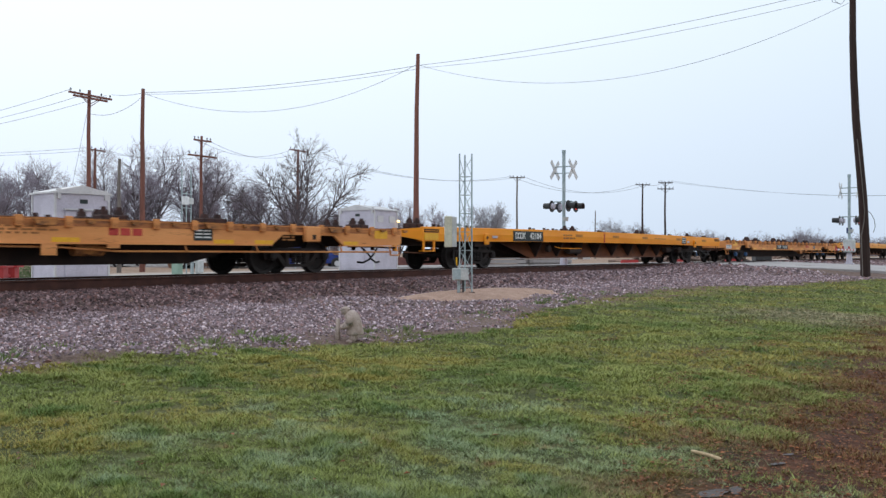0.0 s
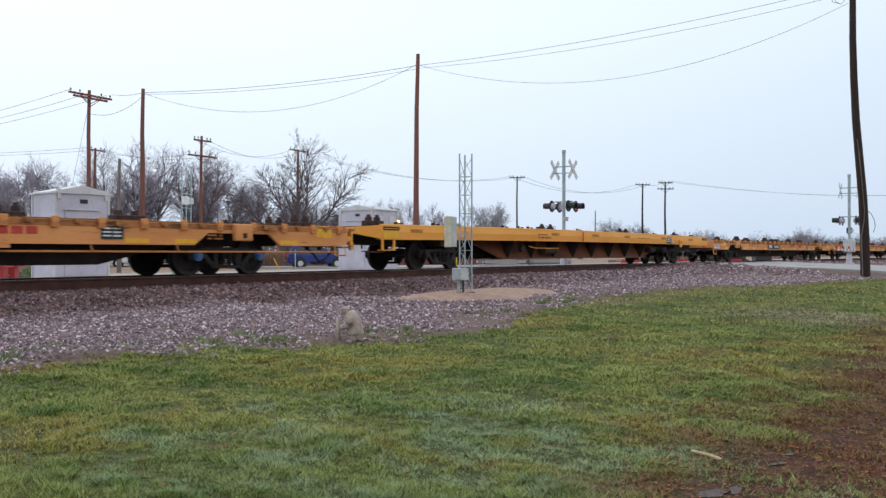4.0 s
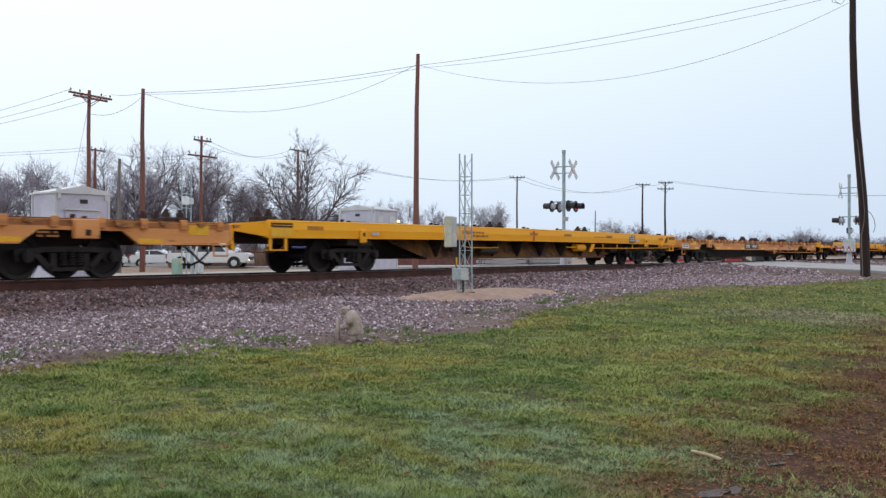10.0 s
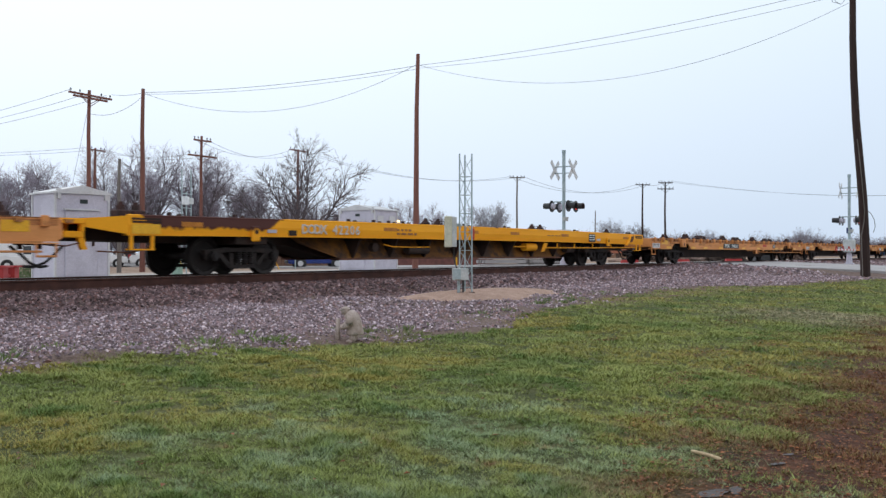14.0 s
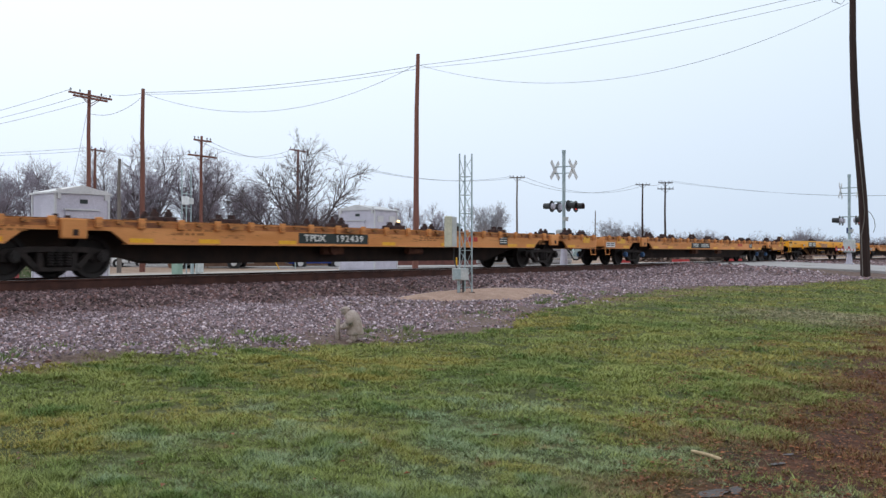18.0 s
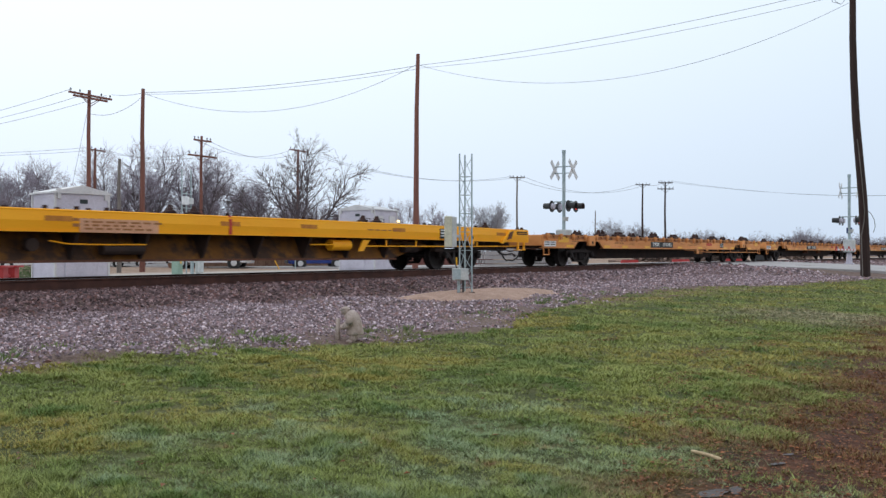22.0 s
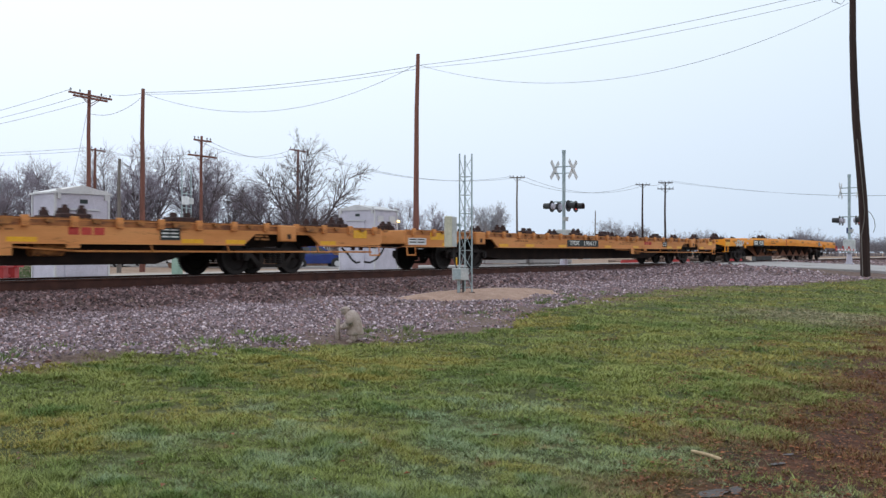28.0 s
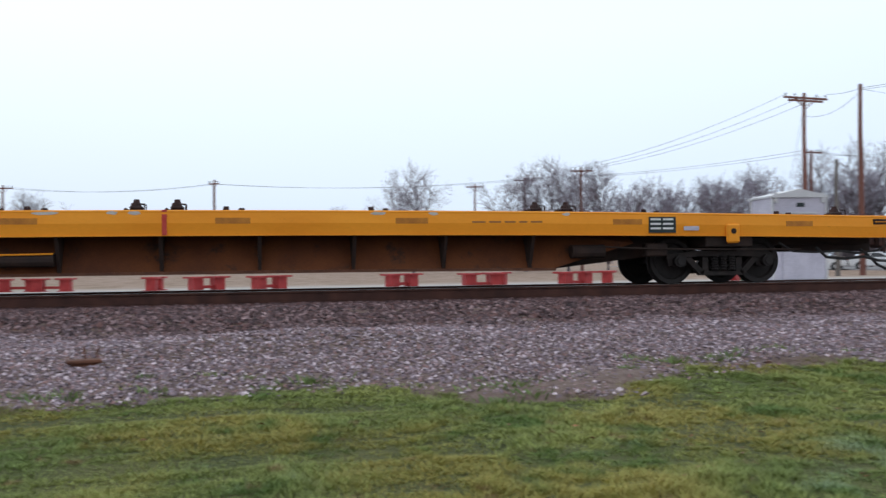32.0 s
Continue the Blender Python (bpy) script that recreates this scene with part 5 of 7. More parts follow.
# fallen leaves, twigs and a stick on the lawn
def leaves():
    r = random.Random(8)
    v, f = [], []
    # drifts that have blown out on the lawn: place, length, width
    drifts = ((11.6, 4.1, 1.1, 0.22), (13.4, 3.7, 0.9, 0.2), (9.3, 3.5, 0.6, 0.18), (8.1, 2.75, 0.7, 0.16), (10.4, 3.1, 0.8, 0.2), (15.5, 4.0, 1.2, 0.25), (7.2, 3.0, 0.4, 0.12), (16.8, 5.2, 1.0, 0.2), (12.2, 5.6, 0.5, 0.1))
    for i in range(26000):
        if i >= 23000:
            cx, cy, lw, ww = drifts[i % len(drifts)]
            x, y = cx + r.gauss(0, lw * 0.5), cy + r.gauss(0, ww * 0.8)
            d, a = math.hypot(x, y), math.atan2(y, x)
        elif i < 350:
            d, a = r.uniform(4, 22), radians(r.uniform(4, 100))
        else:
            d, a = r.uniform(4, 20), radians(r.uniform(1, 24))
        x, y = d * math.cos(a), d * math.sin(a)
        if y > edge_y(x) or (350 <= i < 23000 and litter_at(x, y) < r.uniform(0.05, 0.45)):
            continue
        z = ground_z(x, y) + lawn_bump(x, y) + (0.028 if i < 350 else r.uniform(0.006, 0.030))
        s, b = r.uniform(0.014, 0.034) if i < 350 else r.uniform(0.007, 0.021), r.uniform(0, 6.28)
        k = len(v)
        for px, py, pz in ((-1, 0, 0), (0, -0.55, 0.2), (1, 0, 0.05), (0, 0.55, 0.25)):
            v.append((x + s * (px * math.cos(b) - py * math.sin(b)), y + s * (px * math.sin(b) + py * math.cos(b)), z + s * pz * r.uniform(0, 2)))
        f.append((k, k + 1, k + 2, k + 3))
    tagged(part("fallen_leaves", (v, f), mat("brown_leaf", (0.146, 0.047, 0.019), (0.310, 0.116, 0.045), 6, 0.8, 0.0, island=0.5)), "brown fallen leaves strewn on the lawn", "leaves", kind="stuff")


leaves()
lx, ly = 6.10, 2.10
lz = ground_z(lx, ly) + lawn_bump(lx, ly)
stick = part("fallen_stick", path([(-0.115, 0.055, 0.045), (-0.035, 0.015, 0.048), (0.035, 0.0, 0.042), (0.125, -0.05, 0.035)], 0.012, 7), mat("bare_pale_wood", (0.42, 0.30, 0.17), (0.55, 0.42, 0.26), 20, 0.8, 0.2))
stick.matrix_basis = pose(lx, ly, lz, 0, 0, -89)
tagged(stick, "short pale broken stick lying on the lawn", "stick")
WATER = mat("muddy_water", (0.04, 0.030, 0.026), (0.07, 0.052, 0.046), 9, 0.45, 0.6, 0, 60, rise=0.01, spec=0.3)
for k, (px0, py0, pr, turn) in enumerate(((5.36, 1.80, 0.065, -30), (5.52, 1.72, 0.045, 10), (6.36, 1.70, 0.032, -20), (6.72, 1.72, 0.025, -15))):
    puddle = bmesh.new()
    ring = []
    for i in range(36):
        a = 2 * math.pi * i / 36
        q = pr * (1 + 0.22 * math.sin(2 * a + k) + 0.12 * math.sin(3 * a + 1 + 2 * k) + 0.05 * math.sin(7 * a))
        ring.append(puddle.verts.new((1.9 * q * math.cos(a), q * math.sin(a), 0)))
    puddle.faces.new(ring)
    pud = part("puddle", puddle, WATER)
    pud.matrix_basis = pose(px0, py0, float(on_ground(np.array([px0]), np.array([py0]))[0]) + 0.008, 0, 0, turn)
    tagged(pud, "small shallow puddle of muddy water in the lawn", "puddle", "puddles in the mud")
# ---------------------------------------------------------------- parked vehicles
def wheel_part(parent, x, y, r, w):
    ty = part("tyre", tube((x, y - w / 2, r), (x, y + w / 2, r), r, seg=18), "tyre", parent)
    for s in (-1, 1):
        part("rim", tube((x, y + s * (w / 2 - 0.02), r), (x, y + s * (w / 2 + 0.012), r), r * 0.60, r * 0.50, 14), "alloy", ty)


def vehicle(name, label, x, y, turn, outline, cabin, width, paint, wheels, wr, windows, category="car"):
    """A body from its side outline, a narrower cabin with glass, four wheels, lamps and bumpers."""
    z = ground_z(x, y)
    v = empty(name, pose(x, y, z, 0, 0, turn))
    tagged(v, label, category)
    h = width / 2
    b = slab(outline, -h, h)
    bmesh.ops.bevel(b, geom=[e5 for e5 in b.edges if abs(e5.verts[0].co.y - e5.verts[1].co.y) < 0.01], offset=0.05, segments=2, affect="EDGES")
    part("body", b, paint, v)
    cb = bmesh.new()
    lo, hi = [], []
    for k, (cx, cz) in enumerate(cabin):
        inset = 0.04 if k in (0, len(cabin) - 1) else 0.16
        lo.append(cb.verts.new((cx, -h + inset, cz)))
        hi.append(cb.verts.new((cx, h - inset, cz)))
    n = len(cabin)
    for k in range(n):
        cb.faces.new((lo[k], lo[(k + 1) % n], hi[(k + 1) % n], hi[k]))
    cb.faces.new(lo[::-1])
    cb.faces.new(hi)
    bmesh.ops.recalc_face_normals(cb, faces=cb.faces)
    part("cabin", cb, paint, v)
    for quad in windows:
        for s in (-1, 1):
            bm = bmesh.new()
            q = [bm.verts.new((wx, s * (h - 0.035 - 0.12 * (wz - cabin[0][1]) / (cabin[1][1] - cabin[0][1])), wz)) for wx, wz in quad]
            bm.faces.new(q if s > 0 else q[::-1])
            part("window", bm, "glass", v)
    for s in (-1, 1):
        for wx in wheels:
            wheel_part(v, wx, s * (h - 0.10), wr, 0.22)
            part("wheel_arch", tube((wx, s * (h - 0.02), wr), (wx, s * (h + 0.006), wr), wr * 1.18, seg=18), "black_paint", v)
    x0, x1 = min(o[0] for o in outline), max(o[0] for o in outline)
    part("bumper", box(x1 - 0.12, x1 + 0.05, -h + 0.05, h - 0.05, 0.38, 0.58, 0.03), "alloy", v)
    part("bumper", box(x0 - 0.05, x0 + 0.12, -h + 0.05, h - 0.05, 0.38, 0.58, 0.03), "black_paint", v)
    part("grille", box(x1 - 0.02, x1 + 0.03, -0.5, 0.5, 0.62, 0.86), "black_paint", v)
    for s in (-1, 1):
        part("headlight", box(x1 - 0.08, x1 + 0.035, s * (h - 0.22) - 0.14, s * (h - 0.22) + 0.14, 0.70, 0.88, 0.02), "lamp_dark", v)
        part("tail_light", box(x0 - 0.035, x0 + 0.06, s * (h - 0.12) - 0.08, s * (h - 0.12) + 0.08, 0.75, 1.05, 0.01), "red_paint", v)
    return v


PICKUP = [(-2.9, 0.55), (-2.9, 1.12), (2.7, 1.15), (2.92, 1.0), (2.92, 0.50), (2.6, 0.42), (-2.6, 0.42)]
CAR = [(-2.1, 0.40), (-2.15, 0.85), (-1.9, 0.98), (1.1, 0.98), (2.0, 0.82), (2.15, 0.62), (2.1, 0.36), (-2.0, 0.34)]
trk = vehicle("pickup_truck", "white pickup truck parked beyond the track", 44.6, 51.6, -55, PICKUP, [(-0.95, 1.1), (-0.72, 1.86), (0.85, 1.88), (1.55, 1.12)], 1.95, "car_white", (-1.85, 1.9), 0.41,
              [[(-0.75, 1.2), (-0.6, 1.78), (0.05, 1.8), (0.05, 1.2)], [(0.12, 1.2), (0.12, 1.8), (0.78, 1.8), (1.32, 1.2)]], "truck")
part("marker_lamp", box(2.86, 2.96, -0.92, -0.70, 0.60, 0.68), "lamp_warm", trk, "lit amber marker lamp")
vehicle("blue_car", "bright blue sport utility car parked beyond the track", 48.2, 44.6, -40, CAR, [(-2.0, 0.95), (-1.7, 1.55), (0.2, 1.58), (1.15, 0.95)], 1.85, "car_blue", (-1.25, 1.3), 0.36,
        [[(-1.6, 1.02), (-1.45, 1.46), (-0.6, 1.5), (-0.6, 1.02)], [(-0.52, 1.02), (-0.52, 1.5), (0.12, 1.5), (0.8, 1.02)]])
vehicle("white_car", "white hatchback car parked in the far lot", 45.6, 66.0, -40, CAR, [(-1.9, 0.95), (-1.5, 1.46), (0.2, 1.48), (1.05, 0.95)], 1.75, "car_white", (-1.25, 1.3), 0.32,
        [[(-1.5, 1.02), (-1.3, 1.38), (-0.6, 1.4), (-0.6, 1.02)], [(-0.52, 1.02), (-0.52, 1.4), (0.12, 1.4), (0.75, 1.02)]])
vehicle("white_car", "white saloon car parked in the far lot", 48.9, 63.2, -40, CAR, [(-1.7, 0.95), (-1.2, 1.40), (0.2, 1.42), (1.05, 0.95)], 1.75, "car_white", (-1.25, 1.3), 0.32,
        [[(-1.3, 1.02), (-1.1, 1.32), (-0.6, 1.34), (-0.6, 1.02)], [(-0.52, 1.02), (-0.52, 1.34), (0.12, 1.34), (0.75, 1.02)]])
vehicle("white_car", "white van parked behind the silver hut", 34.0, 57.2, -30, CAR, [(-2.0, 0.95), (-1.95, 1.75), (0.6, 1.78), (1.25, 0.95)], 1.8, "car_white", (-1.25, 1.3), 0.33,
        [[(-0.3, 1.05), (-0.3, 1.6), (0.45, 1.6), (0.9, 1.05)]])

# ---------------------------------------------------------------- utility boxes by the lot
gz = ground_z(24.85, 30.8)
gb = part("cable_cabinet", box(-0.17, 0.17, -0.17, 0.17, 0, 0.72, 0.03), "green_box")
gb.matrix_basis = pose(24.85, 30.8, gz, 0, 0, 20)
tagged(gb, "pale green cable cabinet standing on the lot", "cable cabinet")
part("cabinet_label", box(-0.05, 0.05, -0.176, -0.168, 0.5, 0.66), "reflect", gb, "yellow warning label")
mb = empty("meter_stand", pose(25.4, 30.2, gz, 0, 0, 20))
tagged(mb, "grey meter box on two steel posts", "meter box")
for k in (-0.42, -0.30, 0.02):
    part("post", tube((k, 0.02, -0.1), (k, 0.02, 1.1), 0.03), "galv", mb)
part("box", box(-0.2, 0.26, -0.16, 0.0, 0.12, 0.62, 0.02), "grey_box", mb)
part("conduit", tube((0.04, -0.06, -0.1), (0.04, -0.06, 0.13), 0.03), "galv", mb)
wb = empty("antenna_frame", pose(29.67, 36.09, ground_z(29.7, 36.1), 0, 0, 15))
tagged(wb, "white equipment box on tall galvanised posts", "equipment frame")
for k in (-0.36, 0.0, 0.38):
    part("post", tube((k, 0, -0.1), (k, 0, 5.1 if k else 4.0), 0.03), "galv", wb)
for zz in (1.2, 2.4, 3.2, 3.9):
    part("rail", tube((-0.36, 0, zz), (0.38, 0, zz), 0.02), "galv", wb)
part("box", box(-0.45, -0.02, -0.2, -0.035, 3.35, 3.75, 0.02), "white_sign", wb)
part("box", box(0.02, 0.42, -0.15, -0.035, 3.4, 3.7, 0.02), "grey_box", wb)
yg = part("guy_guard", tube((0, 0, 0), (-0.35, 0.2, 0.75), 0.035), "reflect")
yg.matrix_basis = pose(44.5, 44.6, ground_z(44.5, 44.6))
tagged(yg, "yellow plastic guard on a guy wire", "guy guard")
fp = part("fence_post", tube((0, 0, -0.1), (0, 0, 1.3), 0.04), "galv")
fp.matrix_basis = pose(45.1, 43.7, ground_z(45.1, 43.7))
tagged(fp, "thin galvanised fence post beside the blue car", "post")

def low_bush(x, y, wide, high):
    rnd = random.Random(3)
    v, f = [], []
    z = ground_z(x, y)
    for i in range(900):
        b, q, e = rnd.uniform(0, 6.28), rnd.random() ** 0.5, rnd.random()
        c = Vector((x + wide * 0.5 * q * math.cos(b), y + wide * 0.4 * q * math.sin(b), z + high * e * (1 - 0.6 * q * q)))
        for j in range(3):
            d = Vector((rnd.gauss(0, 1), rnd.gauss(0, 1), rnd.gauss(0.5, 0.6))).normalized() * rnd.uniform(0.04, 0.09)
            w = d.orthogonal().normalized() * 0.018
            k = len(v)
            v.extend((tuple(c - w), tuple(c + w), tuple(c + d)))
            f.append((k, k + 1, k + 2))
    tagged(part("bush", (v, f), mat("dull_green_leaves", (0.07, 0.11, 0.035), (0.13, 0.17, 0.06), 3.0, 0.8, 0.0, island=0.3)), "low dull green bush beside the silver hut", "bush")


low_bush(19.3, 32.3, 1.4, 0.5)

# ---------------------------------------------------------------- red trestles beyond the track
def trestle(x, y, turn, w):
    z = ground_z(x, y)
    t = empty("steel_trestle", pose(x, y, z, 0, 0, turn))
    tagged(t, "faded red steel trestle standing on the lot", "trestle", "red trestles")
    for s in (-1, 1):
        bm = bmesh.new()
        add_box(bm, s * w / 2 - 0.22, s * w / 2 + 0.22, -0.3, 0.3, 0, 0.03)
        add_box(bm, s * w / 2 - 0.19, s * w / 2 + 0.19, -0.17, 0.17, 0.03, 0.44)
        add_box(bm, s * w / 2 - 0.30, s * w / 2 + 0.30, -0.3, 0.3, 0.44, 0.50)
        part("foot", bm, "red_paint", t)
    part("beam", box(-w / 2 + 0.19, w / 2 - 0.19, -0.05, 0.05, 0.10, 0.20, 0.01), "red_paint", t)
    return t


for x, y, a, w in ((-8.3, 37.5, 5, 0.9), (-6.9, 36.6, -10, 1.0), (-3.1, 35.0, 82, 1.0), (-1.15, 31.8, 40, 0.9), (0.9, 31.2, 40, 0.9), (5.4, 31.3, 35, 0.9), (7.6, 28.8, 10, 0.9),
                   (9.0, 32.0, 55, 1.0), (10.8, 28.8, 30, 1.0), (12.8, 30.9, 65, 1.0), (17.05, 30.0, 38, 0.9)):
    trestle(x, y, a, w)
st = part("scrap_iron", tube((0.10, 0.05, 0), (0.15, 0.07, 0.20), 0.012, 0.008), "rustbrown")
bm = bmesh.new()
bm.from_mesh(st.data)
add_box(bm, -0.17, 0.17, -0.10, 0.10, 0.035, 0.075, 0.012)
add_box(bm, -0.13, 0.13, -0.07, 0.07, -0.02, 0.036, 0.01)
add_tube(bm, (0.02, 0.03, 0.04), (0.0, 0.05, 0.2), 0.012, seg=5)
bm.to_mesh(st.data)
bm.free()
st.matrix_basis = pose(-1.58, 9.95, ground_z(-1.58, 9.95) + 0.02, 0, 0, 12)
tagged(st, "rusty iron scrap with a short upright rod on the gravel", "scrap iron")

# ---------------------------------------------------------------- yard beyond the crossing
def tie_stack(x, y, turn, rows, layers, length, material, label):
    s = empty("tie_stack", pose(x, y, ground_z(x, y), 0, 0, turn))
    tagged(s, label, "stacked sleepers")
    rnd = random.Random(int(x))
    first = None
    for j in range(layers):
        for i in range(rows):
            m = pose(rnd.uniform(-0.12, 0.12), (i - rows / 2) * 0.33 + rnd.uniform(-0.02, 0.02), j * 0.27, 0, 0, rnd.uniform(-1.5, 1.5))
            if first is None:
                first = part("sleeper", box(-length / 2, length / 2, -0.13, 0.13, 0, 0.22, 0.015), material, s)
                first.matrix_basis = m
            else:
                share(first, m)
    return s


tie_stack(50.6, 30.9, -40, 5, 6, 2.7, "concrete", "stack of grey concrete sleepers beyond the track")
tie_stack(53.6, 29.0, -40, 5, 6, 2.7, "concrete", "stack of grey concrete sleepers beyond the track")
tie_stack(62.0, 33.5, -40, 4, 2, 2.7, "tie", "stack of dark wooden sleepers beyond the road")
tie_stack(66.0, 37.0, -25, 5, 3, 2.7, "tie", "stack of dark wooden sleepers beyond the road")


def heap(x, y, wide, high, count, material, label, seed, long=2.2):
    """A heap of loose timbers or scrap thrown together."""
    h = empty("scrap_heap", pose(x, y, ground_z(x, y)))
    tagged(h, label, "heap")
    rnd = random.Random(seed)
    first = None
    for i in range(count):
        k = rnd.gauss(0, 0.42)
        m = pose(k * wide / 2 * 0.6, -k * wide / 2 * 0.8 + rnd.uniform(-0.8, 0.8), abs(rnd.random() * high * math.exp(-2 * k * k)), rnd.uniform(-30, 30), rnd.uniform(-26, 26), rnd.uniform(-110, 20))
        if first is None:
            first = part("timber", box(-long / 2, long / 2, -0.11, 0.11, 0, 0.2, 0.02), material, h)
            first.matrix_basis = m
        else:
            share(first, m)
    return h


heap(92.0, 36.0, 7.0, 1.5, 120, "wood_log", "heap of pale and dark old timbers", 2)
heap(96.0, 31.0, 5.0, 1.0, 50, "tie", "low heap of dark old timbers", 3)
heap(110.8, 27.8, 4.0, 1.6, 70, "wood_log", "heap of red-brown scrap timber", 4, 1.4)
for x, y in ((84.0, 36.5), (88.5, 33.0), (92.5, 29.0)):
    b = part("red_barrier", slab([(-0.9, 0), (0.9, 0), (0.8, 0.32), (-0.8, 0.32)], -0.15, 0.15), "red_paint")
    b.matrix_basis = pose(x, y, ground_z(x, y), 0, 0, -50)
    tagged(b, "faded red barrier block on the ground", "barrier", "red barriers")
hp = empty("waste_container", pose(111.6, 35.0, ground_z(111, 35), 0, 0, -50))
tagged(hp, "dark waste container with a pale top edge", "container")
part("body", slab([(-1.1, 0.15), (1.1, 0.15), (1.35, 1.5), (-1.35, 1.5)], -0.9, 0.9), "black_paint", hp)
part("rim", box(-1.45, 1.45, -1.0, 1.0, 1.5, 1.72, 0.02), "wood_log", hp)
part("skid", box(-1.0, 1.0, -0.8, 0.8, 0, 0.15), "rustbrown", hp)
dk2 = part("dark_bin", box(-0.9, 0.9, -0.7, 0.7, 0, 0.8, 0.08), "black_paint")
dk2.matrix_basis = pose(103.4, 29.3, ground_z(103, 29), 0, 0, -55)
tagged(dk2, "dark green covered bin in the yard", "bin")


def house(x, y, turn, w, d, h, roof, label, wall="brown_wall"):
    b = empty("house", pose(x, y, ground_z(x, y), 0, 0, turn))
    tagged(b, label, "house")
    part("wall", box(-w / 2, w / 2, -d / 2, d / 2, 0, h), wall, b)
    part("roof", slab([(-w / 2 - 0.4, h), (w / 2 + 0.4, h), (w / 2 - w * 0.15, h + 1.9), (-w / 2 + w * 0.15, h + 1.9)], -d / 2 - 0.4, d / 2 + 0.4), roof, b)
    for k in (-0.28, 0.05, 0.3):
        wd = part("window", box(w * k - 0.6, w * k + 0.6, -d / 2 - 0.06, -d / 2 - 0.003, 0.9, 2.0), "glass", b)
        part("frame", box(w * k - 0.7, w * k + 0.7, -d / 2 - 0.04, -d / 2 - 0.002, 0.8, 0.88), "white_sign", wd)
    part("door", box(-w * 0.12 - 0.45, -w * 0.12 + 0.45, -d / 2 - 0.05, -d / 2 - 0.003, 0, 2.05), "wood_log", b)
    return b


house(197.0, 88.0, -55, 10.0, 8.0, 1.1, "brick_roof", "low house with a terracotta roof in the distance")
house(206.0, 79.0, -55, 8.0, 8.0, 1.0, "teal_roof", "low house with a grey-green roof in the distance")
house(155.0, 77.0, -55, 3.0, 3.0, 0.5, "teal_roof", "small white shed with a grey-green roof", "white_sign")
wl2 = part("low_wall", box(-6, 6, -0.2, 0.2, 0, 0.75, 0.02), mat("dark_red_siding", (0.12, 0.045, 0.04), (0.19, 0.075, 0.06), 3, 0.8, 0.2))
wl2.matrix_basis = pose(58.6, 43.2, ground_z(58, 43), 0, 0, -40)
tagged(wl2, "low dark red timber wall beyond the lot", "wall", kind="structure")
# second line of rails far beyond the crossing
bank = part("far_track_bank", slab([(-110, 0), (110, 0), (110, 0.55), (-110, 0.55)], -1.5, 1.5), mat("brown_earth", (0.13, 0.075, 0.05), (0.2, 0.125, 0.09), 2, 0.95, 0.4))
bank.matrix_basis = pose(178.0, 24.5, 0.1, 0, 0, 0)
tagged(bank, "low brown earth bank beyond the crossing", "earth bank", kind="structure")
# ---------------------------------------------------------------- flat wagons
def revolve(profile, axis_y=True, seg=28):
    """A ring of (radius, y) points turned about the y axis."""
    bm = bmesh.new()
    rings = [[bm.verts.new((r * math.cos(2 * math.pi * k / seg), y, r * math.sin(2 * math.pi * k / seg))) for k in range(seg)] for r, y in profile]
    for a, b in zip(rings, rings[1:]):
        for k in range(seg):
            bm.faces.new((a[k], a[(k + 1) % seg], b[(k + 1) % seg], b[k]))
    bm.faces.new(rings[0])
    bm.faces.new(rings[-1][::-1])
    bmesh.ops.recalc_face_normals(bm, faces=bm.faces)
    return bm


WR, AXLE = 0.455, 0.94


def wheel_mesh():
    bm = revolve([(0.10, -0.83), (0.115, -0.80), (0.13, -0.79), (0.335, -0.755), (0.365, -0.80), (WR - 0.01, -0.81), (WR, -0.80), (WR + 0.004, -0.70), (WR + 0.03, -0.69), (WR + 0.03, -0.665),
                  (0.375, -0.66), (0.335, -0.70), (0.12, -0.70), (0.085, -0.68)])
    return bm


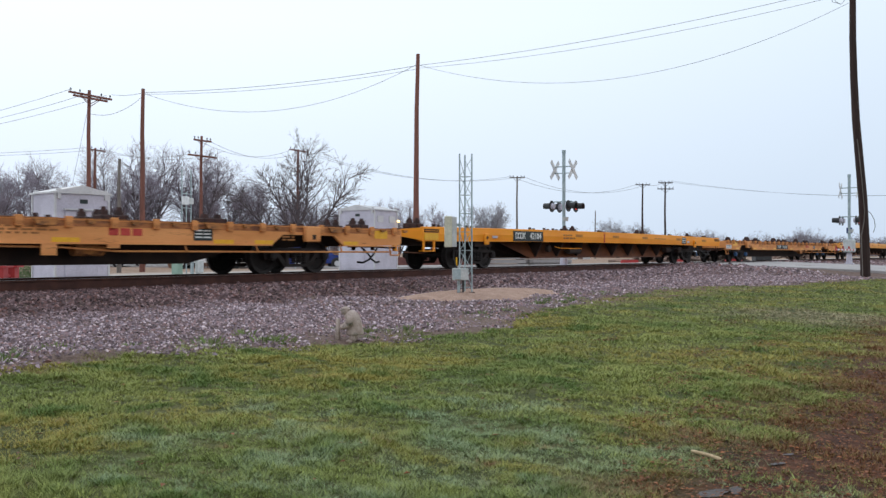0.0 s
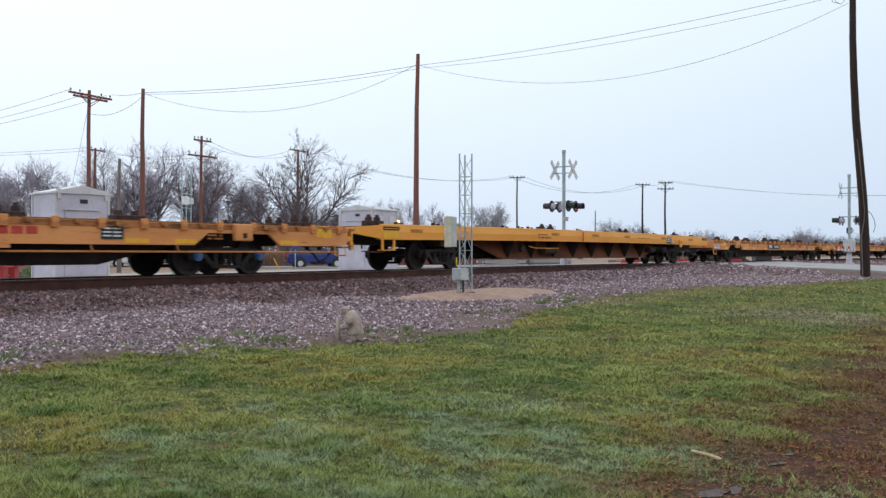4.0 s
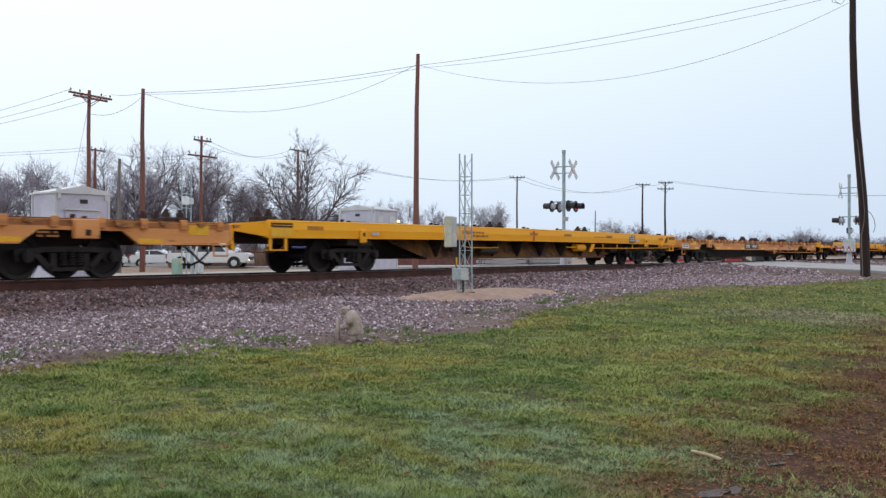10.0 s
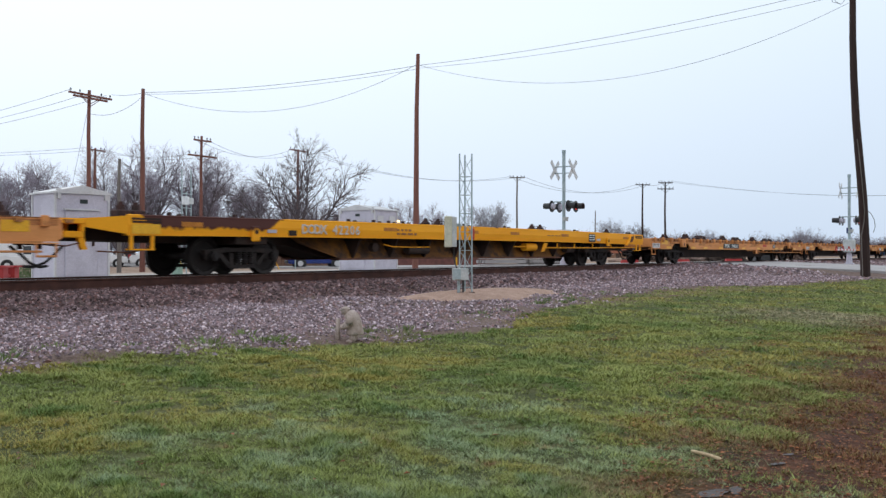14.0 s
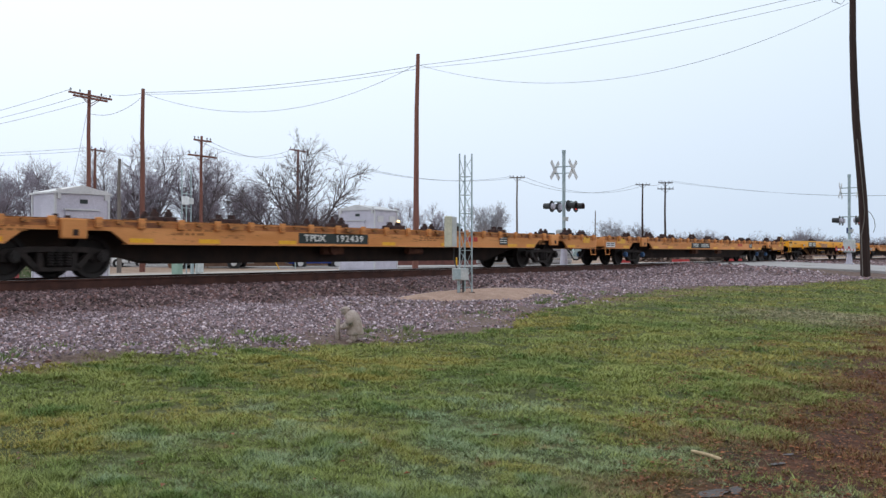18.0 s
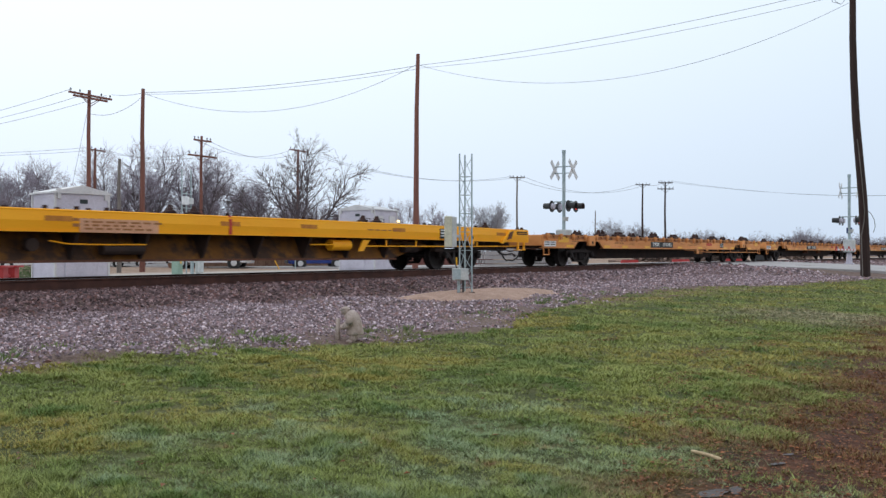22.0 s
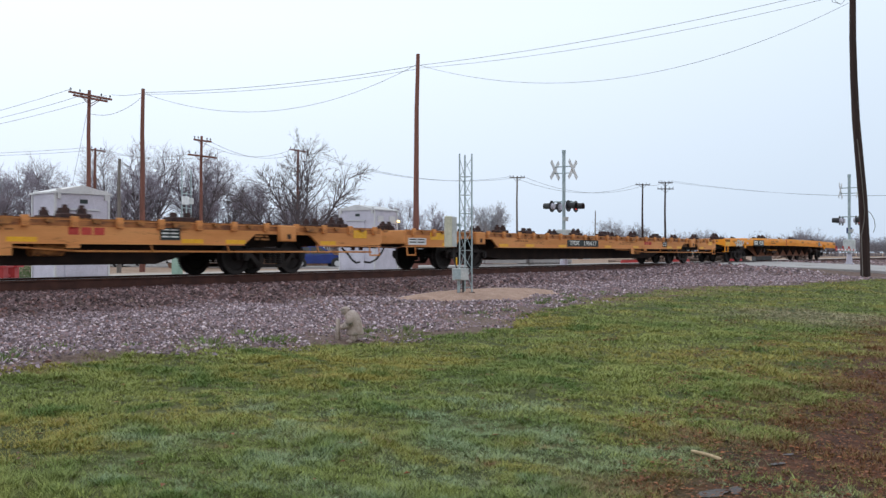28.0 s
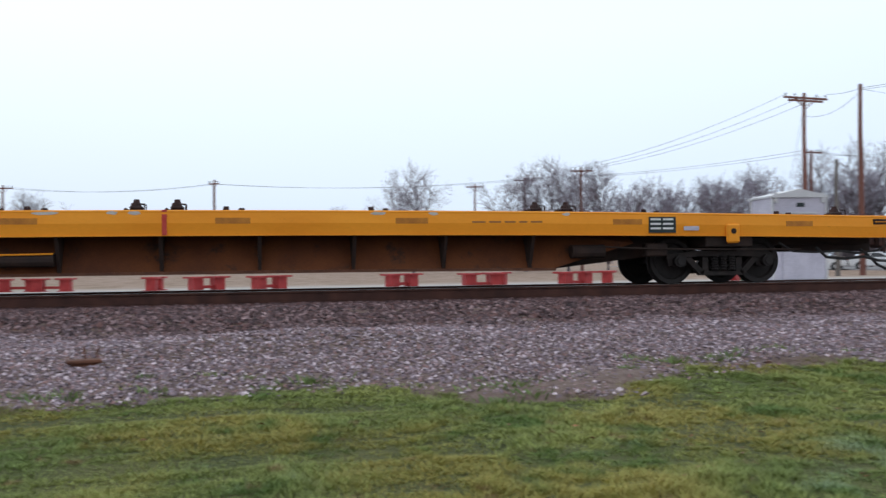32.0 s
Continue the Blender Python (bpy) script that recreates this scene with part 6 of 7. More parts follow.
def bogie(at, parent, caps):
    """A two-axle truck: bolster, two cast side frames with springs, two wheelsets."""
    b = part("bogie", box(-0.22, 0.22, -1.05, 1.05, 0.45, 0.66, 0.03), "bogie", parent, "near-black cast steel two-axle truck")
    b.matrix_basis = pose(at, 0, 0)
    for s in (-1, 1):
        bm = bmesh.new()
        y0, y1 = s * 0.93, s * 1.07
        ya, yb = min(y0, y1), max(y0, y1)
        add_slab(bm, [(-1.17, 0.59), (-0.52, 0.65), (0.52, 0.65), (1.17, 0.59), (1.17, 0.49), (0.52, 0.54), (-0.52, 0.54), (-1.17, 0.49)], ya, yb)
        add_slab(bm, [(-0.46, 0.17), (0.46, 0.17), (0.46, 0.25), (-0.46, 0.25)], ya, yb)
        for k in (-1, 1):
            pf = [(k * 0.80, 0.50), (k * 0.66, 0.52), (k * 0.38, 0.25), (k * 0.46, 0.17)]
            add_slab(bm, pf if k > 0 else pf[::-1], ya, yb)
            pf = [(k * 0.42, 0.52), (k * 0.30, 0.52), (k * 0.30, 0.25), (k * 0.42, 0.25)]
            add_slab(bm, pf if k > 0 else pf[::-1], ya, yb)
            pf = [(k * 1.17, 0.58), (k * 0.72, 0.58), (k * 0.76, 0.36), (k * 1.12, 0.36)]
            add_slab(bm, pf if k > 0 else pf[::-1], ya + 0.03, yb - 0.03)
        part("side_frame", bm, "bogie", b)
        for k in (-0.18, 0.0, 0.18):
            prof = []
            for q in range(6):
                prof += [(0.055, 0.27 + q * 0.05), (0.078, 0.29 + q * 0.05), (0.078, 0.305 + q * 0.05)]
            bm = revolve(prof, seg=10)
            bm.transform(Matrix.Translation((k, s * 1.10, 0)) @ Matrix(((1, 0, 0, 0), (0, 0, 1, 0), (0, 1, 0, 0), (0, 0, 0, 1))))
            part("spring", bm, "wheel", b)
        for k in (-AXLE, AXLE):
            bm = bmesh.new()
            add_tube(bm, (k, s * 1.05, WR), (k, s * 1.17, WR), 0.115, seg=14)
            add_tube(bm, (k, s * 1.17, WR), (k, s * 1.20, WR), 0.075, seg=10)
            part("bearing_cap", bm, caps, b)
    for k in (-AXLE, AXLE):
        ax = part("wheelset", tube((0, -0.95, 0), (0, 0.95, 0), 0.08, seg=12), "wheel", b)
        ax.matrix_basis = pose(k, 0, WR)
        w1 = wheel_mesh()
        bm2 = bmesh.new()
        me = bpy.data.meshes.new("wheel")
        w1.to_mesh(me)
        w1.free()
        bm2.from_mesh(me)
        bm2.transform(Matrix.Diagonal((1, -1, 1, 1)))
        bmesh.ops.reverse_faces(bm2, faces=bm2.faces)
        bm2.from_mesh(me)
        me2 = ax.data
        bm2.from_mesh(me2)
        bm2.to_mesh(me2)
        bm2.free()
        bpy.data.meshes.remove(me)
    return b


def coupler(parent, x, s):
    bm = bmesh.new()
    add_box(bm, min(x, x + s * 0.3), max(x, x + s * 0.3), -0.09, 0.09, 0.74, 0.92, 0.02)
    add_box(bm, min(x + s * 0.22, x + s * 0.5), max(x + s * 0.22, x + s * 0.5), -0.17, 0.14, 0.68, 0.98, 0.05)
    add_tube(bm, (x + s * 0.42, -0.1, 0.60), (x + s * 0.42, -0.1, 1.02), 0.06)
    part("coupler", bm, "winch", parent)
    part("uncoupling_lever", path([(x - s * 0.1, -1.3, 0.72), (x + s * 0.12, -1.2, 0.66), (x + s * 0.2, -0.5, 0.70), (x + s * 0.5, -0.1, 0.70)], 0.016), "rustbrown", parent)
    part("air_hose", path([(x - s * 0.35, -0.35, 0.66), (x - s * 0.15, -0.4, 0.50), (x + s * 0.05, -0.38, 0.33), (x + s * 0.28, -0.34, 0.24), (x + s * 0.48, -0.3, 0.26)], 0.030), "hose", parent, "hanging black rubber air hose")


def tie_down(parent, x, y, z, kind):
    """Chain winches and folded stanchions standing on the deck."""
    bm = bmesh.new()
    if kind == 0:
        for k in (-0.19, 0.19):
            add_box(bm, k - 0.15, k + 0.15, -0.14, 0.14, 0, 0.16, 0.02)
            add_tube(bm, (k, 0, 0.14), (k, 0, 0.27), 0.11, 0.09, 9)
            add_tube(bm, (k, 0, 0.26), (k, 0, 0.34), 0.06, 0.05, 8)
        nm = "tie_down_winch"
    elif kind == 1:
        add_box(bm, -0.36, 0.36, -0.16, 0.16, 0, 0.17, 0.02)
        for k in (-0.2, 0.2):
            add_tube(bm, (k, 0, 0.15), (k, 0, 0.27), 0.10, 0.075, 9)
        nm = "chain_box"
    elif kind == 2:
        add_box(bm, -0.3, 0.3, -0.12, 0.12, 0, 0.07, 0.01)
        add_tube(bm, (-0.12, 0, 0.05), (-0.12, 0, 0.15), 0.06, 0.05, 8)
        add_tube(bm, (0.15, 0, 0.05), (0.15, 0, 0.12), 0.07, 0.05, 8)
        nm = "deck_cleat"
    else:
        add_box(bm, -0.23, 0.19, -0.15, 0.15, 0, 0.07, 0.015)
        add_box(bm, -0.15, 0.15, -0.13, 0.13, 0.07, 0.14, 0.02)
        add_box(bm, -0.11, 0.13, -0.11, 0.11, 0.14, 0.20, 0.02)
        add_tube(bm, (0, 0, 0.19), (0, 0, 0.26), 0.10, 0.085, 10)
        add_tube(bm, (0.01, 0, 0.26), (0.01, 0, 0.33), 0.065, 0.05, 8)
        for y in (-0.14, 0.14):
            add_tube(bm, (0.165, y, 0.03), (0.165, y, 0.245), 0.011, seg=5)
            add_tube(bm, (0.165, y, 0.235), (0.06, y * 0.6, 0.245), 0.011, seg=5)
        add_box(bm, -0.21, -0.15, -0.06, 0.06, 0.07, 0.17, 0.015)
        add_tube(bm, (-0.24, 0.05, 0.09), (-0.17, 0.05, 0.13), 0.02, seg=6)
        nm = "ratchet_winch"
    bm.transform(Matrix.Diagonal((1.0, 1.1, 0.98, 1)))
    ob = part(nm, bm, "winch", parent)
    ob.matrix_basis = pose(x, y, z)
    return ob


def placard(parent, x, z, w, h, material, bars, ink, y=-1.48, name="placard", label="white placard with small dark writing"):
    p = part(name, box(x - w / 2, x + w / 2, y - 0.008, y, z - h / 2, z + h / 2), material, parent, label)
    for i in range(bars):
        zz = z + h * (0.5 - (i + 0.75) / (bars + 0.5))
        for k in range(2):
            part("writing", box(x - w * 0.44 + k * w * 0.46, x - w * 0.06 + k * w * 0.46, y - 0.011, y - 0.006, zz, zz + h * 0.35 / bars), ink, p)
    return p


def stencil(parent, x, z, n, rows, y=-1.462, ink="faint_letter", h=0.05):
    """Small painted data that cannot be read: rows of short bars."""
    bm = bmesh.new()
    rnd = random.Random(int(x * 100))
    for r in range(rows):
        k = x
        for i in range(n):
            w = rnd.uniform(0.08, 0.26)
            add_box(bm, k, k + w, y - 0.003, y + 0.002, z - r * h * 1.8, z - r * h * 1.8 + h)
            k += w + 0.07
    tagged(part("stencilled_data", bm, ink, parent), kind="stuff")


def tan_car(brakes):
    """Long flat wagon with arched side sills, rows of stake pockets and a deep centre sill."""
    car = empty("flat_wagon")
    tagged(car, "faded tan-yellow flat wagon with stake pockets, on the railway track", "rail wagon", "wagons of the train")
    T, L, Z0, Z1 = 9.75, 13.5, 0.65, 1.12
    for s in (-1, 1):
        y0, y1 = min(s * 1.39, s * 1.46), max(s * 1.39, s * 1.46)
        bm = bmesh.new()
        add_slab(bm, [(-L, Z0 + 0.26), (L, Z0 + 0.26), (L, Z1), (-L, Z1)], y0, y1)
        add_slab(bm, [(-L, Z0 + 0.03), (-T - 1.30, Z0), (-T - 0.92, Z0 + 0.26), (-L, Z0 + 0.26)], y0, y1)
        add_slab(bm, [(-T + 1.30, Z0), (T - 1.30, Z0), (T - 0.92, Z0 + 0.26), (-T + 0.92, Z0 + 0.26)], y0, y1)
        add_slab(bm, [(T + 1.30, Z0), (L, Z0 + 0.03), (L, Z0 + 0.26), (T + 0.92, Z0 + 0.26)], y0, y1)
        part("side_sill", bm, "tan_paint", car)
        # rust and the recess's shade are both put into this flat strip's brown
        part("side_strip", box(-L + 0.02, L - 0.02, min(s * 1.459, s * 1.4655), max(s * 1.459, s * 1.4655), Z1 - 0.135, Z1 - 0.022), "strip", car, "strip under the deck's edge, brown with rust and painted shade")
        for a, b in ((-L, -T - 1.3), (-T + 1.3, T - 1.3), (T + 1.3, L)):
            part("sill_flange", box(a, b, min(s * 1.30, s * 1.48), max(s * 1.30, s * 1.48), Z0 - 0.012, Z0 + 0.012), "tan_paint", car)
    part("deck", box(-L, L, -1.385, 1.385, Z1 - 0.06, Z1 - 0.012), "rustbrown", car, "rust-brown steel deck")
    part("top_rail", box(-L, L, -1.475, -1.40, Z1 + 0.001, Z1 + 0.02), "pocket", car)
    part("top_rail", box(-L, L, 1.40, 1.475, Z1 + 0.001, Z1 + 0.02), "pocket", car)
    part("centre_sill", slab([(-L, 1.05), (-L, 0.72), (-T - 1.5, 0.70), (-T + 1.6, 0.62), (-6.6, 0.28), (6.6, 0.28), (T - 1.6, 0.62), (T + 1.5, 0.70), (L, 0.72), (L, 1.05)], -0.62, 0.62), "grime", car, "deep brown-black centre sill")
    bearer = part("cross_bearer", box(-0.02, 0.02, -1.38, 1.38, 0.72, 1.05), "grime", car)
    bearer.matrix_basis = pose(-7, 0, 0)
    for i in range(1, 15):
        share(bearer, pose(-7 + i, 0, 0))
    pocket = None
    lug = None
    for i in range(27):
        x = -13.2 + i * 1.015
        if abs(abs(x) - T) < 0.35:
            continue
        if pocket is None:
            pocket = part("stake_pocket", box(-0.075, 0.075, -1.545, -1.466, -0.16, 0.055, 0.012), "tan_paint", car)
            pocket.matrix_basis = pose(x, 0, Z1)
            lug = part("rope_lug", slab([(-0.10, 0.0), (-0.07, -0.07), (0.07, -0.07), (0.10, 0.0)], -1.52, -1.462), "pocket", car)
            lug.matrix_basis = pose(x + 0.5, 0, Z1 - 0.01)
        else:
            share(pocket, pose(x, 0, Z1))
            if i % 4 != 3:
                share(lug, pose(x + 0.5, 0, Z1 - 0.01))
            else:
                o = share(lug, Matrix.Translation((x + 0.5, -0.03, Z1 - 0.01)) @ Matrix.Diagonal((2.6, 1.02, 1.7, 1)))
    for c in (-T, T):
        bm = box(c - 0.24, c + 0.30, -1.60, -1.465, 0.74, 1.13, 0.02)
        br = part("jacking_bracket", bm, "tan_paint", car)
        # a dark plate on the face paints in the hole's unlit depth
        part("bracket_hole", box(c - 0.02, c + 0.10, -1.606, -1.598, 0.80, 0.92), "grime", br)
    ref = None
    for x in (-11.4, -8.1, -6.3, -3.85, 0.15, 3.0, 6.95, 8.2, 11.35):
        if ref is None:
            ref = part("reflector", box(-0.30, 0.30, -1.466, -1.460, -0.045, 0.045), "reflect", car, "bright yellow reflective patch")
            ref.matrix_basis = pose(x, 0, Z0 + 0.07)
        else:
            share(ref, pose(x, 0, Z0 + 0.07))
    part("yellow_patch", box(-12.32, -11.5, -1.468, -1.460, 0.86, 1.07), "reflect", car, "bright yellow painted square")
    part("yellow_patch", box(12.35, 12.9, -1.468, -1.460, 0.86, 1.07), "reflect", car, "bright yellow painted square")
    placard(car, -12.98, 0.80, 0.88, 0.20, "white_sign", 2, "dark_letter", y=-1.465)
    placard(car, 6.35, 0.87, 0.52, 0.26, "panel", 3, "white_letter", y=-1.465, name="test_stencil", label="black stencil panel with small white writing")
    # company mark as plain red blocks
    mark = part("company_mark", box(3.95, 4.17, -1.467, -1.460, 0.82, 0.965), "red_letter", car, "three plain worn red painted blocks")
    part("block", box(4.23, 4.45, -1.467, -1.460, 0.82, 0.965), "red_letter", mark)
    part("block", box(4.51, 4.74, -1.467, -1.460, 0.82, 0.965), "red_letter", mark)
    stencil(car, -7.2, 0.94, 4, 2)
    stencil(car, 1.6, 0.95, 5, 3, h=0.035)
    stencil(car, -11.2, 0.95, 3, 2, h=0.04)
    stencil(car, 8.8, 0.84, 2, 2, h=0.04)
    if brakes:
        part("air_tank", tube((3.35, -1.15, 0.54), (4.0, -1.15, 0.54), 0.14, seg=14), "pocket", car)
        part("brake_rod", path([(1.2, -1.33, 0.60), (2.9, -1.33, 0.58), (4.2, -1.36, 0.50), (8.6, -1.38, 0.49), (13.2, -1.38, 0.49)], 0.022), "tan_paint", car)
        for x in (5.9, 8.0, 11.0):
            part("rod_hanger", path([(x, -1.40, 0.68), (x, -1.42, 0.58), (x + 0.06, -1.40, 0.49)], 0.02), "tan_paint", car)
        part("hanger_plate", box(2.49, 2.81, -1.47, -1.44, 0.42, 0.66), "tan_paint", car)
        part("hanger_plate", box(3.9, 4.2, -1.47, -1.44, 0.56, 0.66), "tan_paint", car)
    else:
        bc = bmesh.new()
        add_tube(bc, (-1.7, -1.1, 0.58), (-1.7, -0.9, 0.58), 0.17, seg=12)
        add_box(bc, -2.0, -1.2, -1.0, -0.8, 0.42, 0.70, 0.03)
        part("brake_cylinder", bc, "rustbrown", car)
        part("slack_adjuster", tube((1.6, -1.0, 0.52), (2.3, -1.0, 0.52), 0.10, seg=10), "rustbrown", car)
    # ends
    for s in (-1, 1):
        part("end_beam", box(min(s * L, s * (L + 0.09)), max(s * L, s * (L + 0.09)), -1.45, 1.45, 0.72, 1.12, 0.02), "tan_paint", car)
        st = part("stirrup", path([(s * (L - 0.45), -1.44, 0.66), (s * (L - 0.45), -1.46, 0.40), (s * (L - 0.05), -1.46, 0.40), (s * (L - 0.05), -1.44, 0.66)], 0.025), "tan_paint", car)
        coupler(car, s * L, s)
    bogie(-T, car, "wheel")
    bogie(T, car, "wheel")
    for x, k in ((-12.6, 3), (-9.4, 2), (-6.95, 0), (-5.1, 1), (-2.6, 2), (-1.1, 0), (1.45, 1), (3.0, 2), (4.6, 0), (7.3, 1), (10.2, 2), (12.6, 0)):
        tie_down(car, x, -0.62, Z1 - 0.012, k)
        if k in (0, 3):
            tie_down(car, x + 0.3, 0.62, Z1 - 0.012, k)
    # the sills ride on the trucks' bolsters
    for o in car.children:
        if o.name.split(".")[0] not in ("bogie", "centre_sill", "coupler", "air_hose", "uncoupling_lever"):
            o.matrix_basis = Matrix.Translation((0, 0, 0.06)) @ o.matrix_basis
    return car


def camber(x, hump=0.06):
    return hump * max(0.0, 1 - (x / 13.0) ** 2)


def loft(xs, section):
    """A bar whose cross-section (y, z) is given for each x."""
    bm = bmesh.new()
    rings = [[bm.verts.new((x, y, z)) for y, z in section(x)] for x in xs]
    n = len(rings[0])
    for p, q in zip(rings, rings[1:]):
        for k in range(n):
            bm.faces.new((p[k], p[(k + 1) % n], q[(k + 1) % n], q[k]))
    bm.faces.new(rings[0][::-1])
    bm.faces.new(rings[-1])
    bmesh.ops.recalc_face_normals(bm, faces=bm.faces)
    return bm


def deep_car(paint, belly, label, end="plain", hump=0.06, deep=0.30, base=1.285):
    """Heavy flat wagon with creased deep side sills, a ribbed fish belly and a tapered platform at one end."""
    car = empty("heavy_flat_wagon")
    tagged(car, label, "rail wagon", "wagons of the train")
    T, XL, XR, Z1 = 9.75, -13.25, (13.45 if end == "fitted" else 13.65), base
    Z0 = Z1 - 0.41
    xs = [XL + (XR - XL) * i / 24 for i in range(25)]
    for s in (-1, 1):
        # the web is creased at half height: the upper half faces up a little, the lower half down
        part("side_sill", loft(xs, lambda x: [(s * 1.436, Z0 + camber(x, hump)), (s * 1.462, Z0 + 0.21 + camber(x, hump)), (s * 1.438, Z1 + camber(x, hump)), (s * 1.37, Z1 + camber(x, hump)), (s * 1.37, Z0 + camber(x, hump))]), paint, car)
        part("top_rail", path([(x, s * 1.415, Z1 + camber(x, hump) - 0.008) for x in xs], 0.032), paint, car)
        part("sill_flange", loft(xs, lambda x: [(s * 1.26, Z0 - 0.006 + camber(x, hump)), (s * 1.45, Z0 - 0.006 + camber(x, hump)), (s * 1.45, Z0 + 0.012 + camber(x, hump)), (s * 1.26, Z0 + 0.012 + camber(x, hump))]), paint, car)
        # wing that narrows to the end block
        bm = bmesh.new()
        ring = [[bm.verts.new((x, s * (y - d), z)) for x, y, z in ((XL, 1.45, Z0 + 0.02), (XL, 1.45, Z1 - 0.01), (XL - 0.72, 1.06, Z1 - 0.07), (XL - 0.72, 1.06, Z0 + 0.16))] for d in (0, 0.06)]
        for k in range(4):
            bm.faces.new((ring[0][k], ring[0][(k + 1) % 4], ring[1][(k + 1) % 4], ring[1][k]))
        bm.faces.new(ring[0])
        bm.faces.new(ring[1][::-1])
        bmesh.ops.recalc_face_normals(bm, faces=bm.faces)
        part("platform_side", bm, paint, car)
    dk = bmesh.new()
    for i in range(24):
        a, b = xs[i], xs[i + 1]
        v = [dk.verts.new(p) for p in ((a, -1.368, Z1 - 0.02 + camber(a, hump)), (b, -1.368, Z1 - 0.02 + camber(b, hump)), (b, 1.368, Z1 - 0.02 + camber(b, hump)), (a, 1.368, Z1 - 0.02 + camber(a, hump)))]
        w = [dk.verts.new(q.co - Vector((0, 0, 0.05))) for q in v]
        dk.faces.new(v)
        dk.faces.new(w[::-1])
        for j in range(4):
            dk.faces.new((v[j], w[j], w[(j + 1) % 4], v[(j + 1) % 4]))
    bmesh.ops.remove_doubles(dk, verts=dk.verts, dist=0.001)
    part("deck", dk, "rustbrown", car, "rust-brown steel deck")
    pd = bmesh.new()
    va = [pd.verts.new((x, y, z)) for z in (Z1 - 0.13, Z1 - 0.085) for x, y in ((XL, -1.38), (XL, 1.38), (XL - 0.72, 1.0), (XL - 0.72, -1.0))]
    for f in ((0, 1, 2, 3), (7, 6, 5, 4), (0, 4, 5, 1), (1, 5, 6, 2), (2, 6, 7, 3), (3, 7, 4, 0)):
        pd.faces.new([va[i] for i in f])
    part("platform_deck", pd, "rustbrown", car)
    # end block: top and bottom beams, two posts and the draft gear between them
    xe = XL - 1.22
    part("end_beam", box(xe, XL - 0.72, -1.06, 1.06, Z1 - 0.19, Z1 - 0.08, 0.012), paint, car)
    part("end_beam", box(xe + 0.04, XL - 0.72, -1.04, 1.04, Z0 - 0.06, Z0 + 0.07, 0.012), paint, car)
    for y in (-1.0, -0.42, 0.42, 1.0):
        part("end_post", box(XL - 0.80, XL - 0.725, y - 0.05, y + 0.05, Z0 + 0.071, Z1 - 0.191), paint, car)
    part("draft_pocket", box(xe + 0.10, XL - 0.35, -0.34, 0.34, Z0 - 0.05, Z1 - 0.20, 0.02), "grime", car, "dark draft gear housing")
    part("end_leg", slab([(XL - 0.86, Z0 - 0.06), (XL - 0.72, Z0 - 0.06), (XL - 0.66, Z0 - 0.30), (XL - 0.78, Z0 - 0.30)], -1.04, -0.94), paint, car)
    for x, half in ((XL + 0.46, 0.36), (XR - 0.46, 0.34)):
        # each slot is a flat plate coloured like an unlit opening
        sl = part("end_slot", box(x - half, x + half, -1.472, -1.445, Z1 - 0.15, Z1 - 0.045), "grime", car, "dark slot near the sill's end")
        part("slot_bar", box(x - half + 0.02, x + half - 0.02, -1.477, -1.470, Z1 - 0.108, Z1 - 0.092), paint, sl)
    part("end_patch", box(XL + 0.08, XL + 0.80, -1.468, -1.450, Z0 + 0.03, Z1 - 0.17), "reflect", car, "bright yellow painted square")
    for x in (XL + 0.10, XL + 0.62):
        part("step_leg", box(x - 0.04, x + 0.04, -1.44, -1.40, Z0 - 0.28, Z0 - 0.007), paint, car)
    part("step", box(XL + 0.06, XL + 0.66, -1.45, -1.28, Z0 - 0.31, Z0 - 0.281), paint, car)
    part("step_brace", path([(XL - 0.55, -1.2, Z0 - 0.33), (XL + 0.10, -1.34, Z0 - 0.36), (XL + 0.42, -1.40, Z0 - 0.30), (XL + 0.62, -1.40, Z0 - 0.16)], 0.017), "rustbrown", car)
    if end == "fitted":
        br = bmesh.new()
        add_slab(br, [(XR - 1.95, Z0 - 0.03), (XR - 1.82, Z0 - 0.06), (XR - 1.45, Z0 + 0.14), (XR - 1.20, Z0 + 0.36), (XR - 1.36, Z0 + 0.40), (XR - 1.62, Z0 + 0.20)], -1.53, -1.463)
        part("pulldown_bracket", br, paint, car)
        part("bracket_plate", slab([(XR - 1.60, Z0 + 0.08), (XR - 1.34, Z0 + 0.12), (XR - 1.20, Z0 + 0.37), (XR - 1.42, Z0 + 0.33)], -1.56, -1.531), "rustbrown", car, "rusty bracket plate")
        for x in (XR - 0.68, XR - 0.28):
            part("step_leg", box(x - 0.05, x + 0.05, -1.44, -1.40, Z0 - 0.25, Z0 - 0.007), paint, car)
        part("step", box(XR - 0.74, XR - 0.22, -1.45, -1.28, Z0 - 0.28, Z0 - 0.251), paint, car)
        part("rod_arm", slab([(4.50, Z0 - 0.01), (4.78, Z0 - 0.01), (4.50, Z0 - 0.32), (4.30, Z0 - 0.32)], -1.40, -1.36), paint, car)
        part("hand_brake_rod", path([(4.6, -1.38, Z0 - 0.18), (8.4, -1.40, Z0 - 0.17), (XR - 1.3, -1.40, Z0 - 0.14), (XR - 0.7, -1.40, Z0 - 0.13)], 0.018), paint, car)
        for x in (5.5, 6.9, 8.5, 10.2):
            part("rod_hanger", box(x - 0.02, x + 0.02, -1.41, -1.38, Z0 - 0.17, Z0 - 0.007), paint, car)
    # fish belly; its plates lean out at the foot to catch light low down
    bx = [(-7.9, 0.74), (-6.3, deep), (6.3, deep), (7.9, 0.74)]
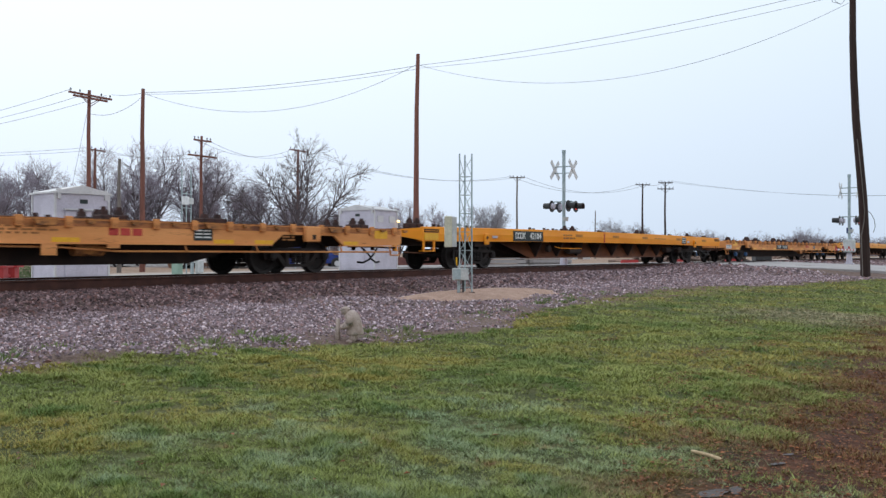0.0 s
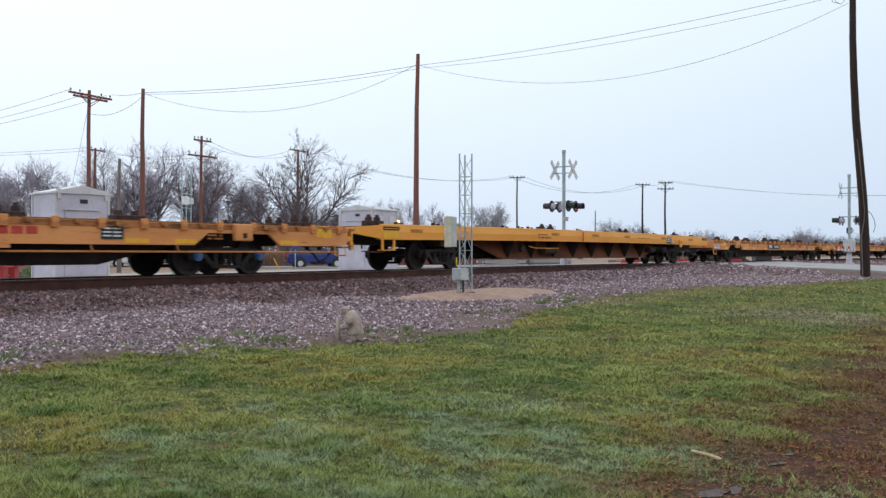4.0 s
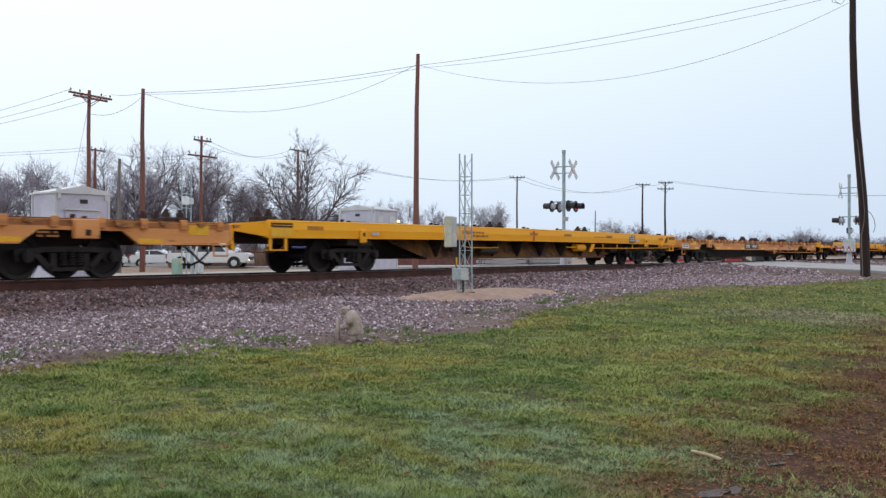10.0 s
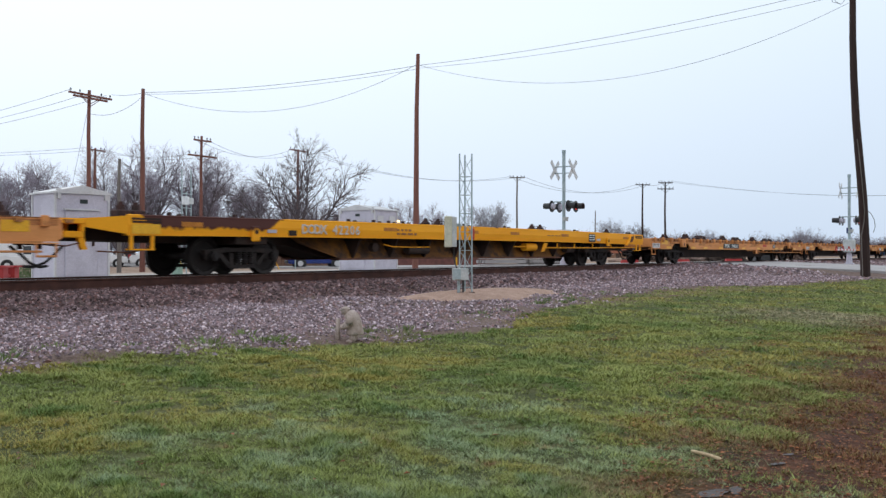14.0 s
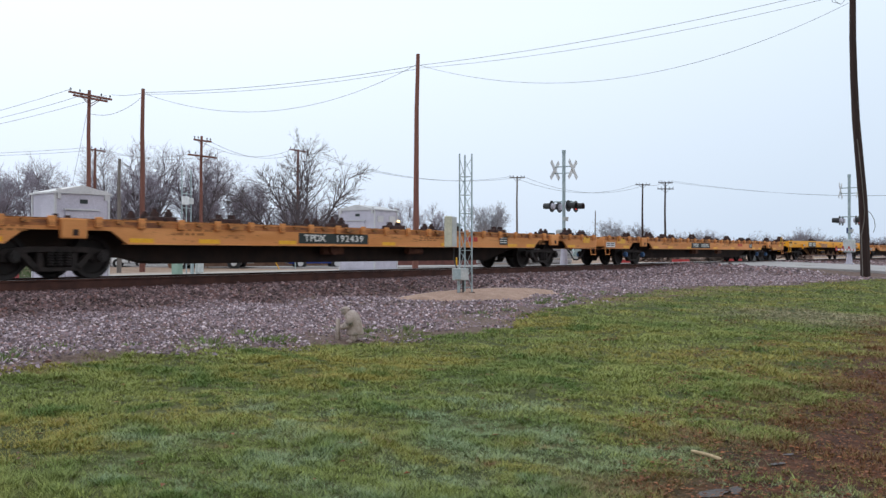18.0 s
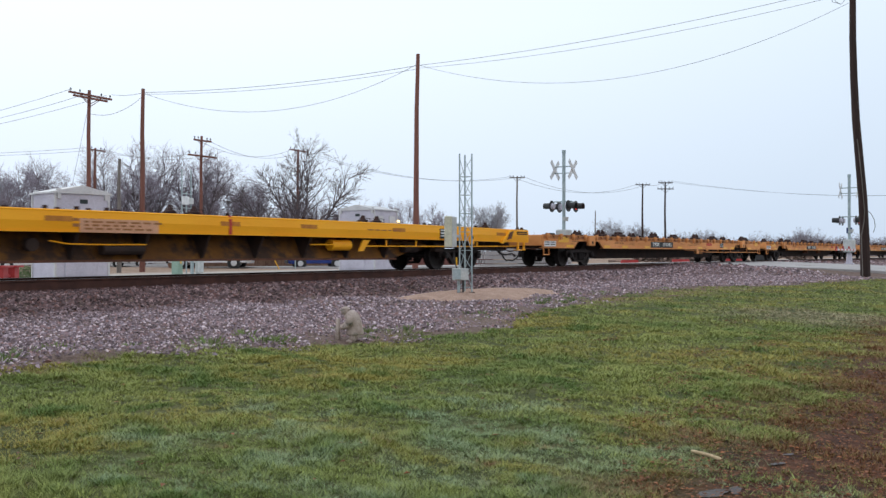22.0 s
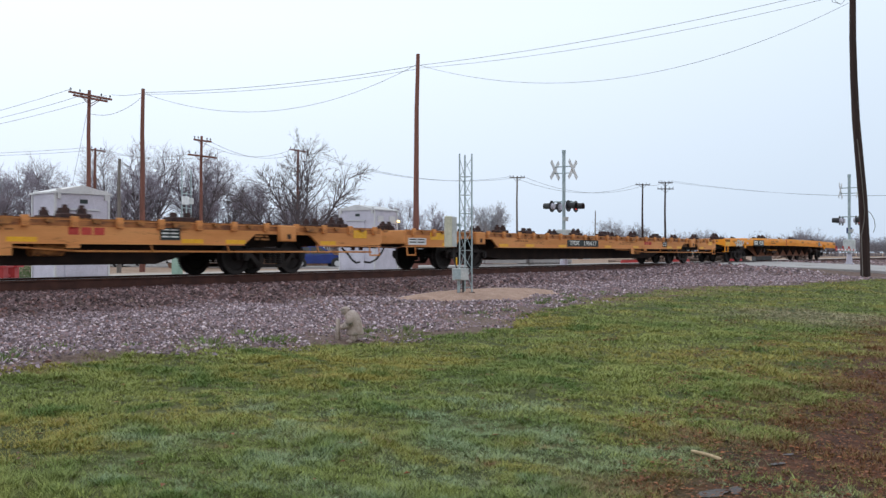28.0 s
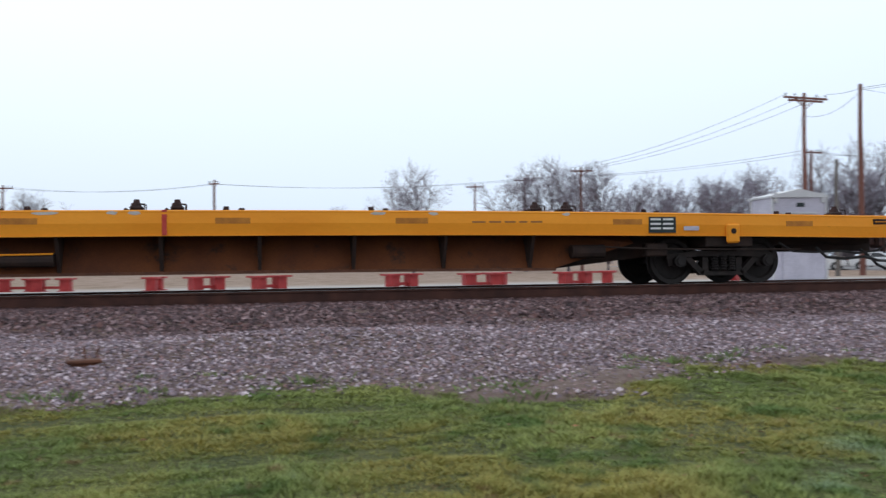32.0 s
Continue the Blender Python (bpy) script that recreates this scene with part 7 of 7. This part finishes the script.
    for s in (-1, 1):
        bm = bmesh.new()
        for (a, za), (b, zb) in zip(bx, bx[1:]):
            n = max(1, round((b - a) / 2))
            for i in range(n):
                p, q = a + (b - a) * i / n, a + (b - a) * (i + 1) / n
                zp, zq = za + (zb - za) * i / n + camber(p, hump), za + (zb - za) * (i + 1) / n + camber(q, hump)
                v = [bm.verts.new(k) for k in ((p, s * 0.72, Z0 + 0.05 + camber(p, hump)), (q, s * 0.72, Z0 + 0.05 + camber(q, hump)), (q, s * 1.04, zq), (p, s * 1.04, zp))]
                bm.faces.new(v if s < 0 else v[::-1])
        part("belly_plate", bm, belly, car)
        part("belly_flange", loft([-6.3 + 1.05 * i for i in range(13)], lambda x: [(s * 0.72, deep - 0.05 + camber(x, hump)), (s * 1.13, deep - 0.05 + camber(x, hump)), (s * 1.13, deep + camber(x, hump)), (s * 0.72, deep + camber(x, hump))]), "rustbrown", car)
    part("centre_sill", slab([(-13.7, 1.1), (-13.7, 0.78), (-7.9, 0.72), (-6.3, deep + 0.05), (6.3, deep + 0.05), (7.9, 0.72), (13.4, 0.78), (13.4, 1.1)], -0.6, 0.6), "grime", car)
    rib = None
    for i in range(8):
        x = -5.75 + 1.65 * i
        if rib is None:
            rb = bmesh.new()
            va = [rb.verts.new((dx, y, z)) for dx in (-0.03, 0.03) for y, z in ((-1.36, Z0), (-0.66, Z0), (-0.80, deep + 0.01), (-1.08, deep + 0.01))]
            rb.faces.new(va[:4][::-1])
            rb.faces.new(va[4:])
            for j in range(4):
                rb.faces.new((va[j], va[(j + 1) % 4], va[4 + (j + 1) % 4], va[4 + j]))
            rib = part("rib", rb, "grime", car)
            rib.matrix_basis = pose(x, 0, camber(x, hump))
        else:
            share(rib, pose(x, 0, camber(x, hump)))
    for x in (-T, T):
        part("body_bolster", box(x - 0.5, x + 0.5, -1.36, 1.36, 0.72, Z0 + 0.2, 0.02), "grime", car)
    for c in (-T, T):
        bm = bmesh.new()
        add_box(bm, c - 0.14, c + 0.14, -1.52, -1.455, 0.79, 1.16, 0.03)
        lg = part("lifting_lug", bm, paint, car)
        # a flat disc, its dark colour standing for the hole's shaded inside
        part("lug_hole", tube((c, -1.528, 1.02), (c, -1.515, 1.02), 0.055, seg=12), "grime", lg)
    placard(car, 8.3, 1.08, 0.55, 0.30, "panel", 3, "white_letter", y=-1.465, name="test_stencil", label="black stencil panel with small white writing")
    part("builder_plate", box(8.74, 9.05, -1.472, -1.458, 0.98, 1.06), "alu", car)
    xm = -0.3 if end == "fitted" else -0.72
    part("stripe", box(xm - 0.04, xm + 0.04, -1.468, -1.452, Z0 + 0.01, Z1 - 0.05), "red_letter", car, "narrow red painted stripe")
    part("stripe_top", box(xm - 0.04, xm + 0.04, -1.446, -1.38, Z1 + camber(xm, hump) - 0.01, Z1 + camber(xm, hump) + 0.026), "red_letter", car)
    stencil(car, -4.3, 1.10, 4, 2, h=0.06)
    stencil(car, 4.6, 1.10, 5, 1, h=0.03)
    pt = None
    for x in ((-11.6, -4.6, -0.3, 2.3, 6.0, 11.6) if end == "fitted" else (-11.6, -3.0, 0.4, 3.5, 7.6, 11.2)):
        if pt is None:
            pt = part("worn_patch", box(-0.29, 0.29, -1.464, -1.4585, -0.05, 0.05), "browned", car, "browned rectangular patch")
            pt.matrix_basis = pose(x, 0, Z1 - 0.16)
        else:
            share(pt, pose(x, 0, Z1 - 0.16))
    if end == "fitted":
        part("air_tank", tube((3.35, -1.2, Z0 - 0.16), (4.1, -1.2, Z0 - 0.16), 0.145, seg=14), paint, car)
        part("brake_rod", path([(2.5, -1.3, Z0 - 0.15), (3.36, -1.3, Z0 - 0.15)], 0.018), paint, car)
    part("air_tank", tube((-3.5, -1.2, 0.60), (-2.5, -1.2, 0.60), 0.12, seg=12), "grime", car)
    part("brake_valve", tube((-5.0, -1.1, 0.68), (-5.0, -1.25, 0.68), 0.13, seg=12), "grime", car)
    part("brake_rod", path([(-4.7, -1.30, 0.76), (-4.3, -1.31, 0.70), (-3.4, -1.31, 0.69), (-2.5, -1.31, 0.70)], 0.015), paint, car)
    part("brake_cylinder", tube((6.6, -1.12, 0.66), (7.25, -1.12, 0.66), 0.13, seg=12), "grime", car)
    part("valve_box", box(8.05, 8.5, -1.28, -1.05, 0.55, 0.80, 0.03), "grime", car)
    part("brake_rod", path([(7.2, -1.32, 0.74), (8.0, -1.33, 0.70), (9.0, -1.34, 0.68), (11.3, -1.34, 0.66)], 0.016), "grime", car)
    if end != "fitted":
        part("grab_iron", path([(XR - 0.25, -1.42, Z0), (XR - 0.25, -1.43, 0.58), (XR - 0.55, -1.43, 0.58), (XR - 0.55, -1.42, Z0)], 0.02), "winch", car)
    part("end_beam", box(XR, XR + 0.06, -1.43, 1.43, Z0 + 0.06, Z1 - 0.03, 0.02), paint, car)
    part("draft_gear", box(11.5, XR - 0.05, -0.35, 0.35, 0.62, 0.9), "grime", car)
    part("builder_plate", box(XL + 3.9, XL + 4.2, -1.472, -1.458, 0.98, 1.06), "alu", car)
    coupler(car, XR + 0.05, 1)
    coupler(car, XL - 1.12, -1)
    part("brake_pipe", path([(10.9, -1.2, 0.80), (11.2, -1.25, 0.62), (11.7, -1.2, 0.60), (12.3, -1.2, 0.62), (12.7, -1.15, 0.57), (13.2, -1.1, 0.62), (13.5, -1.0, 0.74)], 0.022), "hose", car)
    part("brake_pipe", path([(11.8, -1.1, 0.70), (12.0, -1.15, 0.50), (12.4, -1.15, 0.46), (12.9, -1.1, 0.50), (13.3, -1.0, 0.42), (13.9, -0.6, 0.40)], 0.030), "hose", car)
    bogie(-T, car, "wheel")
    bogie(T, car, "wheel")
    posts = ((-12.7, 0), (-11.5, 2), (-9.6, 2), (-5.4, 2), (-4.3, 2), (-3.6, 2), (-2.9, 2), (xm - (0.62 if hump > 0.1 else 0.43), 3), (xm + (0.10 if hump > 0.1 else 0.27), 3), (0.4, 2), (3.0, 2), (6.3, 3), (6.95, 3), (8.4, 2), (11.3, 2), (13.1, 3))
    for x, k in posts:
        tie_down(car, x, -0.7, Z1 - 0.02 + camber(x, hump), k)
    for x, k in ((-8.5, 2), (-4.9, 2), (2.2, 2), (9.8, 2)):
        tie_down(car, x, 0.7, Z1 - 0.02 + camber(x, hump), k)
    # what is painted or bolted on the web follows its camber
    for o in car.children:
        if o.name.split(".")[0] in ("stripe", "test_stencil", "builder_plate", "stencilled_data", "worn_patch"):
            x = o.matrix_basis.translation.x + sum(v.co.x for v in o.data.vertices) / len(o.data.vertices)
            o.matrix_basis = Matrix.Translation((0, 0, camber(x, hump))) @ o.matrix_basis
    return car


def number_panel(car, x0, x1, z0, z1, text, kind):
    tagged_panel = part("number_panel", box(x0, x1, -1.469, -1.459, z0, z1), "panel", car, "dark panel with white wagon number")
    h = (z1 - z0) * 0.66
    cell = (x1 - x0) * 0.86 / len(text)
    start = (x0 + x1) / 2 - cell * len(text) / 2
    for i, sign in enumerate(text):
        if sign != " ":
            letters(sign, h, "letter" if sign.isalpha() else "digit", "white_letter", tagged_panel,
                    Matrix.Translation((start + (i + 0.5) * cell, -1.471, (z0 + z1) / 2)) @ pose(0, 0, 0, 90, 0, 0), wide=min(1.35, cell / (h * 0.80)), bold=0.028)


def recap(car, name, material):
    """Other paint on the parts of that name, the trucks' included."""
    done = {}
    for b in [car] + list(car.children):
        for o in b.children:
            if o.name.startswith(name):
                me = done.get(o.data.name)
                if me is None:
                    me = done[o.data.name] = o.data.copy()
                    me.materials[0] = M[material]
                o.data = me


def bubble_tag(car, x0):
    """Sprayed bubble shapes on the sill in two rows, a plain pale scrawl."""
    tag = None
    for i, (cx, cz, a, b, turn) in enumerate(((0.45, 1.17, 0.17, 0.075, 20), (0.78, 1.18, 0.16, 0.08, -10), (1.10, 1.16, 0.15, 0.075, 10), (0.40, 0.985, 0.21, 0.105, 12), (0.80, 0.98, 0.22, 0.10, -8),
                                              (1.18, 1.0, 0.18, 0.105, 15), (1.52, 1.10, 0.10, 0.10, 30), (0.08, 1.09, 0.12, 0.05, 25))):
        for grow, y, material, name in ((1.14, -1.4635, "tag_dark", "outline"), (1.0, -1.4665, "tag_white", "bubble")):
            prof = []
            for k in range(20):
                q = 2 * math.pi * k / 20
                r = grow * (1 + 0.11 * math.sin(3 * q + i) + 0.06 * math.sin(5 * q + 2 * i))
                u, v = a * r * math.cos(q), b * r * math.sin(q)
                c, s = math.cos(radians(turn)), math.sin(radians(turn))
                prof.append((x0 + cx + u * c - v * s, cz + u * s + v * c))
            o = part(name if tag else "painted_scrawl", slab(prof, y - 0.0003 * i, y + 0.005), material, tag or car, "" if tag else "pale grey sprayed bubble shapes")
            tag = tag or o


def chips(car, hump):
    """Pale grey primer where paint has come off along the web's upper edge."""
    rnd = random.Random(6)
    for x, w in ((-9.0, 0.5), (-8.3, 0.25), (-2.6, 0.45), (-1.55, 0.2), (-1.2, 0.25), (2.9, 0.3), (3.9, 0.2), (-5.0, 0.25), (6.4, 0.18)):
        prof = []
        for k in range(12):
            q = 2 * math.pi * k / 12
            prof.append((x + w * 0.5 * math.cos(q) * rnd.uniform(0.7, 1.1), 1.262 + camber(x, hump) + 0.032 * math.sin(q) * rnd.uniform(0.6, 1.2)))
        part("paint_chip", slab(prof, -1.4475, -1.437), "tag_white", car, "bare pale grey primer")


# ---------------------------------------------------------------- the train
SPEED, GAIN = 15.168, 0.0418
TAN = tan_car(True)
PLAIN = tan_car(False)
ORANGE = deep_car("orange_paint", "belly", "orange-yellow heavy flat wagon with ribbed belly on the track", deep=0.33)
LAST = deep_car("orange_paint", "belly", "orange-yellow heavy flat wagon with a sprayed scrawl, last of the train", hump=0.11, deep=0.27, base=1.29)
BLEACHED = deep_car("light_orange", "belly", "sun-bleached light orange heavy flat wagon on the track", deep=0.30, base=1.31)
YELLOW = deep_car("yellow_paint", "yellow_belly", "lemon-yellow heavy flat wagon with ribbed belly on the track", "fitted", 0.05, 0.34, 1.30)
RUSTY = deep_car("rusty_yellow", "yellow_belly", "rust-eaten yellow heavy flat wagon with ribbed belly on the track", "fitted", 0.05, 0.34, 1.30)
# kind, place of the wagon's middle in the train, number
TRAIN = [("tan", -15.42, ""), ("tan", 12.65, ""), ("orange", 40.49, "DODX  42104"), ("tan", 68.66, "TPDX  192362"), ("bleached", 96.88, ""), ("plain", 125.00, "TPDX  190054"),
         ("plain", 153.34, "TPDX  190733"), ("yellow", 181.32, ""), ("tan", 209.09, "TPDX  190291"), ("rusty", 237.39, ""), ("tan", 265.31, "TPDX  190213"),
         ("plain", 293.24, "TPDX  192439"), ("plain", 321.08, "TPDX  192395"), ("yellow", 349.20, "DODX  42326"), ("tan", 377.20, "TPDX  190085"), ("plain", 405.50, "TPDX  190182"),
         ("tan", 434.12, "TPDX  190358"), ("tan", 462.31, "TPDX  190617"), ("last", 490.66, "DODX  42138")]
SOURCE = {"tan": TAN, "plain": PLAIN, "orange": ORANGE, "last": LAST, "bleached": BLEACHED, "yellow": YELLOW, "rusty": RUSTY}
used = set()
WAGONS = []


def run(t):
    """The way that the train has gone, slowly gaining speed."""
    return SPEED * t + GAIN * 0.5 * (t - 16) ** 2 + 1.9 * max(0.0, t - 31.5) ** 2


for kind, when, text in TRAIN:
    at = pose(when - run(0), TRACK_Y, RAIL_Z)
    if kind in used:
        car = copy_thing(SOURCE[kind], at)
    else:
        car = SOURCE[kind]
        car.matrix_basis = at
        used.add(kind)
    WAGONS.append((car, when))
for (car, when), (kind, _, text) in zip(WAGONS, TRAIN):
    if text:
        if kind in ("tan", "plain"):
            number_panel(car, -3.46, -0.77, 0.76, 1.022, text, kind)
        else:
            number_panel(car, -8.0, -5.9, 0.93, 1.28, text, kind)
    if kind == "rusty":
        for i, sign in enumerate("DODX 42206"):
            if sign != " ":
                letters(sign, 0.24, "letter" if sign.isalpha() else "digit", "tag_white", car, Matrix.Translation((-8.05 + 0.225 * i, -1.464, 1.11)) @ pose(0, 0, 0, 90, 0, 0), wide=1.1, bold=0.03)
        part("dark_patch", box(-8.62, -8.36, -1.469, -1.455, 0.95, 1.08), "grime", car)
    if "192362" in text or "192395" in text:
        recap(car, "bearing_cap", "blue_cap")
    if "192395" in text:
        part("end_rail", path([(13.1, -1.40, 1.12), (13.1, -1.42, 1.42), (13.2, -1.42, 1.52), (13.42, -1.42, 1.52), (13.52, -1.42, 1.42), (13.52, -1.40, 1.12)], 0.017), "reflect", car, "bright yellow bent end rail")
    if "42326" in text:
        data = part("data_panel", box(-4.15, -2.3, -1.467, -1.459, 0.93, 1.20), "pink_panel", car, "pinkish-tan panel with small faded writing")
        stencil(data, -4.05, 1.12, 7, 3, y=-1.4675, h=0.038)
    if "42138" in text:
        bubble_tag(car, -11.5)
        chips(car, 0.11)


ROLL = [o for car, _ in WAGONS for b in car.children for o in b.children if o.name.startswith("wheelset")]


def motions():
    for car, when in WAGONS:
        walk(car, [(t, pose(when - run(t), TRACK_Y, RAIL_Z)) for t in [*range(0, 31, 2), 31, 31.5, 31.75, 32]])
    # the wheels roll with the way that the train goes; wheelsets at one end of a truck turn alike and share their keys
    for k in (-AXLE, AXLE):
        same = [o for o in ROLL if abs(o.matrix_basis.translation.x - k) < 0.1]
        rows = []
        for i in range(32 * FPS + 1):
            t = i / FPS
            rows.append((t, pose(k, 0, WR) @ Matrix.Rotation(-(run(t) - run(0)) / WR, 4, "Y")))
        walk(same[0], rows)
        first = same[0].animation_data
        for o in same[1:]:
            o.rotation_mode = "QUATERNION"
            o.animation_data_create()
            o.animation_data.action = first.action
            o.animation_data.action_slot = first.action_slot


motions()
